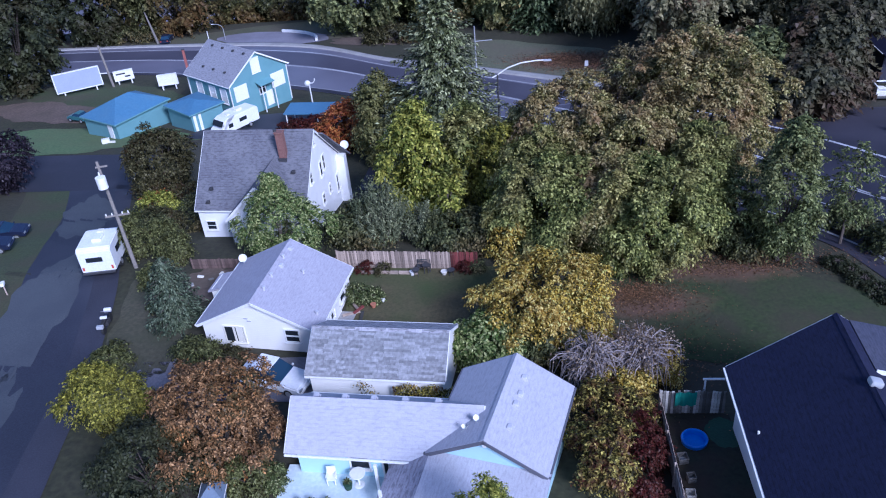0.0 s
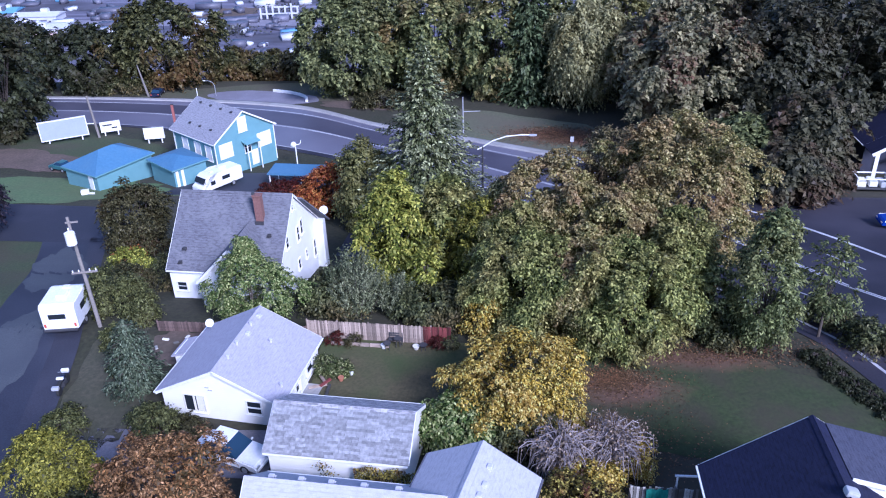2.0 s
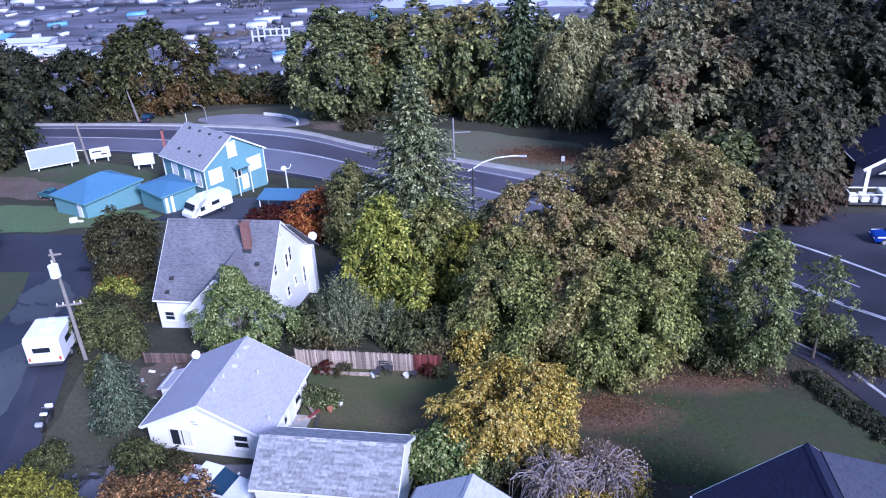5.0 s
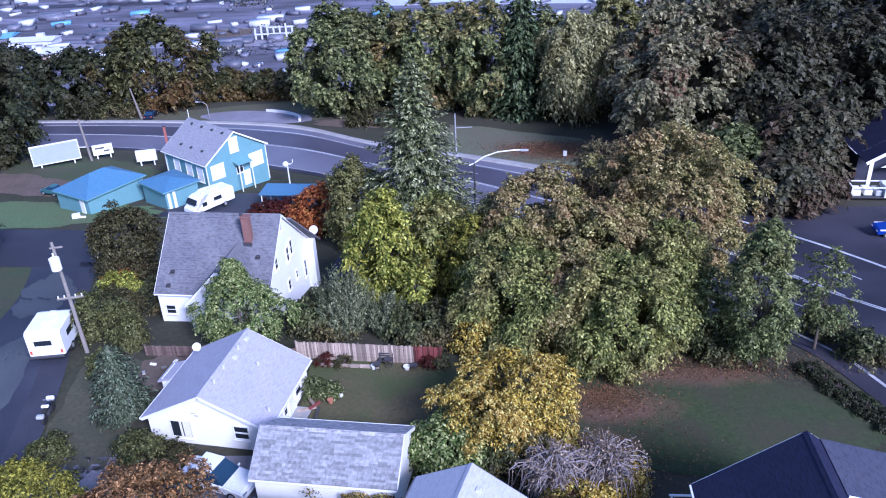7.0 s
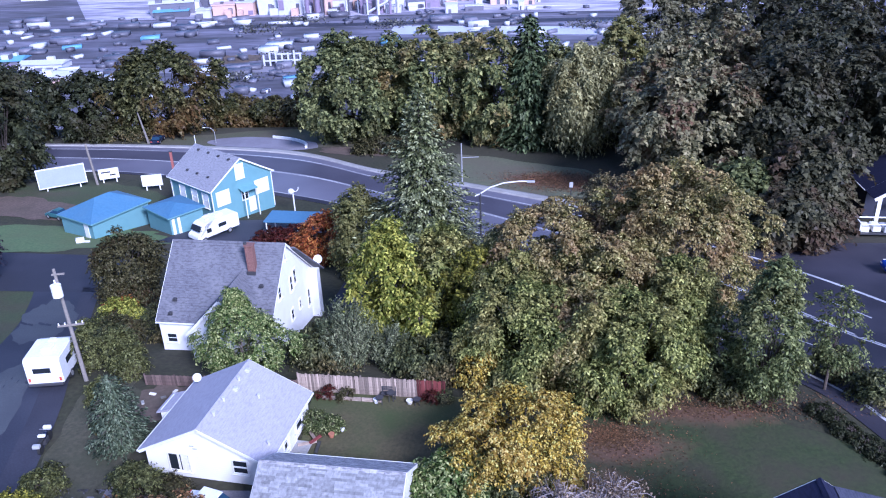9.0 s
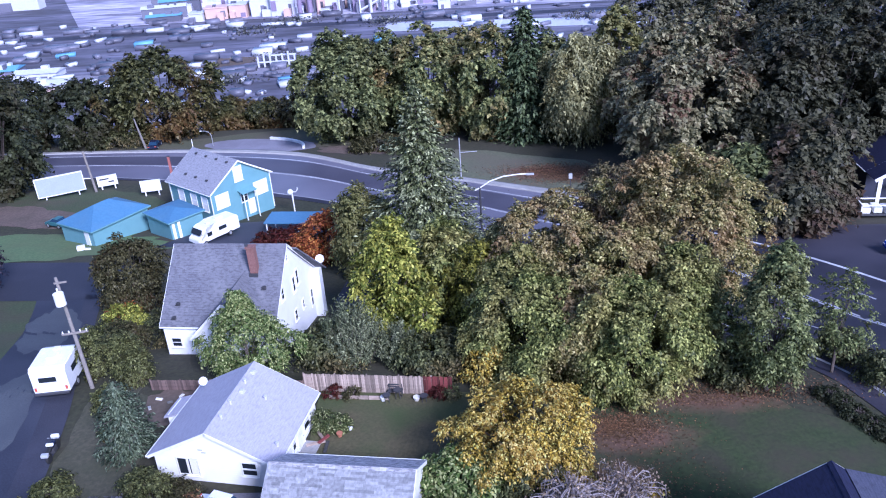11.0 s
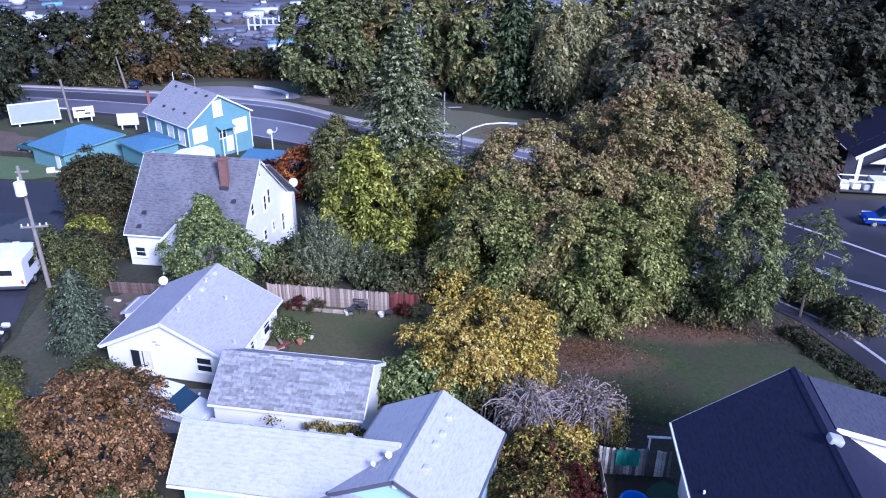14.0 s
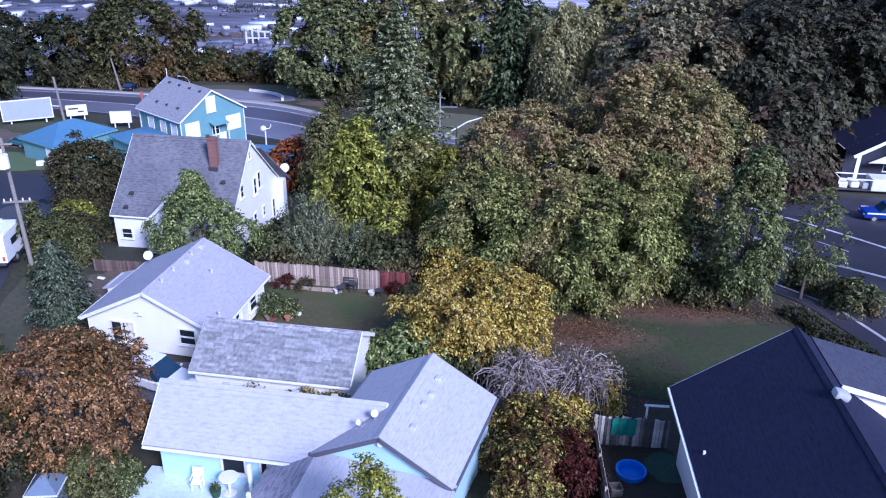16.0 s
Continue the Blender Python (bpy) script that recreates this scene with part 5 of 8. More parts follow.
part("seat", boxed((0, -0.4, 0.78), (0.3, 0.6, 0.14), None, 0.05), RUBBER, t)
part("fairing", boxed((0.02, 0.8, 1.0), (0.55, 0.24, 0.3), None, 0.08), WHITE, t)
part("tail_box", boxed((-0.03, -0.1, 0.98), (0.5, 0.22, 0.16), None, 0.05), WHITE, t)
part("pannier", boxed((-0.1, -0.95, 0.75), (0.5, 0.3, 0.25), None, 0.06), GREY_PAINT, t)
part("handlebar", tube(bmesh.new(), (-0.4, 0.55, 1.05), (0.4, 0.55, 1.05), 0.02), STEEL, t)
t = thing("plastic_crate", -50.6, 91.0, gz(0, 91.0) + 0.05, 25, "broken white plastic crate on the lawn", "crate")
part("body", boxed((0, 0, 0.3), (1.0, 0.7, 0.55), None, 0.05), WHITE, t)
part("lid", boxed((0.7, -0.2, 0.08), (0.9, 0.6, 0.08), Matrix.Rotation(0.2, 3, "Y"), 0.02), CREAM, t)
car(-60.0, 102.2, gz(0, 102.2) + 0.12, 70, CAR_TEAL, "small dark teal car beside the teal garage", 3.4, 1.6, 1.35)
t = thing("wheeled_bin", -38.2, 41.5, gz(0, 41.5) + 0.03, 20, "dark wheeled refuse bin beside the street", "bin")
part("body", boxed((0, 0, 0.5), (0.6, 0.65, 0.95), None, 0.06), TRIM_DARK, t)
part("lid", boxed((0, 0.02, 1.02), (0.66, 0.74, 0.08), None, 0.03), GREY_PAINT, t)
t = thing("letter_box", -37.0, 47.0, gz(0, 47.0) + 0.03, 20, "white letter box on a short post beside the street", "letter box")
part("post", boxed((0, 0, 0.5), (0.09, 0.09, 1.0)), WOOD, t)
part("box", boxed((0, 0, 1.08), (0.3, 0.55, 0.26), None, 0.06), WHITE, t)


# ---- poles, lamps, signs ----
PX, PY = -27.75, 50.6
t = thing("utility_pole", PX, PY, gz(0, PY), 15, "grey wooden utility pole with a transformer and a crossarm", "utility pole")
part("pole", tube(bmesh.new(), (0, 0, -0.5), (-0.25, 0.25, 9.7), 0.17, 0.11, 12), POLE_WOOD, t)
tr = part("transformer", tube(bmesh.new(), (-0.2, -0.38, 7.75), (-0.2, -0.38, 8.7), 0.38, 0.38, 18), WHITE, t, "pale grey drum transformer")
part("bushing", tube(bmesh.new(), (-0.2, -0.35, 8.8), (-0.2, -0.35, 9.1), 0.06), WHITE, tr)
part("crossarm", boxed((0, -0.05, 5.1), (1.9, 0.12, 0.14)), POLE_WOOD, t)
part("crossarm", boxed((0, 0.15, 9.3), (0.9, 0.1, 0.12)), POLE_WOOD, t)
for x in (-0.85, -0.4, 0.4, 0.85):
    part("insulator", tube(bmesh.new(), (x, -0.05, 5.17), (x, -0.05, 5.35), 0.05), WHITE, t)

LX, LY = 1.2, 90.3
t = thing("street_lamp", LX, LY, gz(0, LY), 0, "tall steel street lamp with a long curved arm", "street lamp")
part("pole", tube(bmesh.new(), (0, 0, -0.3), (0, 0, 7.0), 0.16, 0.1, 12), TRIM_DARK, t)
bm = bmesh.new()
pts = [(-0.6, 0, 6.6), (0.0, 0, 6.9), (1.2, 0, 7.7), (2.8, 0, 8.25), (4.6, 0, 8.45), (5.6, 0, 8.45)]
for p, q in zip(pts, pts[1:]):
    tube(bm, p, q, 0.09, 0.08)
part("arm", bm, WHITE, t, "pale curved lamp arm")
part("lamp_head", boxed((5.95, 0, 8.42), (0.95, 0.34, 0.2), None, 0.06), GREY_PAINT, t)

t = thing("steel_pole", -2.9, 117.6, gz(0, 117.6), 0, "pale steel signal pole with a short arm beyond the road", "pole")
part("pole", tube(bmesh.new(), (0, 0, -0.3), (0, 0, 6.9), 0.14, 0.1, 10), STEEL, t)
part("arm", tube(bmesh.new(), (0, 0, 4.6), (2.6, 0, 4.7), 0.06), STEEL, t)
t = thing("road_sign", 13.2, 109.3, gz(0, 109.3), 0, "small pale road sign on a dark post", "road sign")
part("post", tube(bmesh.new(), (0, 0, -0.3), (0, 0, 3.2), 0.06), TRIM_DARK, t)
part("plate", boxed((0, -0.08, 2.75), (0.5, 0.05, 0.8), None, 0.01), GREY_PAINT, t)
t = thing("globe_lamp", -25.9, 104.6, gz(0, 104.6), 0, "white lamp post with a round white globe and a hooked arm", "lamp")
bm = bmesh.new()
tube(bm, (0, 0, -0.3), (0, 0, 3.0), 0.1)
part("post", bm, WHITE, t)
bm = bmesh.new()
bmesh.ops.create_uvsphere(bm, u_segments=16, v_segments=10, radius=0.42, matrix=Matrix.Translation((-0.25, 0, 3.3)))
part("globe", bm, WHITE, t)
bm = bmesh.new()
for k in range(6):
    a0, a1 = radians(200 + 28 * k), radians(228 + 28 * k)
    tube(bm, (0.35 + 0.5 * math.cos(a0), 0, 3.9 + 0.6 * math.sin(a0)), (0.35 + 0.5 * math.cos(a1), 0, 3.9 + 0.6 * math.sin(a1)), 0.06)
part("hook", bm, WHITE, t)
SIGN_GREY = plain("pale_sign_face", (0.36, 0.4, 0.5), 0.4)


def board_sign(x, y, yaw, w, hh, low, label, bars=False, face=SIGN_GREY):
    t = thing("roadside_sign", x, y, gz(x, y), yaw, label, "sign", "roadside signs")
    part("face", boxed((0, 0, low + hh / 2), (w, 0.25, hh), None, 0.02), face, t)
    bm = bmesh.new()
    for s in (-1, 1):
        box(bm, (s * (w / 2 + 0.02), 0, low + hh / 2), (0.14, 0.34, hh + 0.2))
        box(bm, (0, 0, low + hh / 2 + s * (hh / 2 + 0.02)), (w, 0.34, 0.14))
    part("frame", bm, WHITE, t)
    for s in (-1, 1):
        part("post", boxed((s * w * 0.35, 0.05, low / 2 - 0.1), (0.18, 0.18, low + 0.2)), WHITE, t)
    if bars:
        for k, (bx, bw) in enumerate(((-0.15, 0.5), (0.2, 0.3))):
            part("lettering_bar", boxed((bx * w, -0.14, low + hh * (0.7 - 0.35 * k)), (bw * w, 0.02, hh * 0.16)), TRIM_DARK, t)
    return t


board_sign(-66.8, 116.3, 30, 7.0, 3.0, 0.7, "large blank pale billboard in a white frame")
board_sign(-60.9, 120.0, 26, 2.9, 1.5, 0.8, "small white roadside sign with dark lettering", True, WHITE)
board_sign(-51.6, 115.6, 14, 2.9, 1.6, 0.9, "white roadside sign on two posts", False, WHITE)
t = thing("sign_pole", -62.4, 118.6, gz(0, 118.6), 0, "plain wooden pole beside the billboard", "pole")
part("pole", tube(bmesh.new(), (0, 0, -0.3), (-0.5, 0, 7.0), 0.2, 0.17, 10), POLE_WOOD, t)
part("lamp_arm", tube(bmesh.new(), (-0.1, 0, 2.4), (-1.5, -0.3, 2.5), 0.07), WHITE, t)
SIGN_RED = plain("faded_red_paint", (0.36, 0.13, 0.11), 0.6)
t = thing("red_post", -50.5, 121.5, gz(0, 121.5), 0, "tall faded red post beside the highway", "post")
part("pole", boxed((0, 0, 2.2), (0.36, 0.3, 5.2), None, 0.03), SIGN_RED, t)
part("cap", boxed((0, 0, 4.85), (0.44, 0.38, 0.12), None, 0.02), TRIM_DARK, t)
t = thing("leaning_trunk", -66.5, 146.5, gz(0, 146.5), 0, "pale bare tree trunk leaning before the dark trees", "dead tree")
part("trunk", tube(bmesh.new(), (0.4, 0, -0.3), (-0.9, 0.4, 6.2), 0.26, 0.12, 9), BARK_PALE, t)
t = thing("street_lamp", -52.6, 146.5, gz(0, 146.5), 180, "slim street lamp with a curved arm beyond the highway", "street lamp")
part("pole", tube(bmesh.new(), (0, 0, -0.3), (0, 0, 2.2), 0.07), STEEL, t)
bm = bmesh.new()
for p, q in zip([(0, 0, 2.2), (0.3, 0, 2.8), (0.9, 0, 3.1)], [(0.3, 0, 2.8), (0.9, 0, 3.1), (1.7, 0, 3.15)]):
    tube(bm, p, q, 0.05)
part("arm", bm, STEEL, t)
part("lamp_head", boxed((1.9, 0, 3.15), (0.5, 0.2, 0.12), None, 0.05), WHITE, t)


# ---- fences and garden things ----
def board_fence(name, a, b, height, mat, label, pitch=0.15, seed=0, red_from=None, ragged=0.04):
    """A fence of upright boards from a to b (x, y)."""
    rnd = random.Random(seed)
    a, b = Vector(a), Vector(b)
    d = b - a
    yaw = math.degrees(math.atan2(d.y, d.x))
    t = thing(name, a.x, a.y, 0, yaw, label, "fence")
    n = int(d.length / pitch)
    mesh = {}
    for m in (mat, WOOD_RED):
        bm = boxed((0, 0, height / 2), (pitch * 0.9, 0.022, height))
        me = bpy.data.meshes.new("board")
        bm.to_mesh(me)
        bm.free()
        me.materials.append(m)
        mesh[m.name] = me
    for k in range(n):
        p = a + d * ((k + 0.5) / n)
        ob = new("board", mesh[(WOOD_RED if red_from is not None and k / n > red_from else mat).name])
        ob.parent = t
        ob.matrix_basis = pose((k + 0.5) * pitch, rnd.uniform(-0.008, 0.008), gz(p.x, p.y) - 0.02 + rnd.uniform(-ragged, ragged), 0, rnd.uniform(-0.8, 0.8), rnd.uniform(-2, 2))
    step = 2.4
    k = 0
    while k * step <= d.length + 0.01:
        p = a + d * (k * step / d.length)
        part("post", boxed((k * step, 0.07, gz(p.x, p.y) + height / 2 - 0.05), (0.1, 0.1, height + 0.15)), mat, t)
        if (k + 1) * step <= d.length + 0.01:
            q = a + d * ((k + 1) * step / d.length)
            for f in (0.18, 0.82):
                z0, z1 = gz(p.x, p.y) + height * f, gz(q.x, q.y) + height * f
                part("rail", tube(bmesh.new(), (k * step, 0.04, z0), ((k + 1) * step, 0.04, z1), 0.045, None, 4), mat, t)
        k += 1
    return t


board_fence("back_fence", (-10.6, 49.7), (0.6, 49.0), 1.6, WOOD, "weathered brown board fence with a red-stained end", 0.15, 1, 0.8)
board_fence("yard_fence", (11.6, 32.7), (15.4, 32.7), 1.75, WOOD_PALE, "peeling whitewashed board fence closing the yard", 0.16, 2, None, 0.08)
board_fence("yard_fence", (11.5, 22.0), (11.5, 32.6), 1.75, WOOD, "dark weathered board fence along the yard", 0.16, 3, None, 0.05)

board_fence("garden_fence", (-22.7, 50.1), (-10.7, 49.75), 0.95, WOOD_BROWN, "brown board fence behind the bare garden bed, darkened for shade", 0.15, 4, None, 0.03)
for k, (x, y, w) in enumerate(((-21.6, 48.8, 0.5), (-20.6, 48.4, 0.4), (-20.0, 49.2, 0.45), (-21.9, 47.7, 0.55))):
    t = thing("scrap_piece", x, y, gz(x, y) + 0.05, 40 * k, "pale scrap lying on the bare soil", "debris", "scrap on the garden bed")
    part("slab", boxed((0, 0, 0.05), (w, 0.22, 0.1), Matrix.Rotation(0.15, 3, "Y"), 0.02), WOOD_PALE if k % 2 else CREAM, t)

t = thing("storage_tub", -15.3, 36.6, gz(0, 36.6) + 0.04, 20, "white plastic tub with a dark base beside the driveway", "tub")
part("tub", boxed((0, 0, 0.5), (1.1, 0.8, 0.5), None, 0.16), WHITE, t)
part("base", boxed((0, 0, 0.14), (0.9, 0.6, 0.28), None, 0.03), TRIM_DARK, t)
t = thing("stone_slab", -19.6, 39.1, gz(0, 39.1) + 0.02, 4, "pale flat stone slab on the verge", "slab")
part("slab", boxed((0, 0, 0.16), (1.1, 0.7, 0.3), None, 0.04), CONCRETE, t)
tagged(blot("yard_turf", 14.9, 30.9, 1.0, 1.3, 0.05, TURF, 10, 0.1, 31), "dark green artificial turf in the fenced yard", "turf", kind="structure")
t = thing("paddling_pool", 13.1, 30.1, gz(0, 30.1) + 0.04, 0, "round blue plastic paddling pool", "pool")
bm = bmesh.new()
seg = 28
prev = None
for r, z in ((0.54, 0.05), (0.6, 0.3), (0.68, 0.34), (0.73, 0.3), (0.68, 0.0)):
    ring = [bm.verts.new((r * math.cos(2 * math.pi * k / seg), r * math.sin(2 * math.pi * k / seg), z)) for k in range(seg)]
    if prev:
        for k in range(seg):
            bm.faces.new((prev[k], prev[(k + 1) % seg], ring[(k + 1) % seg], ring[k]))
    else:
        bm.faces.new(ring)
    prev = ring
bmesh.ops.recalc_face_normals(bm, faces=bm.faces)
part("basin", bm, POOL_BLUE, t)
t = thing("washing_line_post", 14.15, 33.2, gz(0, 33.2), 0, "white washing line post with a crossbar", "washing line")
part("post", boxed((0, 0, 1.1), (0.09, 0.09, 2.3)), WHITE, t)
part("crossbar", boxed((0.45, 0, 2.25), (1.2, 0.09, 0.09)), WHITE, t)
t = thing("green_tarpaulin", 13.0, 32.55, gz(0, 32.6) + 1.05, 0, "green cloth hung over the fence", "cloth")
bm = bmesh.new()
bmesh.ops.create_grid(bm, x_segments=12, y_segments=10, size=0.5, matrix=Matrix.Rotation(radians(90), 4, "X"))
for vv in bm.verts:
    vv.co.x *= 1.2
    vv.co.z = vv.co.z * 1.0 + 0.25
    vv.co.y += 0.05 * math.sin(vv.co.x * 14) + 0.04 * noise.noise(vv.co * 4) - 0.08
bmesh.ops.solidify(bm, geom=bm.faces[:], thickness=0.02)
part("cloth", bm, GREEN_CLOTH, t)
for x, y, s in ((12.2, 28.6, 0.5), (12.4, 27.2, 0.4), (12.15, 26.0, 0.45)):
    t = thing("crate", x, y, gz(x, y) + 0.04, random.uniform(-15, 15), "pale wooden crate in the yard", "crate", "crates in the yard")
    bm = bmesh.new()
    for k in range(3):
        for sgn in (-1, 1):
            box(bm, (0, sgn * s / 2, 0.08 + k * 0.14), (s, 0.03, 0.1))
            box(bm, (sgn * s / 2, 0, 0.08 + k * 0.14), (0.03, s, 0.1))
    part("slats", bm, WOOD_PALE, t)
    part("base", boxed((0, 0, 0.03), (s, s, 0.04)), WOOD_PALE, t)


def tuft(z, r, hh, seed, blades=26):
    """A low plant: blades that spread from one point and bend over."""
    rs, bm = random.Random(seed), bmesh.new()
    for _ in range(blades):
        a, w, k = rs.uniform(0, 6.28), rs.uniform(0.02, 0.045), rs.uniform(0.4, 1.0)
        d, n = Vector((math.cos(a), math.sin(a), 0)), Vector((-math.sin(a), math.cos(a), 0))
        p = [Vector((0, 0, z)), d * r * 0.5 * k + Vector((0, 0, z + hh * k)), d * r * (0.6 + 0.5 * k) + Vector((0, 0, z + hh * k * 0.7))]
        v0, v1, v2, v3 = (bm.verts.new(q) for q in (p[0], p[1] - n * w, p[1] + n * w, p[2]))
        bm.faces.new((v0, v1, v2))
        bm.faces.new((v1, v3, v2))
    return bm


def plant_pot(x, y, mat, label, r=0.28, hh=0.4):
    t = thing("plant_pot", x, y, gz(x, y) + 0.04, 0, label, "plant pot", "pots by the back fence")
    bm = bmesh.new()
    tube(bm, (0, 0, 0), (0, 0, hh), r * 0.7, r, 16)
    tube(bm, (0, 0, hh), (0, 0, hh + 0.06), r * 1.08, r * 1.08, 16)
    part("pot", bm, mat, t)
    return t


plant_pot(-4.55, 48.4, WHITE, "white plant pot before the fence", 0.2, 0.3)
plant_pot(-2.1, 48.4, CREAM, "wide cream plant pot before the fence", 0.24, 0.24)
plant_pot(-7.0, 44.4, TERRACOTTA, "terracotta pot beside the bungalow", 0.2, 0.25)
plant_pot(-6.4, 45.1, WHITE, "small white pot on the lawn", 0.16, 0.14)
for k, (x, y, w) in enumerate(((-8.5, 43.6, 1.3), (-8.0, 43.9, 1.0), (-7.7, 43.2, 1.2), (-8.3, 44.3, 0.9))):
    t = thing("timber_plank", x, y, gz(x, y) + 0.04 + 0.1 * (k % 2), 20 + 35 * k, "loose weathered timber beside the bungalow", "plank", "loose planks")
    part("board", boxed((0, 0, 0.08), (w, 0.22, 0.1), None, 0.01), (WOOD, WOOD_RED, WOOD_PALE, WOOD)[k], t)
for k in range(3):
    t = thing("timber_edging", -7.9 + 1.5 * k, 48.72 - 0.09 * k, gz(0, 48.6) + 0.03, -3.5, "pale weathered timber edging a bed along the fence", "edging", "bed edging along the fence")
    part("beam", boxed((0, 0, 0.14), (1.46, 0.16, 0.26), None, 0.02), WOOD, t)
for x, y, hh in ((-4.25, 48.25, 0.62), (-1.55, 48.3, 0.5), (-3.5, 48.7, 0.75)):
    t = thing("planter_stand", x, y, gz(x, y) + 0.03, 10, "black iron planter stand on the back lawn", "planter", "planter stands by the fence")
    for a in range(4):
        part("leg", tube(bmesh.new(), (0.22 * math.cos(1.57 * a + 0.78), 0.22 * math.sin(1.57 * a + 0.78), 0), (0.16 * math.cos(1.57 * a + 0.78), 0.16 * math.sin(1.57 * a + 0.78), hh), 0.025), TRIM_DARK, t)
    part("bowl", tube(bmesh.new(), (0, 0, hh - 0.2), (0, 0, hh), 0.18, 0.3, 16), TRIM_DARK, t)
t = thing("garden_bench", -3.7, 49.0, 0.04, 0, "dark wooden garden bench against the fence", "bench")
for k in range(3):
    part("seat_slat", boxed((0, -0.15 + 0.15 * k, 0.45), (1.1, 0.12, 0.04)), TRIM_DARK, t)
for k in range(2):
    part("back_slat", boxed((0, 0.26, 0.62 + 0.18 * k), (1.1, 0.03, 0.12)), TRIM_DARK, t)
for x in (-0.48, 0.48):
    for y in (-0.18, 0.24):
        part("leg", boxed((x, y, 0.22 if y < 0 else 0.44), (0.06, 0.06, 0.44 if y < 0 else 0.88)), TRIM_DARK, t)


def patio_chair(x, y, yaw):
    t = thing("patio_chair", x, y, 1.77, yaw, "white plastic patio chair", "chair", "patio chairs")
    part("seat", boxed((0, 0, 0.42), (0.5, 0.5, 0.05), None, 0.02), WHITE, t)
    part("backrest", boxed((0, 0.25, 0.72), (0.5, 0.05, 0.55), None, 0.02), WHITE, t)
    for sx in (-0.21, 0.21):
        part("armrest", boxed((sx * 1.15, 0.02, 0.63), (0.06, 0.48, 0.04), None, 0.01), WHITE, t)
        for sy in (-0.21, 0.21):
            part("leg", boxed((sx, sy, 0.2), (0.05, 0.05, 0.42)), WHITE, t)


tagged(part("patio", poly_prism(bmesh.new(), [(-9.6, 22.0, 1.15), (-2.2, 21.4, 1.15), (-2.0, 27.8, 1.15), (-9.1, 28.1, 1.15)], (0, 0, 0.62)), PATIO), "pale painted concrete patio before the front house", "patio", kind="structure")
PZ = 1.77
t = thing("patio_table", -4.95, 26.7, PZ, 0, "round white patio table", "table")
part("tabletop", tube(bmesh.new(), (0, 0, 0.86), (0, 0, 0.92), 0.42, None, 28), WHITE, t)
part("pedestal", tube(bmesh.new(), (0, 0, 0.04), (0, 0, 0.88), 0.06), WHITE, t)
part("foot", tube(bmesh.new(), (0, 0, 0), (0, 0, 0.05), 0.3, 0.2, 20), WHITE, t)
patio_chair(-6.45, 26.85, 4)
t = thing("plant_pot", -5.5, 26.45, PZ, 0, "dark green plant in a green pot on the patio", "plant pot")
bm = bmesh.new()
tube(bm, (0, 0, 0), (0, 0, 0.4), 0.18, 0.26, 16)
part("pot", bm, TURF, t)
part("plant", tuft(0.38, 0.3, 0.3, 3), LEAF_DARK, t)
for k, x in enumerate((-7.9, -7.2, -6.4)):
    t = thing("plant_pot", x, 25.2 + 0.05 * k, PZ, 0, "terracotta pot with a low plant along the patio edge", "plant pot", "pots along the patio")
    part("pot", tube(bmesh.new(), (0, 0, 0), (0, 0, 0.3), 0.16, 0.22, 16), TERRACOTTA, t)
    part("plant", tuft(0.28, 0.3, 0.3, 5 + k), LEAF_DARK, t)
# playhouse beside the rust-brown tree
t = thing("playhouse", -12.3, 25.1, gz(0, 25.1), 8, "small grey-blue playhouse with a white hipped roof", "playhouse")
part("wall", boxed((0, 0, 0.6), (1.05, 1.05, 1.3)), GREY_BLUE, t)
part("door", boxed((0.1, -0.54, 0.5), (0.4, 0.03, 0.9)), TRIM_DARK, t)
bm = bmesh.new()
bmesh.ops.create_cone(bm, cap_ends=True, segments=4, radius1=1.0, radius2=0.12, depth=0.6, matrix=Matrix.Translation((0, 0, 1.56)) @ Matrix.Rotation(radians(45), 4, "Z"))
part("roof", bm, GREY_BLUE, t)
part("fascia", boxed((0, 0, 1.25), (1.4, 1.4, 0.08)), WHITE, t)


# ---- trees and shrubs ----
def leaf_mesh(name, pts, nrm, size, rng, mat, slim=0.62, along=None, fine=True):
    """One leaf at each point: a folded quad, or a plain triangle where fine is off."""
    n = len(pts)
    nrm = nrm / (np.linalg.norm(nrm, axis=1, keepdims=True) + 1e-9)
    r = rng.normal(size=(n, 3)) if along is None else along + 0.35 * rng.normal(size=(n, 3))
    t = r - (r * nrm).sum(1, keepdims=True) * nrm
    t /= np.linalg.norm(t, axis=1, keepdims=True) + 1e-9
    b = np.cross(nrm, t)
    s = size * rng.uniform(0.65, 1.35, (n, 1))
    lift = nrm * s * 0.12
    if not fine:
        v = np.stack([pts + t * s * 0.5 - lift, pts - t * s * 0.5 + b * s * slim * 0.55, pts - t * s * 0.5 - b * s * slim * 0.55], 1).reshape(-1, 3)
        return from_arrays(name, v, np.arange(3 * n).reshape(-1, 3), mat)
    v = np.stack([pts - t * s * 0.5, pts + b * s * slim * 0.5 + lift, pts + t * s * 0.5 - lift, pts - b * s * slim * 0.5 + lift], 1).reshape(-1, 3)
    return from_arrays(name, v, np.arange(4 * n).reshape(-1, 4), mat)


UP = np.array((0.0, 0.0, 1.0))


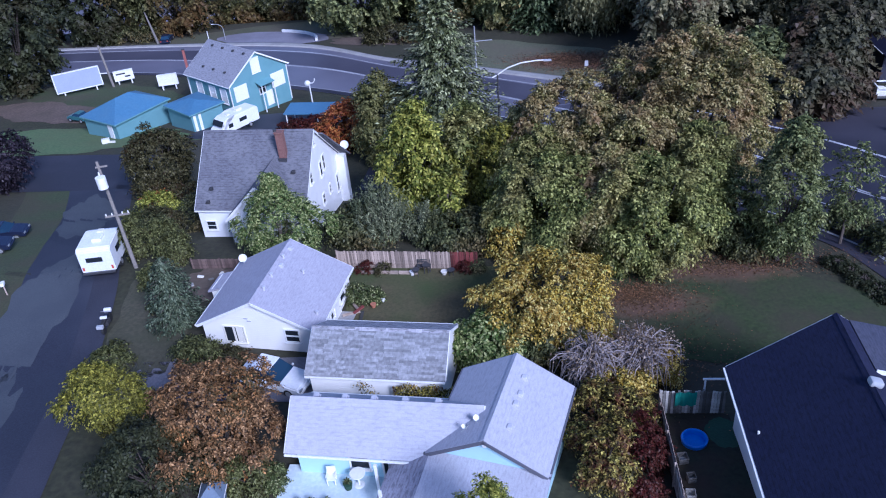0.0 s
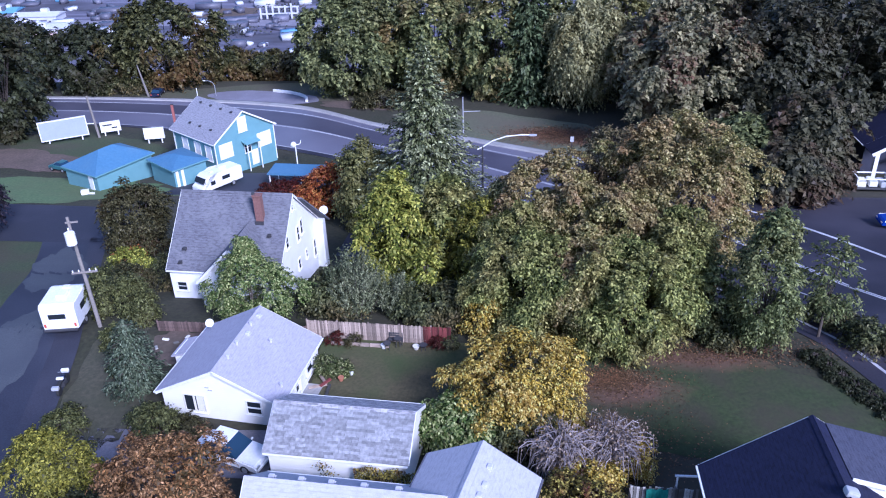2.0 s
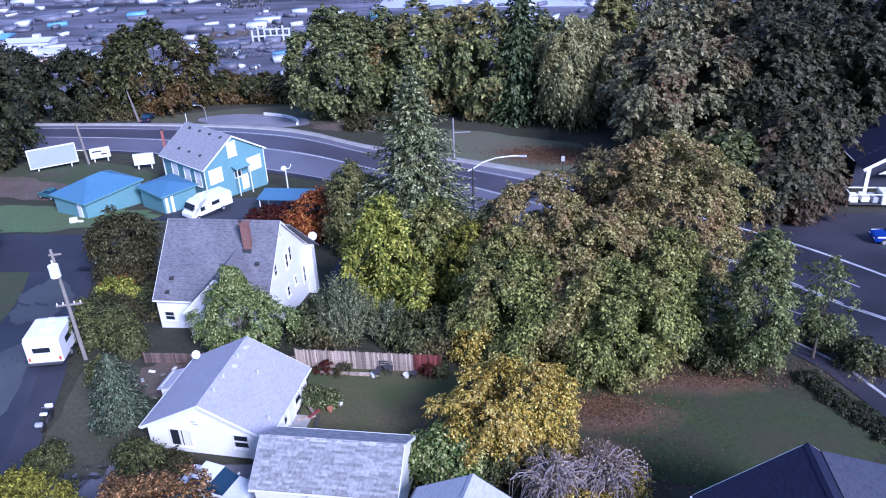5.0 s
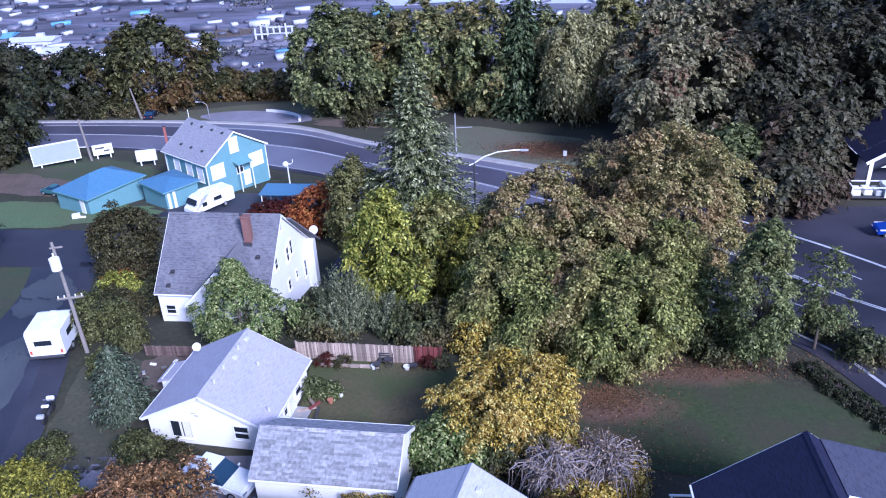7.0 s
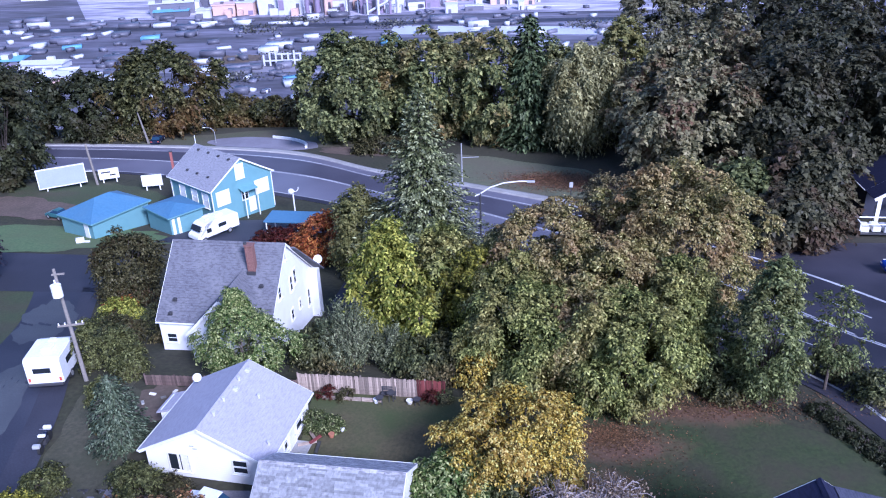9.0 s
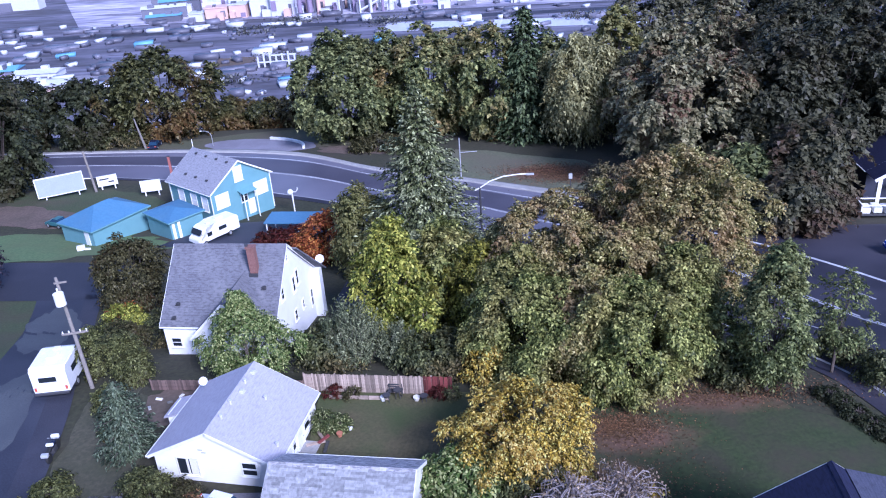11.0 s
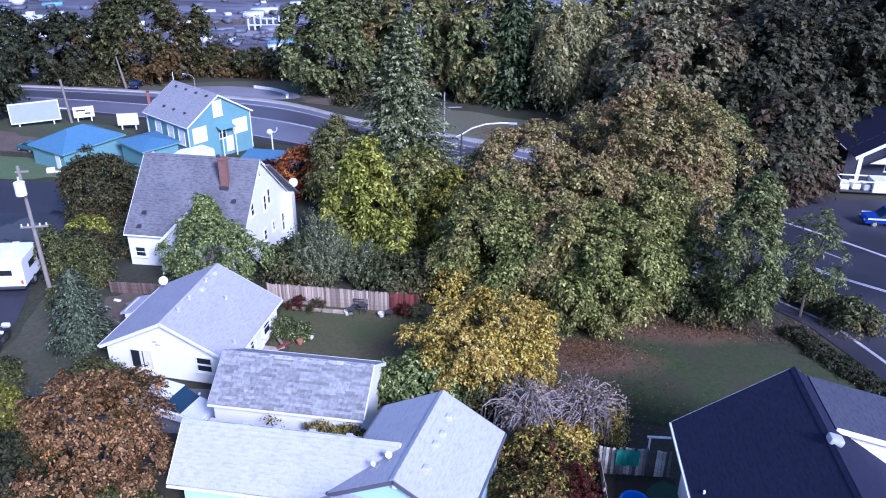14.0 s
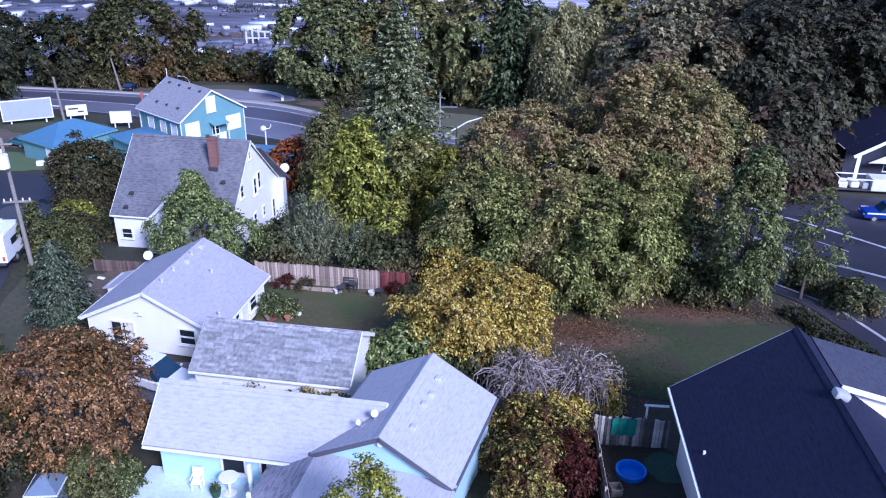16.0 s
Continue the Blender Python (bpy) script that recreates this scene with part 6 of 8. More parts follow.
def lobes_of(rng, rx, ry, z0, z1, k, lobe, taper=0.15, full=1.0):
    """Lobes scattered through an uneven crown: centres and radii."""
    zc, rz = (z0 + z1) / 2, (z1 - z0) / 2
    out = []
    ph = rng.uniform(0, 6.28, 3)
    for i in range(k):
        a = 2.399963 * i + rng.uniform(-0.5, 0.5)
        w = 1 - 2 * (i + 0.5) / k
        q = math.sqrt(max(0.0, 1 - w * w)) ** full
        r = lobe * rng.uniform(0.55, 1.3)
        uneven = 1 + 0.17 * math.sin(2 * a + ph[0] + 2.5 * w) + 0.13 * math.sin(5 * a + ph[1] - 4 * w)
        f = rng.uniform(0.5, 1.04) * uneven
        swell = max(0.1, 1 - taper * max(0.0, w + 0.2))
        up = w * (0.75 + 0.25 * rng.random()) * (1 - 0.16 * (1 + math.sin(3 * a + ph[2])) * max(0.0, w))
        out.append(((rx - r * 0.35) * q * math.cos(a) * f * swell, (ry - r * 0.35) * q * math.sin(a) * f * swell, zc + (rz - r * 0.4) * up, r))
    return out


def crown_points(rng, lobes, n, leaf=0.4, droop=0.55, per=11, rise=0.0, length=3.0):
    """Leaves in pairs along arching sprays that leave the lobes outwards: points, normals and directions."""
    c = np.array(lobes)
    mid = c[:, :3].mean(0)
    w = c[:, 3] ** 1.7
    m = n // per + 1
    which = rng.choice(len(c), m * 2, p=w / w.sum())
    d = rng.normal(size=(m * 2, 3))
    d /= np.linalg.norm(d, axis=1, keepdims=True)
    out = c[which, :3] - mid
    out /= np.linalg.norm(out, axis=1, keepdims=True) + 1e-6
    order = np.argsort((d * out).sum(1) + 0.45 * d[:, 2] + rng.normal(size=m * 2) * 0.5)[::-1][:m]
    which, d, out = which[order], d[order], out[order]
    start = c[which, :3] + d * (c[which, 3] * rng.uniform(0.35, 1.0, m))[:, None] * (1, 1, 0.85)
    head = d * 0.75 + out * 0.45 + rng.normal(size=(m, 3)) * 0.3 + (0, 0, 0.1 + rise)
    head /= np.linalg.norm(head, axis=1, keepdims=True)
    side = np.cross(head, (0, 0, 1.0)) + rng.normal(size=(m, 3)) * 0.15
    side /= np.linalg.norm(side, axis=1, keepdims=True) + 1e-6
    L = leaf * length * rng.uniform(0.55, 1.35, m)
    idx = np.repeat(np.arange(m), per)[:n]
    k = np.tile(np.arange(per), m)[:n]
    s = ((k + 1) / per)[:, None]
    flip = np.where(k % 2, 1.0, -1.0)[:, None]
    Li = L[idx][:, None]
    p = start[idx] + head[idx] * Li * s - UP * (droop * Li * s * s) + side[idx] * flip * leaf * 0.38 + rng.normal(size=(n, 3)) * leaf * 0.13
    tang = head[idx] - UP * (2 * droop * s)
    along = tang * 0.6 + side[idx] * flip * 0.75 - UP * (0.35 * (droop > 0))
    nr = np.array((0, 0, 1.0)) + head[idx] * 0.45 + d[idx] * 0.35 + rng.normal(size=(n, 3)) * 0.55
    return p, nr, along


def limbs(lobes, trunk_top, r0, x0=0.0, y0=0.0, every=1, seg=7):
    bm = bmesh.new()
    a = Vector((0, 0, -0.4))
    b = Vector((x0 * 0.3, y0 * 0.3, trunk_top))
    tube(bm, a, b, r0 * 1.25, r0 * 0.8, seg)
    for cx, cy, cz, r in lobes[::every]:
        m = Vector((cx * 0.45, cy * 0.45, trunk_top + max(0.2, (cz - trunk_top) * 0.5)))
        tube(bm, b - Vector((0, 0, 0.2)), m, r0 * 0.45, r0 * 0.28, 5)
        tube(bm, m, (cx, cy, cz), r0 * 0.28, r0 * 0.1, 5)
    return bm


def broad_tree(name, x, y, top, low, rx, mat, label, leaf=0.4, n=9000, seed=0, k=26, lobe=None, ry=None, trunk=0.25, category="tree", z=None, slim=0.5, group="", hang=0.0, taper=0.15, full=1.0, fine=True):
    """A broad-leaved tree; top and low are the crown's heights above the ground."""
    rng = np.random.default_rng(seed)
    z = gz(x, y) if z is None else z
    t = thing(name, x, y, z, 0, label, category, group)
    ry = ry or rx
    if k >= 40:
        k, lobe = int(k * 1.6), lobe * 0.74
    lb = lobes_of(rng, rx, ry, low, top, k, lobe or 0.36 * min(rx, ry), taper, full)
    part("trunk", limbs(lb, max(0.4, low + 0.12 * (top - low)), trunk, every=max(1, k // 12)), BARK, t)
    n, leaf = int(n * (2.3 if leaf < 0.7 else 2.0)), leaf * 0.74
    if hang < 0:
        p, nr, along = crown_points(rng, lb, n, leaf, 0.1, 13, 2.4, 4.6)
    else:
        p, nr, along = crown_points(rng, lb, n, leaf, hang or 0.55)
    part_mesh("crown", leaf_mesh("crown", p, nr, leaf, rng, mat, slim, along, fine), t)
    return t


def conifer(name, x, y, height, r, mat, label, seed=0, low=0.4, leaf=0.45, tiers=26, per=13, dens=14, droop=0.3, z=None, power=0.85, tips=None, reach=(0.4, 1.25)):
    rng = np.random.default_rng(seed)
    z = gz(x, y) if z is None else z
    t = thing(name, x, y, z, 0, label, "tree")
    part("trunk", tube(bmesh.new(), (0, 0, -0.4), (0, 0, height * 0.97), 0.03 * height * 0.55, 0.02, 8), BARK, t)
    P, N, A, S = [], [], [], []
    bm = bmesh.new()
    for i in range(tiers):
        f = i / (tiers - 1)
        h0 = low + (height - low) * (f**0.92)
        R = r * (1 - f) ** power * rng.uniform(0.85, 1.1) + 0.12
        m = max(4, int(per * (0.35 + 0.65 * (1 - f))))
        for j in range(m):
            a = 2 * math.pi * j / m + rng.uniform(0, 0.5) + i * 1.3
            L = R * rng.uniform(*reach)
            rise = 0.25 * L * f
            q = max(4, int(dens * L / max(r, 1e-3)) + 4)
            s = np.sort(rng.uniform(0.18, 1.0, q))
            spread = 0.22 * L * (1.1 - s)
            side = rng.normal(size=q) * spread
            px = np.cos(a) * s * L - np.sin(a) * side
            py = np.sin(a) * s * L + np.cos(a) * side
            pz = h0 + rise * s - droop * L * s**1.6 + rng.normal(size=q) * 0.07
            P.append(np.stack([px, py, pz], 1))
            N.append(np.stack([np.cos(a) * 0.35 + 0 * s, np.sin(a) * 0.35 + 0 * s, 1 + 0 * s], 1) + rng.normal(size=(q, 3)) * 0.35)
            S.append(s)
            A.append(np.stack([np.cos(a) + 0 * s, np.sin(a) + 0 * s, -0.5 + 0 * s], 1))
            if j % 2 == 0:
                tube(bm, (0, 0, h0), (math.cos(a) * L * 0.85, math.sin(a) * L * 0.85, h0 + rise * 0.85 - droop * L * 0.8), 0.035, 0.012, 4)
    tagged(part("branch_work", bm, BARK, t), kind="stuff")
    P, N, A, S = np.vstack(P), np.vstack(N), np.vstack(A), np.concatenate(S)
    tip = (S > 0.72) if tips else (S > 2)
    part_mesh("crown", leaf_mesh("crown", P[~tip], N[~tip], leaf, rng, mat, 0.45, A[~tip]), t)
    if tips:
        part_mesh("lit_tips", leaf_mesh("lit_tips", P[tip] + (0, 0, 0.08), N[tip], leaf * 0.9, rng, tips, 0.4, A[tip] + (0, 0, 0.9)), t, "branch tips coloured paler as if sunlit")
    return t


def shoot_shrub(name, x, y, r, height, mat, label, seed, shoots):
    """A shrub of long upright shoots that fan out from the base, with narrow leaves along each."""
    rng = np.random.default_rng(seed)
    t = thing(name, x, y, gz(x, y), 0, label, "shrub")
    a, f = rng.uniform(0, 6.283, shoots), np.sqrt(rng.uniform(0, 1, shoots))
    bx, by = 0.45 * r * f * np.cos(a), 0.45 * r * f * np.sin(a)
    tx, ty = r * f * np.cos(a) + rng.normal(size=shoots) * 0.2, 0.85 * r * f * np.sin(a) + rng.normal(size=shoots) * 0.2
    h = height * (1 - 0.42 * f**2) * rng.uniform(0.62, 1.05, shoots)
    bm = bmesh.new()
    for k in range(0, shoots, 3):
        mid = (0.6 * bx[k] + 0.4 * tx[k], 0.6 * by[k] + 0.4 * ty[k], h[k] * 0.55)
        tube(bm, (bx[k], by[k], 0), mid, 0.03, 0.02, 4)
        tube(bm, mid, (tx[k], ty[k], h[k]), 0.02, 0.008, 4)
    tagged(part("stem_work", bm, BARK, t), kind="stuff")
    per = 54
    s = np.tile(np.linspace(0.18, 1.0, per), shoots)
    i = np.repeat(np.arange(shoots), per)
    w = s**1.7
    spread = 0.17 * (1.08 - s)[:, None] + 0.05
    p = np.stack([bx[i] + (tx - bx)[i] * w, by[i] + (ty - by)[i] * w, h[i] * s], 1) + rng.normal(size=(len(s), 3)) * spread
    out = np.stack([np.cos(a[i]), np.sin(a[i]), 0 * s], 1)
    along = out * 0.5 + UP * 0.9 + rng.normal(size=(len(s), 3)) * 0.35
    nr = UP * 0.6 + out * 0.5 - np.array((0, 0.5, 0)) + rng.normal(size=(len(s), 3)) * 0.5
    part_mesh("crown", leaf_mesh("crown", p, nr, 0.26, rng, mat, 0.3, along), t)
    return t


# the big maples between lawn and highway
broad_tree("maple_tree", 7.0, 52.2, 8.4, 0.0, 4.5, LEAF_MAPLE_G, "broad maple with dense green and tan autumn leaves", 0.34, 20077, 11, 84, 0.99, 3.8, 0.3, group="maples by the highway", full=0.55)
broad_tree("maple_tree", 13.2, 49.2, 9.2, -0.4, 4.1, LEAF_MAPLE_G, "dense green maple with drooping leaves", 0.34, 20077, 12, 79, 0.95, 3.4, 0.3, group="maples by the highway", full=0.55)
broad_tree("maple_tree", 17.4, 53.4, 10.4, 0.0, 2.9, LEAF_MAPLE_G, "green maple leaning over the lawn", 0.34, 14601, 13, 64, 0.86, 3.2, 0.26, group="maples by the highway", full=0.55)
broad_tree("maple_tree", 22.6, 49.2, 11.8, 0.9, 2.3, LEAF_MAPLE_D, "open green maple with thin foliage and bare stems", 0.34, 8200, 14, 50, 0.65, 2.2, 0.16, group="maples by the highway")
broad_tree("maple_tree", 27.9, 51.6, 8.6, 2.6, 1.6, LEAF_MAPLE_D, "small thin maple on the highway bank", 0.34, 1080, 19, 28, 0.60, 2.2, 0.1, group="maples by the highway")
broad_tree("maple_tree", 10.6, 51.4, 8.2, -0.1, 3.6, LEAF_MAPLE, "maple with tan-edged drooping leaves", 0.34, 15513, 31, 60, 0.82, 3.0, 0.26, group="maples by the highway", full=0.5)
broad_tree("maple_tree", 12.4, 56.0, 12.0, 0.2, 4.6, LEAF_MAPLE, "maple with olive and tan leaves", 0.34, 16426, 32, 67, 0.86, 3.4, 0.28, group="maples by the highway", full=0.5)
broad_tree("maple_tree", 5.2, 56.6, 9.6, 0.2, 3.6, LEAF_MAPLE_G, "maple with olive leaves among the others", 0.34, 10951, 33, 52, 0.82, 3.2, 0.24, group="maples by the highway", full=0.5)
broad_tree("maple_tree", 8.0, 60.5, 13.6, 1.0, 5.6, LEAF_MAPLE, "maple with tan and olive leaves", 0.34, 23727, 16, 84, 1.12, 4.8, 0.34, group="maples by the highway", full=0.55)
broad_tree("maple_tree", 18.2, 60.5, 17.6, 1.0, 6.8, LEAF_MAPLE, "tall maple with green leaves turning brown", 0.34, 32853, 20, 108, 1.20, 5.2, 0.36, group="maples by the highway", full=0.55)
broad_tree("maple_tree", 14.6, 66, 15.4, 2.0, 4.8, LEAF_MAPLE_B, "maple with a browning reddish crown", 0.34, 18252, 15, 76, 1.12, 5.0, 0.34, group="maples by the highway", full=0.55)
broad_tree("maple_tree", 2.2, 60.5, 9.6, 0.5, 3.3, LEAF_OLIVEGREEN, "slender olive-green maple beside the spruce", 0.34, 11863, 18, 48, 0.82, 3.2, 0.22, group="maples by the highway")
broad_tree("maple_tree", 19.7, 51.6, 6.6, 0.2, 1.7, LEAF_MAPLE_D, "thin young maple between the larger ones", 0.34, 2600, 38, 36, 0.6, 1.6, 0.1, group="maples by the highway")
broad_tree("shrub", 20.6, 50.2, 2.6, 0.0, 1.9, LEAF_DARK, "dark green shrub under the maples", 0.32, 2200, 39, 16, 0.7, 1.3, 0.08, "shrub")
broad_tree("maple_sapling", 2.7, 50.9, 3.2, 0.2, 1.3, LEAF_YELLOW, "small orange-leaved maple at the fence end", 0.3, 1500, 17, 20, 0.5)
conifer("spruce", -4.1, 77.5, 21.4, 8.4, LEAF_SPRUCE, "tall grey-green spruce with spreading branches", 21, 1.5, 0.44, 36, 21, 84, 0.14, None, 0.82, LEAF_TIPS, (0.62, 1.12))
broad_tree("tulip_tree", -5.4, 61.6, 11.9, 0.9, 2.9, LEAF_BRIGHT, "bright yellow-green tree behind the fence", 0.5, 7500, 22, 56, 0.8, 2.7, 0.22, taper=0.5, full=0.7)
broad_tree("maple_tree", -0.9, 63.5, 11.4, 0.3, 2.9, LEAF_MAPLE_G, "slender green maple behind the yellow-green tree", 0.46, 6500, 37, 40, 0.8, 2.8, 0.2, group="maples by the highway", full=0.6)
broad_tree("maple_sapling", -2.3, 56.4, 5.2, 0.6, 1.2, LEAF_BRIGHT, "slender yellow-green sapling beside the maples", 0.42, 900, 23, 22, 0.6)
shoot_shrub("buddleia", -7.7, 54.4, 2.7, 6.3, LEAF_GREY, "grey-green shrub with upright shoots behind the fence", 24, 230)
shoot_shrub("buddleia", -4.2, 54.6, 2.0, 3.9, LEAF_GREY, "grey-green shrub with upright shoots behind the fence", 124, 150)
broad_tree("shrub", -1.2, 53.6, 2.9, 0.1, 3.0, LEAF_DARK, "dark green shrub behind the fence", 0.4, 4500, 25, 18, 1.1, 2.2, 0.1, "shrub")
broad_tree("apple_tree", -15.7, 52.7, 8.0, 0.0, 3.8, LEAF_APPLE, "green apple tree before the cottage", 0.27, 13000, 26, 76, 0.7, 2.9, 0.1, taper=1.0, full=0.6)
broad_tree("shrub", -9.8, 54.6, 3.4, 0.1, 2.2, LEAF_DARK, "dark green shrub beside the cottage wall", 0.38, 4000, 27, 18, 1.0, 2.0, 0.1, "shrub")
broad_tree("crab_apple_tree", 5.5, 41.0, 6.2, 0.1, 4.6, LEAF_YELLOW, "golden-yellow autumn tree beside the lawn", 0.26, 21000, 28, 120, 0.75, 3.7, 0.2, full=0.5)
broad_tree("laurel_shrub", 1.6, 38.6, 3.4, 0.1, 2.7, LEAF_APPLE, "green shrub beside the garage", 0.34, 4500, 29, 18, 0.95, 1.9, 0.1, "shrub")
broad_tree("laurel_shrub", 5.4, 38.6, 3.2, 0.1, 2.5, LEAF_DARK, "dark green shrub below the golden tree", 0.34, 4000, 30, 18, 0.9, 1.9, 0.1, "shrub")


def twiggy(x, y, r, hh, label, seed, n=190, leaf_n=1800):
    """A bush of arching bare grey twigs."""
    rng = np.random.default_rng(seed)
    t = thing("bare_shrub", x, y, gz(x, y), 0, label, "shrub")
    bm = bmesh.new()
    tips = []
    for i in range(n):
        a, tilt = rng.uniform(0, 6.28), rng.uniform(0.1, 1.0)
        L = rng.uniform(0.5, 1.0)
        p = Vector((0.25 * math.cos(a), 0.25 * math.sin(a), 0.0))
        q = Vector((r * 0.5 * tilt * math.cos(a), r * 0.5 * tilt * math.sin(a), hh * L * 0.75))
        s = Vector((r * tilt * L * math.cos(a), r * tilt * L * math.sin(a), hh * L * (1.0 - 0.25 * tilt)))
        e = s + Vector((0.45 * math.cos(a), 0.45 * math.sin(a), -0.3)) + Vector(rng.normal(size=3)) * 0.16
        g = e + Vector((0.2 * math.cos(a), 0.2 * math.sin(a), -0.7 - 1.1 * tilt)) + Vector(rng.normal(size=3)) * 0.2
        w = rng.uniform(0.8, 1.7)
        for u0, u1, r0, r1 in ((p, q, 0.024, 0.02), (q, s, 0.02 * w, 0.02 * w), (s, e, 0.02 * w, 0.018 * w), (e, g, 0.018 * w, 0.008)):
            tube(bm, u0, u1, r0, r1, 3)
        for _ in range(2):
            o = s + Vector(rng.normal(size=3)) * 0.35
            tube(bm, q.lerp(s, 0.6), o, 0.014, 0.008, 3)
            tips.append(o)
        tips += [s, e]
    tagged(part("twig_work", bm, STEM_GREY, t, "silver-grey arching twigs"), kind="stuff")
    c = np.array([tuple(v) for v in tips])
    p = c[rng.integers(0, len(c), leaf_n)] + rng.normal(size=(leaf_n, 3)) * 0.18
    part_mesh("crown", leaf_mesh("crown", p, rng.normal(size=(leaf_n, 3)) + (0, 0, 0.4), 0.16, rng, LEAF_DRY), t)


broad_tree("shrub", 7.6, 37.8, 1.5, 0.0, 1.7, LEAF_REDBROWN, "low red-leaved shrub among the bare twigs", 0.24, 1500, 44, 14, 0.55, 1.1, 0.06, "shrub")
broad_tree("shrub", 12.2, 36.4, 1.9, 0.0, 1.5, LEAF_YELLOW, "yellow-green shrub below the bare twigs", 0.26, 1600, 45, 14, 0.55, 1.2, 0.06, "shrub")
twiggy(8.0, 35.4, 2.1, 3.9, "bare silver-grey shrub with arching twigs", 41)
twiggy(11.0, 36.4, 2.1, 3.7, "bare grey-purple shrub with a few yellow leaves", 42, 170, 2600)
broad_tree("shrub", 9.4, 34.0, 1.9, 0.1, 2.0, LEAF_YELLOW, "yellow-green shrub below the bare twigs", 0.28, 2500, 43, 14, 0.7, 1.4, 0.08, "shrub")
broad_tree("hedge", 8.3, 31.0, 2.7, 0.1, 2.1, LEAF_HEDGE, "mixed olive and yellow hedge beside the house wall", 0.24, 5500, 44, 18, 0.8, 2.4, 0.08, "hedge")
broad_tree("hedge", 8.1, 27.6, 2.9, 0.1, 1.5, LEAF_HEDGE, "mixed olive and yellow hedge beside the house wall", 0.24, 5000, 45, 16, 0.8, 2.4, 0.08, "hedge")
broad_tree("vine", 10.1, 29.0, 2.3, 0.0, 1.4, LEAF_VINE, "dark red creeper over the yard fence", 0.22, 4200, 46, 30, 0.55, 4.2, 0.06, "vine")
broad_tree("smoke_tree", -12.9, 28.6, 7.0, 0.4, 3.8, LEAF_RUST, "rust-brown autumn tree before the front house", 0.23, 16000, 47, 110, 0.68, 3.5, 0.2)
broad_tree("smoke_tree", -15.8, 25.8, 5.2, 0.3, 2.7, LEAF_DEEP, "dark olive tree beside the patio", 0.26, 6500, 48, 40, 0.6, 2.6, 0.16, full=0.7)
broad_tree("bush", -10.9, 26.6, 2.3, 0.0, 1.3, LEAF_VERGE, "olive shrub below the rust-brown tree", 0.22, 3600, 147, 26, 0.5, 1.2, 0.06, "shrub")
broad_tree("bush", -9.35, 26.5, 1.7, 0.0, 0.55, LEAF_FLOWER, "pale flowering shrub at the house corner", 0.17, 1100, 148, 14, 0.3, None, 0.04, "shrub")
broad_tree("bush", -21.4, 32.2, 4.3, 0.1, 2.4, LEAF_OLIVEGREEN, "rounded olive-yellow bush beside the street", 0.24, 7000, 49, 20, 0.9, 2.2, 0.1, "shrub")
broad_tree("bush", -33.9, 71.2, 7.7, 0.1, 3.4, LEAF_OLIVE, "large rounded dark olive bush with russet edges", 0.34, 12000, 50, 60, 0.9, 3.7, 0.2, "shrub", full=0.7)
broad_tree("bush", -31.6, 64.6, 2.6, 0.1, 1.9, LEAF_BRIGHT, "small yellow bush beside the street", 0.3, 2200, 51, 14, 0.7, 1.4, 0.08, "shrub")
conifer("blue_spruce", -21.2, 43.0, 5.6, 2.0, LEAF_BLUE, "small blue-grey spruce beside the bungalow", 52, 0.1, 0.22, 40, 20, 30, 0.1, None, 0.48)
for bx, by, br, bh, bm_, place in (
    (-28.3, 52.6, 0.95, 4.6, LEAF_VERGE, "street"), (-26.6, 53.9, 1.3, 3.4, LEAF_VERGE, "street"), (-28.4, 57.0, 1.6, 2.4, LEAF_DARK, "street"), (-24.8, 52.2, 1.7, 2.4, LEAF_VERGE, "street"),
    (-28.6, 58.6, 2.2, 2.6, LEAF_OLIVE, "street"), (-31.4, 61.0, 2.0, 1.8, LEAF_VERGE, "street"), (-26.2, 61.5, 2.6, 3.0, LEAF_DARK, "street"), (-33.2, 66.6, 1.5, 1.6, LEAF_RED, "street"),
    (-25.2, 48.4, 1.0, 1.3, LEAF_VERGE, "street"), (-24.6, 38.6, 1.3, 0.7, LEAF_VERGE, "street"), (-22.9, 44.8, 1.0, 0.9, LEAF_DARK, "street"),
    (-17.6, 37.9, 1.7, 2.1, LEAF_VERGE, "bungalow"), (-15.6, 37.6, 1.3, 1.5, LEAF_OLIVE, "bungalow"), (-18.9, 39.2, 1.0, 1.3, LEAF_DARK, "bungalow"),
):
    broad_tree("bush", bx, by, bh, 0.0, br, bm_, "low mixed bush beside the street" if place == "street" else "low bush before the bungalow", 0.26, 2300, int(60 + abs(bx * 7 + by)), 18, 0.38 * br, None, 0.06, "shrub", group="bushes by the street")
broad_tree("bush", -16.4, 84.5, 6.2, 0.2, 3.4, LEAF_RED, "red-orange autumn shrub beside the carport", 0.42, 5500, 70, 22, 1.2, 2.6, 0.12, "shrub")
broad_tree("alder_tree", -11.2, 79.6, 10.2, 0.5, 3.8, LEAF_ALDER, "yellow-green tree beside the spruce", 0.46, 7000, 71, 36, 1.15, 3.4, 0.2)
broad_tree("hedge", -22.6, 87.5, 3.0, 0.1, 4.6, LEAF_VINE, "dark red hedge behind the cottage", 0.36, 5000, 72, 24, 1.0, 1.6, 0.1, "hedge")
broad_tree("bush", -8.3, 45.2, 1.6, 0.0, 0.8, LEAF_FLOWER, "pale flowering shrub against the bungalow", 0.16, 1200, 73, 10, 0.4, None, 0.04, "shrub")
broad_tree("bush", -7.1, 45.4, 0.8, 0.0, 0.5, LEAF_FLOWER, "small flowering shrub against the bungalow", 0.2, 900, 74, 10, 0.35, None, 0.04, "shrub")
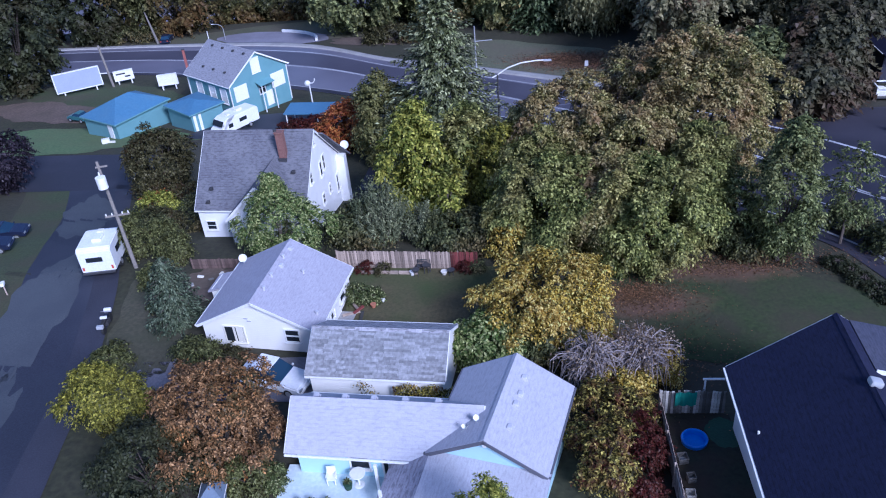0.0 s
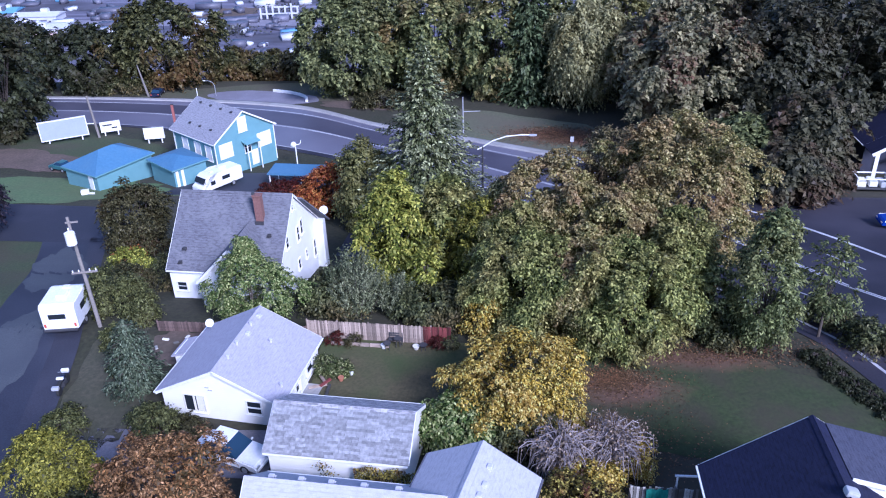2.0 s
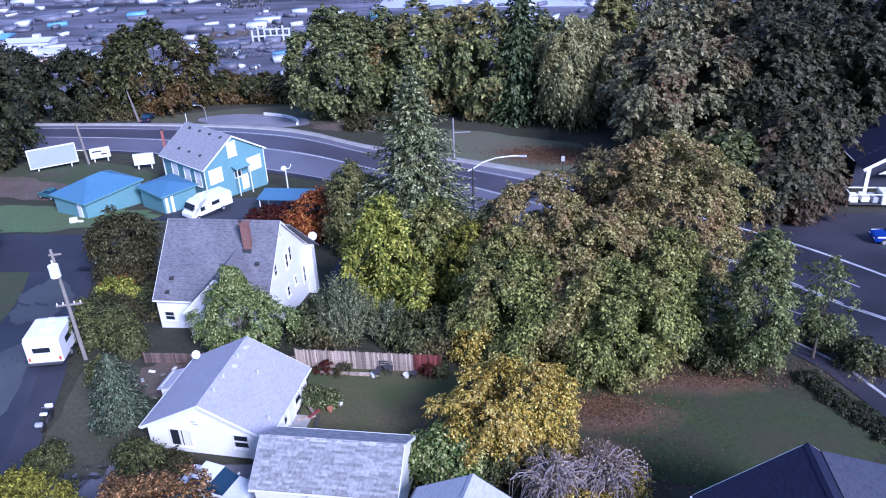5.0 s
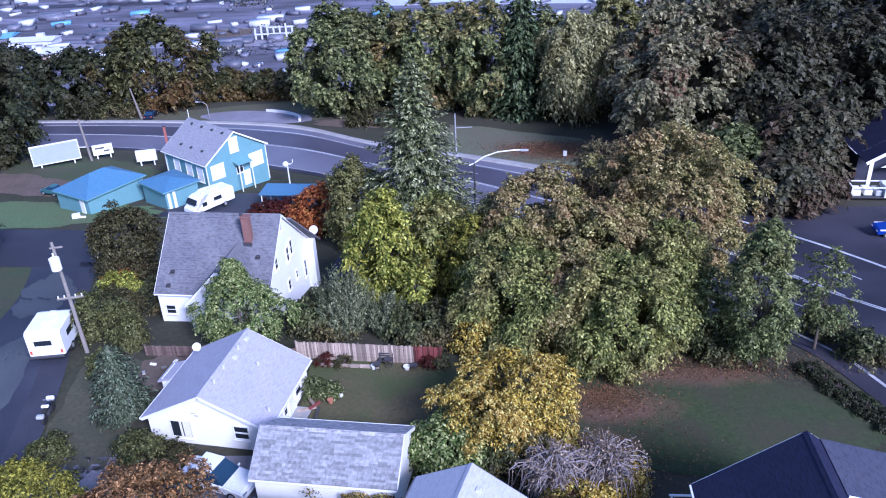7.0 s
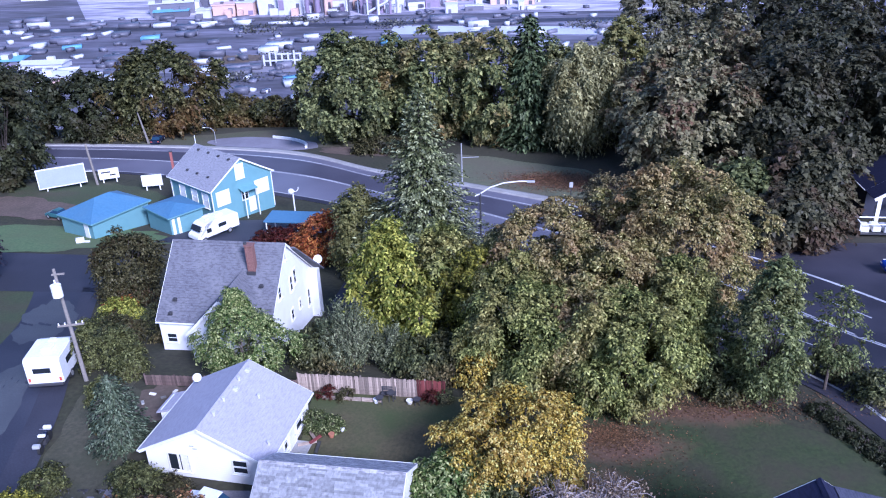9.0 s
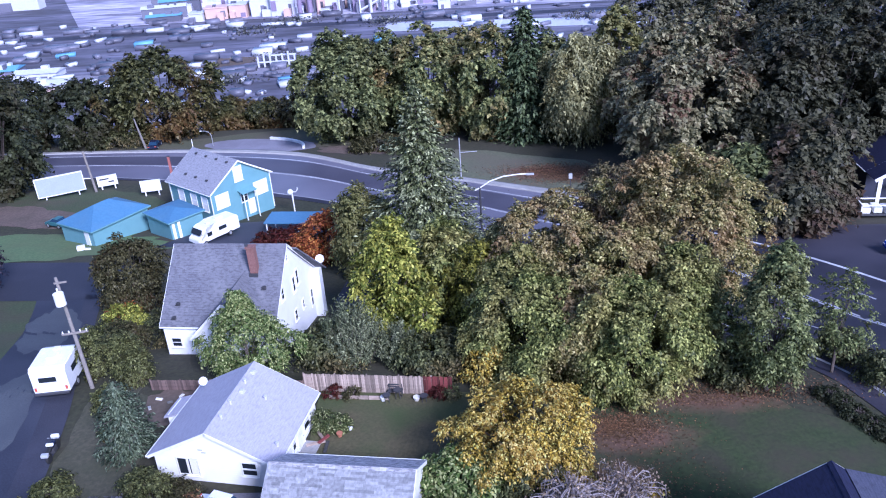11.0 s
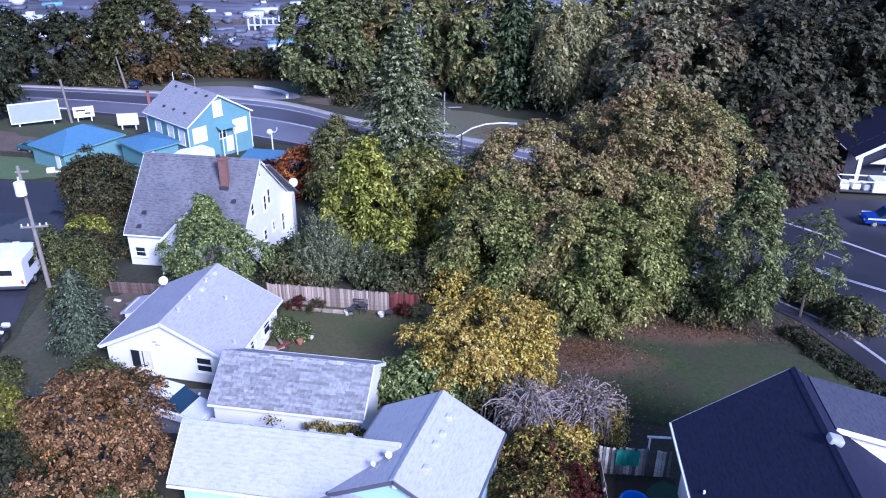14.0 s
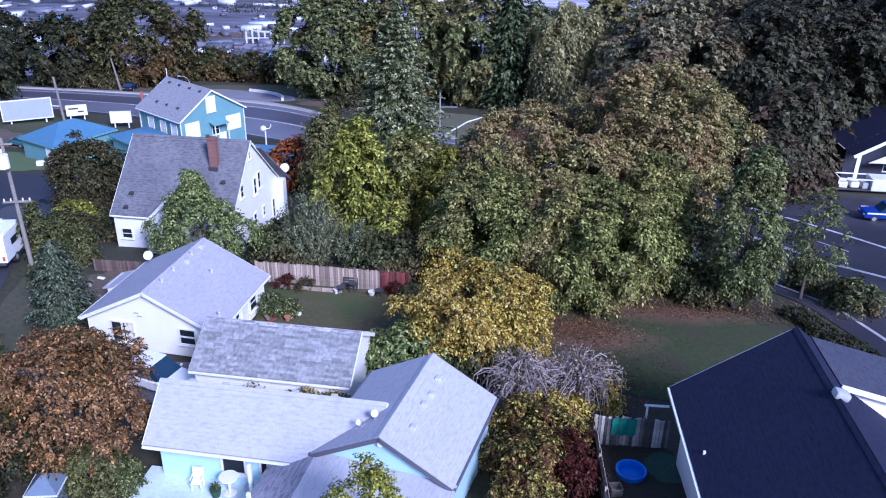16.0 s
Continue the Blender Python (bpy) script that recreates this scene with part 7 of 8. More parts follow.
for i, bx in enumerate((-8.2, -6.8, -0.6, 0.4)):
    broad_tree("bush", bx, 48.9, 0.9, 0.0, 0.55, (LEAF_VINE, LEAF_OLIVE, LEAF_VINE, LEAF_DARK)[i], "small border plant before the fence", 0.16, 600, 75 + i, 8, 0.25, None, 0.03, "shrub", group="border plants")
# creeper over the garage front
rng = np.random.default_rng(90)
t = thing("creeper", -3.2, 33.05, 0.9, -4.5, "thin dark creeper with reddish leaves climbing the garage wall", "vine")
n = 2000
px = np.concatenate([rng.normal(-2.3, 0.3, 120), rng.uniform(-0.6, 3.0, n - 120)])
p = np.stack([px, rng.uniform(-0.3, -0.05, n), rng.uniform(0.6, 2.2, n) + 0.15 * np.sin(px * 4.3)], 1)
part_mesh("crown", leaf_mesh("crown", p, rng.normal(size=(n, 3)) * 0.5 + (0, -1, 0.3), 0.13, rng, LEAF_HEDGE), t)
bm = bmesh.new()
for k in range(9):
    x0 = -2.2 + 0.6 * k
    tube(bm, (x0, -0.02, -0.8), (x0 + 0.3 * math.sin(k), -0.03, 1.2), 0.02, 0.01, 4)
part("stems", bm, BARK, t)
broad_tree("plum_tree", -54.6, 74.5, 7.0, 0.6, 3.6, LEAF_PURPLE, "dark purple-leaved tree beside the side street", 0.42, 6000, 80, 22, 1.4)
broad_tree("cherry_tree", 2.3, 20.5, 7.3, 2.6, 1.35, LEAF_BRIGHT, "young green-gold tree before the front gable", 0.17, 3600, 81, 18, 0.5, None, 0.1)
for i in range(9):
    broad_tree("bush", 26.6 + 0.56 * i, 48.2 - 1.05 * i, 0.4, 0.0, 0.85, LEAF_DEEP, "low dark hedge plant along the highway bank", 0.24, 900, 82 + i, 12, 0.3, None, 0.05, "shrub", group="bushes on the bank")


def leaf_litter(label, spots, n, size, seed):
    """Fallen leaves lying on the grass, thinning out from the middle of each spot (x, y, spread x, spread y)."""
    g = np.random.default_rng(seed)
    sp = np.array(spots, float)[g.integers(0, len(spots), n)]
    p = np.zeros((n, 3))
    p[:, :2] = sp[:, :2] + g.normal(size=(n, 2)) * sp[:, 2:]
    p[:, 2] = np.interp(p[:, 1], GY, GZ) + 0.055 + 0.02 * g.random(n)
    tagged(part_mesh("leaf_litter", leaf_mesh("leaf_litter", p, g.normal(size=(n, 3)) * 0.25 + UP, size, g, LEAF_GROUND, 0.7)), label, "leaf litter", kind="stuff")


leaf_litter("red-brown fallen leaves scattered on the lawn", [(12.0, 45.3, 2.2, 1.2), (12.0, 45.3, 1.2, 0.7), (17.0, 48.8, 4.5, 0.8), (21.5, 49.0, 3.5, 0.9), (11.5, 38.5, 3.0, 2.5)], 9000, 0.12, 301)
leaf_litter("rust-red fallen leaves under the trees beyond the road", [(13.0, 118.5, 3.5, 2.2), (17.5, 119, 5.0, 2.5), (10.5, 121.5, 4.0, 2.0)], 9000, 0.22, 302)
for i, (bx, by, bh) in enumerate(((21.0, 52.3, 1.8), (22.2, 53.2, 2.0), (29.5, 54.5, 2.2), (31.0, 50.0, 2.0))):
    broad_tree("bush", bx, by, bh, 0.0, 1.5, LEAF_DARK, "dark undergrowth below the maples", 0.36, 1500, 92 + i, 14, 0.6, None, 0.06, "shrub", group="undergrowth")


# woods beyond the highway
far = [
    ("maple_tree", -25.8, 147, 21.0, 0.3, 8.3, LEAF_FARGREEN, "large green maple beyond the highway", 14000, 1),
    ("maple_tree", -10.5, 149, 21.3, 0.5, 8.0, LEAF_FAR, "green and orange maple beyond the highway", 11000, 2),
    ("maple_tree", 1.5, 145, 21.0, 1.0, 6.4, LEAF_FAR, "maple turning orange beyond the highway", 8000, 3),
    ("maple_tree", -18.2, 155, 19.5, 0.2, 5.0, LEAF_FARGREEN, "dark green maple in the second row beyond the highway", 5000, 39),
    ("maple_tree", -4.6, 153, 20.5, 0.2, 5.0, LEAF_FAR, "green maple in the second row beyond the highway", 5000, 40),
    ("maple_tree", 12.6, 152, 18.5, 0.2, 4.6, LEAF_FARGREEN, "dark green maple in the second row beyond the highway", 4500, 41),
    ("alder_tree", 30.5, 113, 20.0, 2.0, 9.0, LEAF_FARRED, "tree with green and reddish leaves", 14000, 5),
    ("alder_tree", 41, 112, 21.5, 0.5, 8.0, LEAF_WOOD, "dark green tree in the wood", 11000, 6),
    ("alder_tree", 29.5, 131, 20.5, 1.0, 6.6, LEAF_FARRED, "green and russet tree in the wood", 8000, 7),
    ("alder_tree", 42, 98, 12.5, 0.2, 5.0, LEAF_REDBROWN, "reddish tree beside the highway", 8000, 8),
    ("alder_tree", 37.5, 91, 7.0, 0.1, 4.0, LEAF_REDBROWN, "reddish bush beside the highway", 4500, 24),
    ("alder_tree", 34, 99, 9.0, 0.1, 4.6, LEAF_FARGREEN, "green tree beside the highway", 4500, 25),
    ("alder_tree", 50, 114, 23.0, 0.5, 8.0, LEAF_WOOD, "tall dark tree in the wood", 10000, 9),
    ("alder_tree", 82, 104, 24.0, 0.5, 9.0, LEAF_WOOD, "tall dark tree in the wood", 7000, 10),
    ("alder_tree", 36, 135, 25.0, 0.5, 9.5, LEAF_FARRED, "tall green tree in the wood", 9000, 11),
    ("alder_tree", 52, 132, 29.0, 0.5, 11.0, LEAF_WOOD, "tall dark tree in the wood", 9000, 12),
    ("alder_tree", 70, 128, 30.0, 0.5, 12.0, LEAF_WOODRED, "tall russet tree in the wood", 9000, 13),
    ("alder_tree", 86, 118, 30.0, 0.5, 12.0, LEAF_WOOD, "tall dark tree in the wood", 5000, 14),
    ("oak_tree", -66, 157, 18.3, 0.3, 10.6, LEAF_OAK, "round tree turning orange beyond the highway", 11000, 15),
    ("oak_tree", -80, 153, 13.5, 0.2, 7.5, LEAF_DEEP, "dark tree beyond the highway", 7000, 16),
    ("oak_tree", -94, 152, 15.0, 0.2, 8.5, LEAF_DEEP, "dark tree beyond the highway", 7000, 17),
    ("oak_tree", -55, 166, 7.5, 0.2, 5.5, LEAF_OAK, "brown autumn thicket beyond the highway", 4500, 18),
    ("oak_tree", -46, 166, 6.8, 0.2, 5.5, LEAF_OAK, "brown autumn thicket beyond the highway", 4500, 19),
    ("oak_tree", -38, 164, 8.0, 0.2, 5.0, LEAF_OLIVE, "olive thicket beyond the highway", 4000, 20),
    ("fir_tree_group", -77, 118, 24.0, 0.3, 6.5, LEAF_DEEP, "tall dark tree beside the billboard", 9000, 21),
    ("fir_tree_group", -86, 108, 24.0, 0.3, 8.0, LEAF_DEEP, "tall dark tree beside the billboard", 7000, 22),
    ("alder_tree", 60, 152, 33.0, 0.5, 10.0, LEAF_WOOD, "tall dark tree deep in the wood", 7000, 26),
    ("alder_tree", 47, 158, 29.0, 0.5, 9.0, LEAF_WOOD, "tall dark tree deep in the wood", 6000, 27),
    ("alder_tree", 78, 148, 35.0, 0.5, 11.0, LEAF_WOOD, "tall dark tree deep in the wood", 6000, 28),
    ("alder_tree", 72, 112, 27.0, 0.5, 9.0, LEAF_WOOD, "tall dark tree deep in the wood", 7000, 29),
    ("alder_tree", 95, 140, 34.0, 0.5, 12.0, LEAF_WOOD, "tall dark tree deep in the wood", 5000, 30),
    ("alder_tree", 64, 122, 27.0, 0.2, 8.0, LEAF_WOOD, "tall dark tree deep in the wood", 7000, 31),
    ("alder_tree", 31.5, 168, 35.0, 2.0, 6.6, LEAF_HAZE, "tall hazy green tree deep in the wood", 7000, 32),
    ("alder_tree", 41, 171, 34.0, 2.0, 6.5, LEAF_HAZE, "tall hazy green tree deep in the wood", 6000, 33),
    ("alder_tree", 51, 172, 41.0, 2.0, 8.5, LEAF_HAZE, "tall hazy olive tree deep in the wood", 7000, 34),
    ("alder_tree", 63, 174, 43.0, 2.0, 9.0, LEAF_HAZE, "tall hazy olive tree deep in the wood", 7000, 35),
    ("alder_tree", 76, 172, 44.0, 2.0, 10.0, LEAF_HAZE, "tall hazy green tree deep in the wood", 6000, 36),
    ("alder_tree", 91, 166, 43.0, 2.0, 11.0, LEAF_WOOD, "tall dark tree deep in the wood", 5000, 37),
    ("alder_tree", 25.5, 160, 22.5, 2.0, 4.6, LEAF_ALDER, "yellow-green tree behind the birch", 5000, 38),
    ("oak_tree", -108, 152, 16.0, 0.2, 9.0, LEAF_DEEP, "dark tree beyond the highway", 3500, 23),
]
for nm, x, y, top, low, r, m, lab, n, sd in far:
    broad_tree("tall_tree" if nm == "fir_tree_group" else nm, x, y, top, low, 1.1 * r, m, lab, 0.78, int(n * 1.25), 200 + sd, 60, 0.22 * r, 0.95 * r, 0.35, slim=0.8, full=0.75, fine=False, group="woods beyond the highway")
broad_tree("birch_tree", 17.0, 138, 20.2, 4.8, 6.9, LEAF_BIRCH, "weeping birch with yellowing hanging leaves", 0.85, 17000, 230, 46, 1.7, 6.0, 0.28, slim=0.5, hang=2.2, fine=False, group="woods beyond the highway")
conifer("cedar", 7.6, 142, 23.2, 6.4, LEAF_CEDAR, "tall narrow dark cedar beyond the highway", 231, 0.5, 0.85, 44, 18, 24, 0.3, None, 0.42, None, (0.55, 1.1))
for x, y, r, hh, k in ((14, 150, 8, 9, 234), (27, 146, 7, 8, 235), (3, 156, 9, 10, 236)):
    broad_tree("thicket", x, y, hh, 0.0, r, LEAF_OAK, "brown undergrowth behind the wood's edge", 0.8, 3000, k, 22, 2.0, 0.6 * r, 0.2, "shrub", group="woods beyond the highway", fine=False)
broad_tree("thicket", -18, 137.5, 3.0, 0.0, 5.5, LEAF_OLIVE, "low brown thicket along the pavement", 0.6, 2600, 232, 16, 1.1, 1.6, 0.1, "shrub")
broad_tree("thicket", -74, 149.5, 3.0, 0.0, 8.0, LEAF_DARK, "low green thicket beyond the highway", 0.6, 3000, 233, 18, 1.2, 1.8, 0.1, "shrub")

# ---- the town in the valley ----
rng = np.random.default_rng(7)
# the darkest tones are lifted towards the ground colour, as haze would
CITY = [plain("warehouse_white", (0.56, 0.57, 0.62)), plain("warehouse_blue", (0.16, 0.36, 0.52)), plain("warehouse_peach", (0.62, 0.43, 0.36)), plain("warehouse_grey", (0.16, 0.158, 0.2)), plain("warehouse_dark", (0.1, 0.1, 0.13)), plain("warehouse_mauve", (0.25, 0.2, 0.29)), plain("warehouse_teal", (0.2, 0.56, 0.6))]


def streaked(name, low, mid, high):
    """Yards of the town: long streaks of asphalt, gravel and weeds."""
    m, n, l, p = nodes_of(name)
    g = n.new("ShaderNodeNewGeometry")
    out = []
    for sx, sy, det in ((0.012, 0.05, 6.0), (0.05, 0.22, 5.0)):
        v, t = n.new("ShaderNodeVectorMath"), n.new("ShaderNodeTexNoise")
        v.operation = "MULTIPLY"
        v.inputs[1].default_value = (sx, sy, 0)
        l.new(g.outputs["Position"], v.inputs[0])
        l.new(v.outputs[0], t.inputs["Vector"])
        t.inputs["Scale"].default_value, t.inputs["Detail"].default_value = 1.0, det
        out.append(t.outputs[0])
    a = ramp_node(n, l, out[0], [(0.36, low), (0.5, mid), (0.64, high)]).outputs[0]
    b = ramp_node(n, l, out[1], [(0.35, (0.62,) * 3), (0.5, (1.0,) * 3), (0.7, (1.5,) * 3)]).outputs[0]
    l.new(mix_node(n, l, 1.0, a, b, "MULTIPLY"), p.inputs["Base Color"])
    p.inputs["Roughness"].default_value = 0.9
    return m


# the bluish cast of the town ground paints in distance haze
TOWN = streaked("town_ground", (0.062, 0.06, 0.072), (0.104, 0.1, 0.132), (0.165, 0.158, 0.205))
CONCRETE_FAR = streaked("works_concrete", (0.2, 0.19, 0.24), (0.36, 0.34, 0.42), (0.5, 0.47, 0.55))
# the reflected sky is painted as a pale base colour
WATER = surface("sky_pale_water", (0.5, 0.5, 0.6), (0.6, 0.6, 0.68), 0.3, 0.05, 0.01, (0.4, 0.4, 0.5), 0.5, 0.05)


def soup(name, boxes, mat):
    """Many upright boxes (x, y, z, w, d, h, turn) in one mesh."""
    b = np.array(boxes, float)
    cube = np.array([(-1, -1, 0), (1, -1, 0), (1, 1, 0), (-1, 1, 0), (-1, -1, 2), (1, -1, 2), (1, 1, 2), (-1, 1, 2)], float) / 2
    v = cube[None] * b[:, None, 3:6]
    c, s = np.cos(b[:, 6])[:, None], np.sin(b[:, 6])[:, None]
    v = np.stack([v[..., 0] * c - v[..., 1] * s + b[:, None, 0], v[..., 0] * s + v[..., 1] * c + b[:, None, 1], v[..., 2] + b[:, None, 2]], -1)
    f = np.array([(0, 3, 2, 1), (4, 5, 6, 7), (0, 1, 5, 4), (1, 2, 6, 5), (2, 3, 7, 6), (3, 0, 4, 7)])
    return from_arrays(name, v.reshape(-1, 3), (f[None] + 8 * np.arange(len(b))[:, None, None]).reshape(-1, 4), mat)


xs, ys = np.linspace(-700, 500, 40), np.linspace(238, 1500, 40)
X, Y = np.meshgrid(xs, ys)
v3 = np.stack([X.ravel(), Y.ravel(), np.interp(Y.ravel(), GY, GZ) + 0.3], 1)
i = (np.arange(39)[:, None] * 40 + np.arange(39)).ravel()
tagged(part_mesh("town_ground", from_arrays("town_ground", v3, np.stack([i, i + 1, i + 41, i + 40], 1), TOWN)), "grey yards and streets of the town in the valley", "town", kind="structure")
for m, cnt, k in ((CITY[0], 30, 0), (CITY[3], 36, 1), (CITY[4], 40, 2), (CITY[1], 5, 3)):
    bx = []
    for _ in range(cnt):
        y = rng.uniform(300, 470)
        x = rng.uniform(-0.72 * y, 0.12 * y)
        bx.append((x, y, gz(x, y) + 0.3, rng.uniform(4, 13), rng.uniform(3, 8), rng.uniform(1.2, 3.0), rng.choice((0.1, 0.3)) + rng.normal() * 0.12))
    tagged(part_mesh("town_buildings", soup("town_buildings", bx, m)), "low sheds and roofs scattered over the valley yards", "town", kind="stuff")
for m, cnt in ((CITY[0], 70), (CITY[3], 40), (CITY[4], 140)):
    bx = []
    for _ in range(cnt):
        y = rng.uniform(290, 480)
        x = rng.uniform(-0.72 * y, 0.12 * y)
        bx.append((x, y, gz(x, y) + 0.3, rng.uniform(2.5, 7), rng.uniform(1.6, 3.0), rng.uniform(1.0, 2.0), rng.uniform(0, 3.1)))
    tagged(part_mesh("parked_vehicles", soup("parked_vehicles", bx, m)), "parked trucks, trailers and cars in the valley yards", "vehicles", kind="stuff")


def warehouse(x, y, w, d, hh, m, label, turn=10, slope=0.0, roof=None):
    """An industrial shed with a parapet or pitched roof, uneven doors, a lean-to and roof gear."""
    t = thing("warehouse", x, y, gz(x, y) + 0.3, turn, label, "warehouse", "warehouses in the valley")
    part("body", boxed((0, 0, hh / 2), (w, d, hh)), CITY[m], t)
    top = CITY[m if roof is None else roof]
    if slope:
        part("roof", poly_prism(bmesh.new(), [(-w / 2 - 0.5, -d / 2 - 0.5, hh), (-w / 2 - 0.5, 0, hh + slope), (-w / 2 - 0.5, d / 2 + 0.5, hh)], (w + 1, 0, 0)), top, t)
    else:
        part("roof", boxed((0, 0, hh + 0.3), (w + 0.8, d + 0.8, 0.6)), top, t)
    for k in range(int(rng.integers(1, 4))):
        dw, dh = rng.uniform(1.4, 0.14 * w + 1.6), hh * rng.uniform(0.18, 0.55)
        part("dock_door", boxed((rng.uniform(-0.4, 0.4) * w, -d / 2 - 0.1, dh / 2 + rng.uniform(0, 0.25) * hh), (dw, 0.3, dh)), CITY[int(rng.choice((3, 4, 4, 5)))], t)
    lw, lh = w * rng.uniform(0.2, 0.5), hh * rng.uniform(0.3, 0.7)
    part("lean_to", boxed((rng.uniform(-0.35, 0.35) * w, -d / 2 - 1.8, lh / 2), (lw, 3.4, lh)), CITY[int(rng.choice((0, 2, 3, 5)))], t)
    for k in range(int(rng.integers(1, 4))):
        part("roof_unit", boxed((rng.uniform(-0.42, 0.42) * w, rng.uniform(-0.3, 0.3) * d, hh + 1.0), (rng.uniform(1, 4), 2.2, 1.4 + slope)), CITY[int(rng.choice((0, 3, 4)))], t)


for x, y, w, d, hh, m, sl, turn, roof, lab in (
    (-209, 352, 20, 10, 2.5, 0, 1.2, 4, 0, "long low white roof among the trees of the valley"),
    (-193, 331, 17, 12, 2.2, 0, 1.0, 12, 0, "long low white roof among the trees of the valley"),
    (-230, 358, 16, 12, 3.0, 3, 1.5, 8, 1, "blue-roofed shed in the valley"),
    (-200, 480, 20, 9, 3.5, 4, 1.0, 14, 1, "blue-roofed shed stepping up the valley"),
    (-204, 492, 26, 9, 6.5, 3, 1.4, 14, 0, "white-roofed shed stepping up the valley"),
    (-198, 503, 24, 9, 8.5, 4, 1.4, 14, 1, "blue-roofed shed stepping up the valley"),
    (-206, 516, 28, 10, 11.5, 3, 1.5, 14, 1, "blue-roofed shed stepping up the valley"),
    (-192, 530, 30, 12, 13, 0, 1.5, 14, 0, "white-roofed shed stepping up the valley"),
    (-178, 476, 8, 9, 4.5, 0, 0, 5, 0, "small white industrial block in the valley"),
    (-167, 480, 13, 10, 6.5, 2, 0, 9, 2, "peach-coloured industrial block in the valley"),
    (-154, 481, 10, 9, 7.5, 2, 0, 3, 0, "peach-coloured industrial block in the valley"),
    (-141, 486, 13, 14, 10, 0, 2.2, 9, 0, "white warehouse in the valley"),
    (-127, 482, 14, 12, 13, 0, 0, 4, 0, "tall white warehouse in the valley"),
    (-118, 492, 9, 10, 10, 5, 0, 4, 0, "mauve industrial block in the valley"),
    (-99, 486, 9, 8, 7, 0, 0, 12, 2, "small white industrial block in the valley"),
    (-79, 480, 13, 9, 10, 5, 0, 6, 4, "mauve factory tower block in the valley"),
    (-88, 496, 16, 9, 14, 2, 0, 3, 0, "pale pink factory block in the valley"),
    (-66, 492, 8, 8, 6, 0, 1.2, 10, 0, "small white industrial block in the valley"),
    (-55, 490, 10, 8, 4.5, 0, 1.0, 16, 3, "low white shed in the valley"),
    (-44, 500, 9, 9, 7.5, 0, 0, 2, 0, "small white industrial block in the valley"),
    (-34, 494, 7, 7, 4, 2, 0, 9, 0, "small pink industrial block in the valley"),
    (-24, 520, 12, 10, 9, 2, 0, 6, 0, "pale pink factory block in the valley"),
    (-8, 512, 16, 9, 5, 0, 1.0, 5, 0, "low white shed in the valley"),
    (-6, 565, 30, 14, 8, 4, 0, 3, 6, "teal-roofed hall in the valley"),
    (16, 540, 18, 10, 6, 0, 1.0, 8, 2, "low white shed in the valley"),
    (48, 588, 26, 14, 8, 4, 0, 3, 0, "dark-walled hall with a white roof in the valley"),
):
    warehouse(x, y, w, d, hh, m, lab, turn, sl, roof)
# added pale blocks, standing in for the bright haze over the far valley
for k in range(40):
    y = rng.uniform(545, 820)
    warehouse(rng.uniform(-0.62, 0.16) * y, y, rng.uniform(14, 52), rng.uniform(10, 22), rng.uniform(5, 17), (0, 0, 2, 0, 3)[k % 5], ("white warehouse", "white warehouse", "pale pink factory block", "white warehouse", "grey factory hall")[k % 5] + " added for bright haze far off in the valley", rng.uniform(0, 16), 2.5 * (k % 2), 0)
for k in range(60):
    y = rng.uniform(474, 560)
    x = rng.uniform(-0.42, 0.06) * y
    w, d, hh, m = rng.uniform(3, 11), rng.uniform(4, 8), rng.uniform(2, 5) + 0.09 * (y - 474), int(rng.choice((0, 0, 0, 2, 3, 5)))
    t = thing("works_building", x, y, gz(x, y) + 0.3, rng.uniform(0, 16), ("small white works building", "", "small pink works building", "small grey works building", "", "small mauve works building")[m] + " in the valley", "works building", "works buildings in the valley")
    part("body", boxed((0, 0, hh / 2), (w, d, hh)), CITY[m], t)
    part("roof", boxed((0, 0, hh + 0.2), (w + 0.5, d + 0.5, 0.4)), CITY[int(rng.choice((0, 0, 3)))], t)
    part("door", boxed((rng.uniform(-0.3, 0.3) * w, -d / 2 - 0.1, hh * 0.25), (w * 0.22, 0.25, hh * 0.5)), CITY[int(rng.choice((3, 4)))], t)
tagged(quad_patch("works_yard", [(-250, 472), (150, 466), (230, 660), (-360, 660)], 0.38, CONCRETE_FAR, 20), "pale concrete yard between the works buildings", "yard", kind="structure")
for k in range(15):
    x = (-115 + 2.6 * k if k < 5 else -94 + 3.4 * (k - 5)) + rng.uniform(-0.8, 0.8)
    y = 474 + rng.uniform(-4, 6)
    t = thing("silo_tower", x, y, gz(x, y) + 0.3, 0, "slim steel silo of the factory in the valley", "silo", "silos of the factory")
    hh, r = (rng.uniform(11, 15), rng.uniform(1.1, 1.5)) if k < 5 else (rng.uniform(6, 17), rng.uniform(0.35, 1.0))
    part("shell", tube(bmesh.new(), (0, 0, 0), (0, 0, hh), r, None, 12), CITY[(5, 2, 5, 3, 2, 0, 4, 0, 5, 0, 3, 0, 0, 5, 0)[k]], t)
    part("cap", tube(bmesh.new(), (0, 0, hh), (0, 0, hh + 0.7), r, 0.3, 12), CITY[3], t)
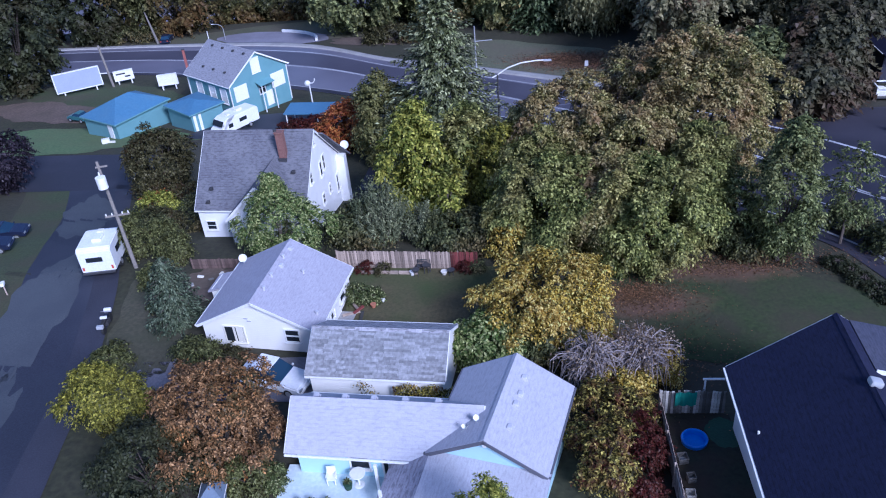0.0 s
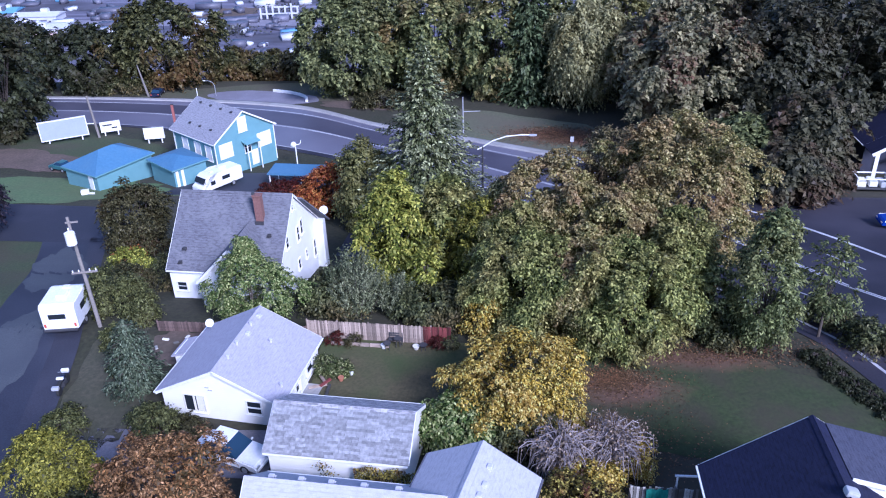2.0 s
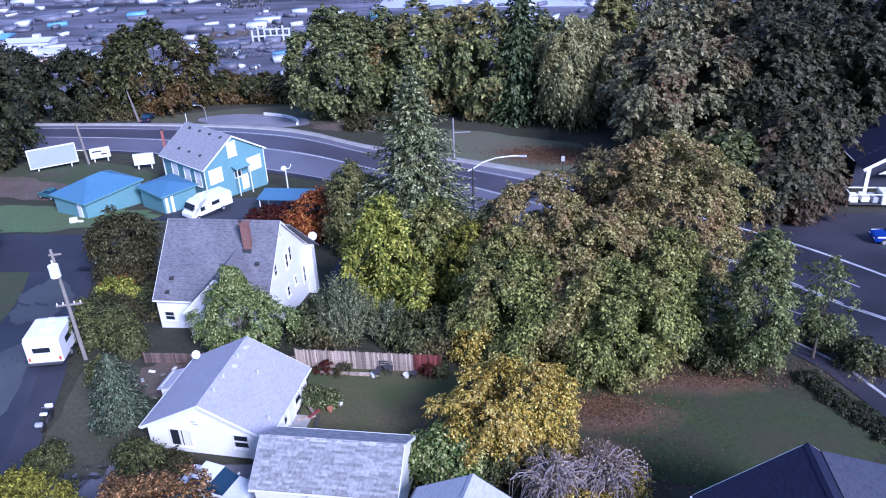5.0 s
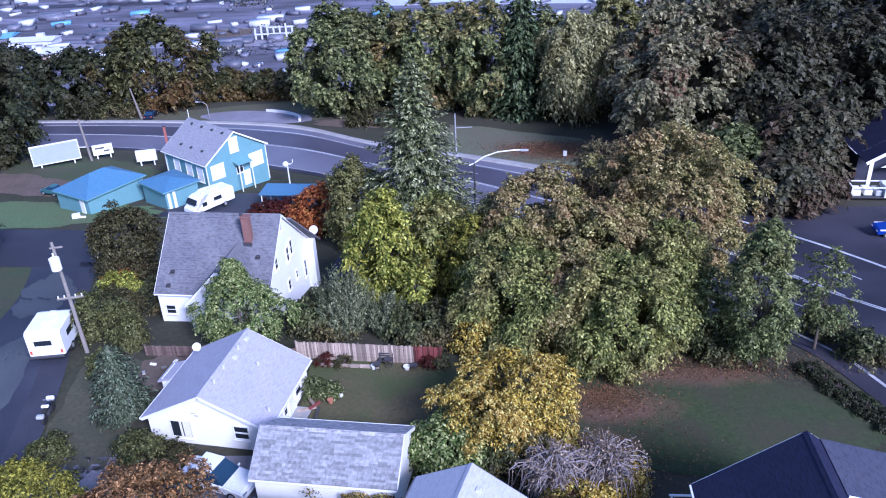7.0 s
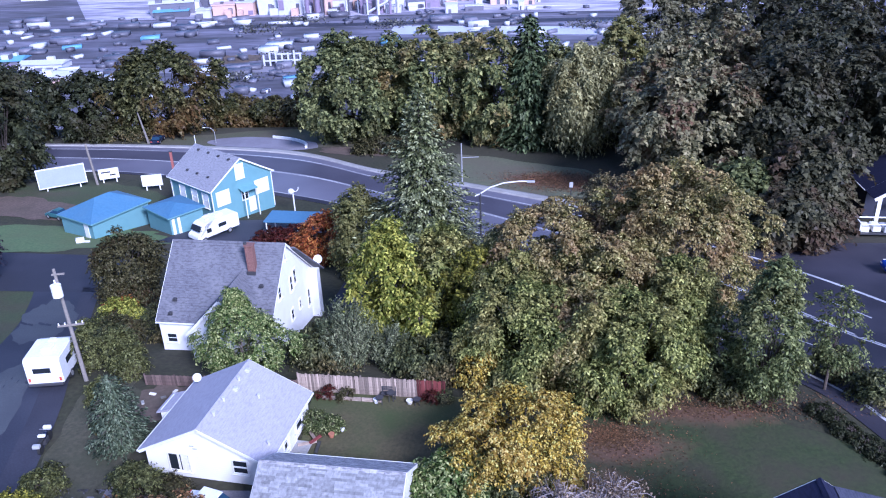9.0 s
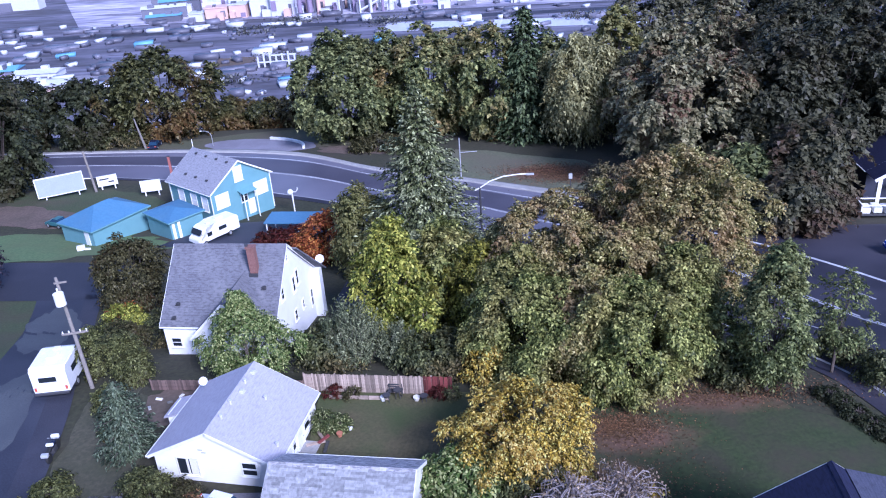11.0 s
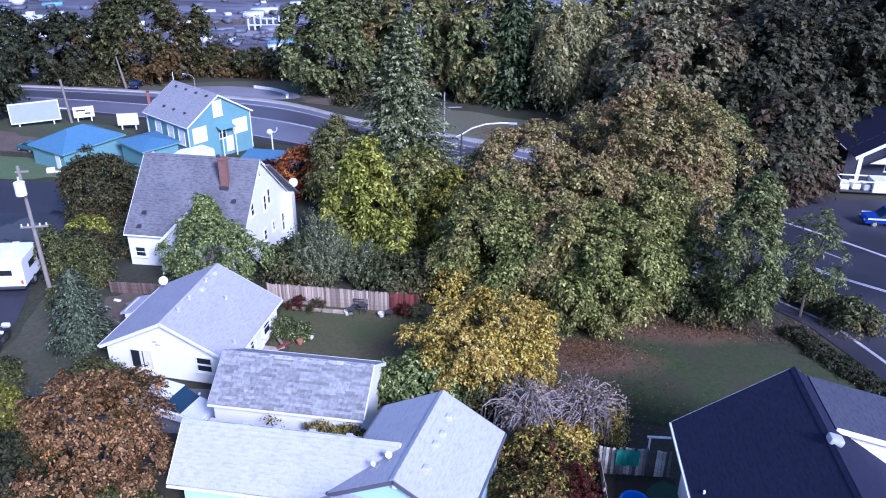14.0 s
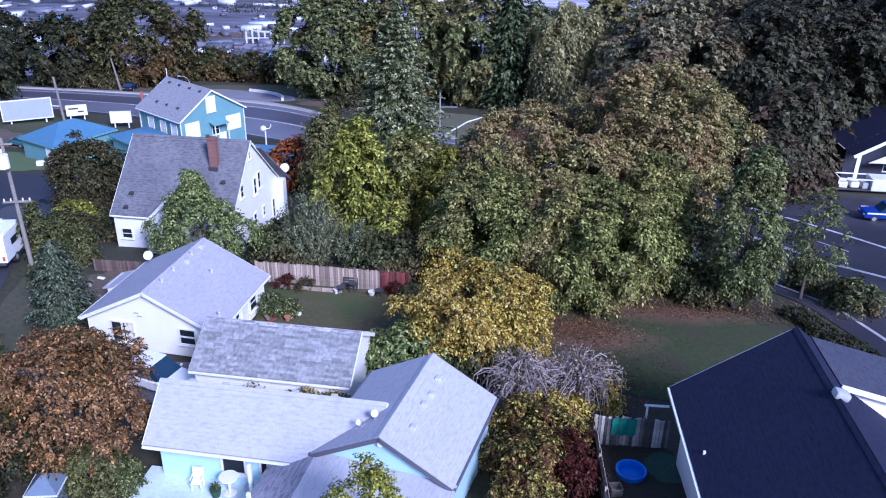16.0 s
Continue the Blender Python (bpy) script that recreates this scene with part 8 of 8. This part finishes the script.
t = thing("conveyor", -72, 472, gz(0, 472) + 0.3, 3, "sloping white conveyor of the factory in the valley", "conveyor")
part("gallery", tube(bmesh.new(), (-8, 0, 1.5), (9, 2, 9.5), 0.7, None, 4), CITY[0], t)
for x, hh in ((-3, 3.8), (3, 6.6), (8, 9.0)):
    part("trestle", tube(bmesh.new(), (x, 0.8, 0), (x, 0.8, hh), 0.25, None, 6), CITY[3], t)
t = thing("shed_skeleton", -97.6, 349, gz(0, 349) + 0.3, 4, "white skeleton of a shed under construction in the valley", "shed")
for k in range(7):
    part("post", boxed((-8 + 2.7 * k, 0, 2.4 + 0.4 * (k % 3)), (0.7, 0.7, 4.8 + 0.8 * (k % 3))), CITY[0], t)
part("beam", boxed((0, 0, 2.2), (17, 0.6, 0.6)), CITY[0], t)
part("beam", boxed((3, 2, 4.6), (11, 0.6, 0.6)), CITY[0], t)
tagged(blot("spoil_heap", -127, 362, 15, 10, 0.35, DIRT, 8, 0.2, 21), "brown heap of spoil in the valley", "soil", kind="structure")
tagged(quad_patch("river", [(-60, 413), (70, 400), (70, 420), (-60, 436)], 0.4, WATER, 20), "pale river with the sky's reflection in its colour", "river", kind="structure")
tagged(quad_patch("valley_road", [(-330, 345), (150, 326), (150, 336), (-330, 356)], 0.4, GRAVEL_PALE, 20), "pale road through the valley", "road", kind="structure")
tagged(quad_patch("rail_yard", [(-330, 437), (120, 440), (120, 449), (-330, 446)], 0.4, ASPHALT, 20), "dark strip of railway through the valley", "railway", kind="structure")
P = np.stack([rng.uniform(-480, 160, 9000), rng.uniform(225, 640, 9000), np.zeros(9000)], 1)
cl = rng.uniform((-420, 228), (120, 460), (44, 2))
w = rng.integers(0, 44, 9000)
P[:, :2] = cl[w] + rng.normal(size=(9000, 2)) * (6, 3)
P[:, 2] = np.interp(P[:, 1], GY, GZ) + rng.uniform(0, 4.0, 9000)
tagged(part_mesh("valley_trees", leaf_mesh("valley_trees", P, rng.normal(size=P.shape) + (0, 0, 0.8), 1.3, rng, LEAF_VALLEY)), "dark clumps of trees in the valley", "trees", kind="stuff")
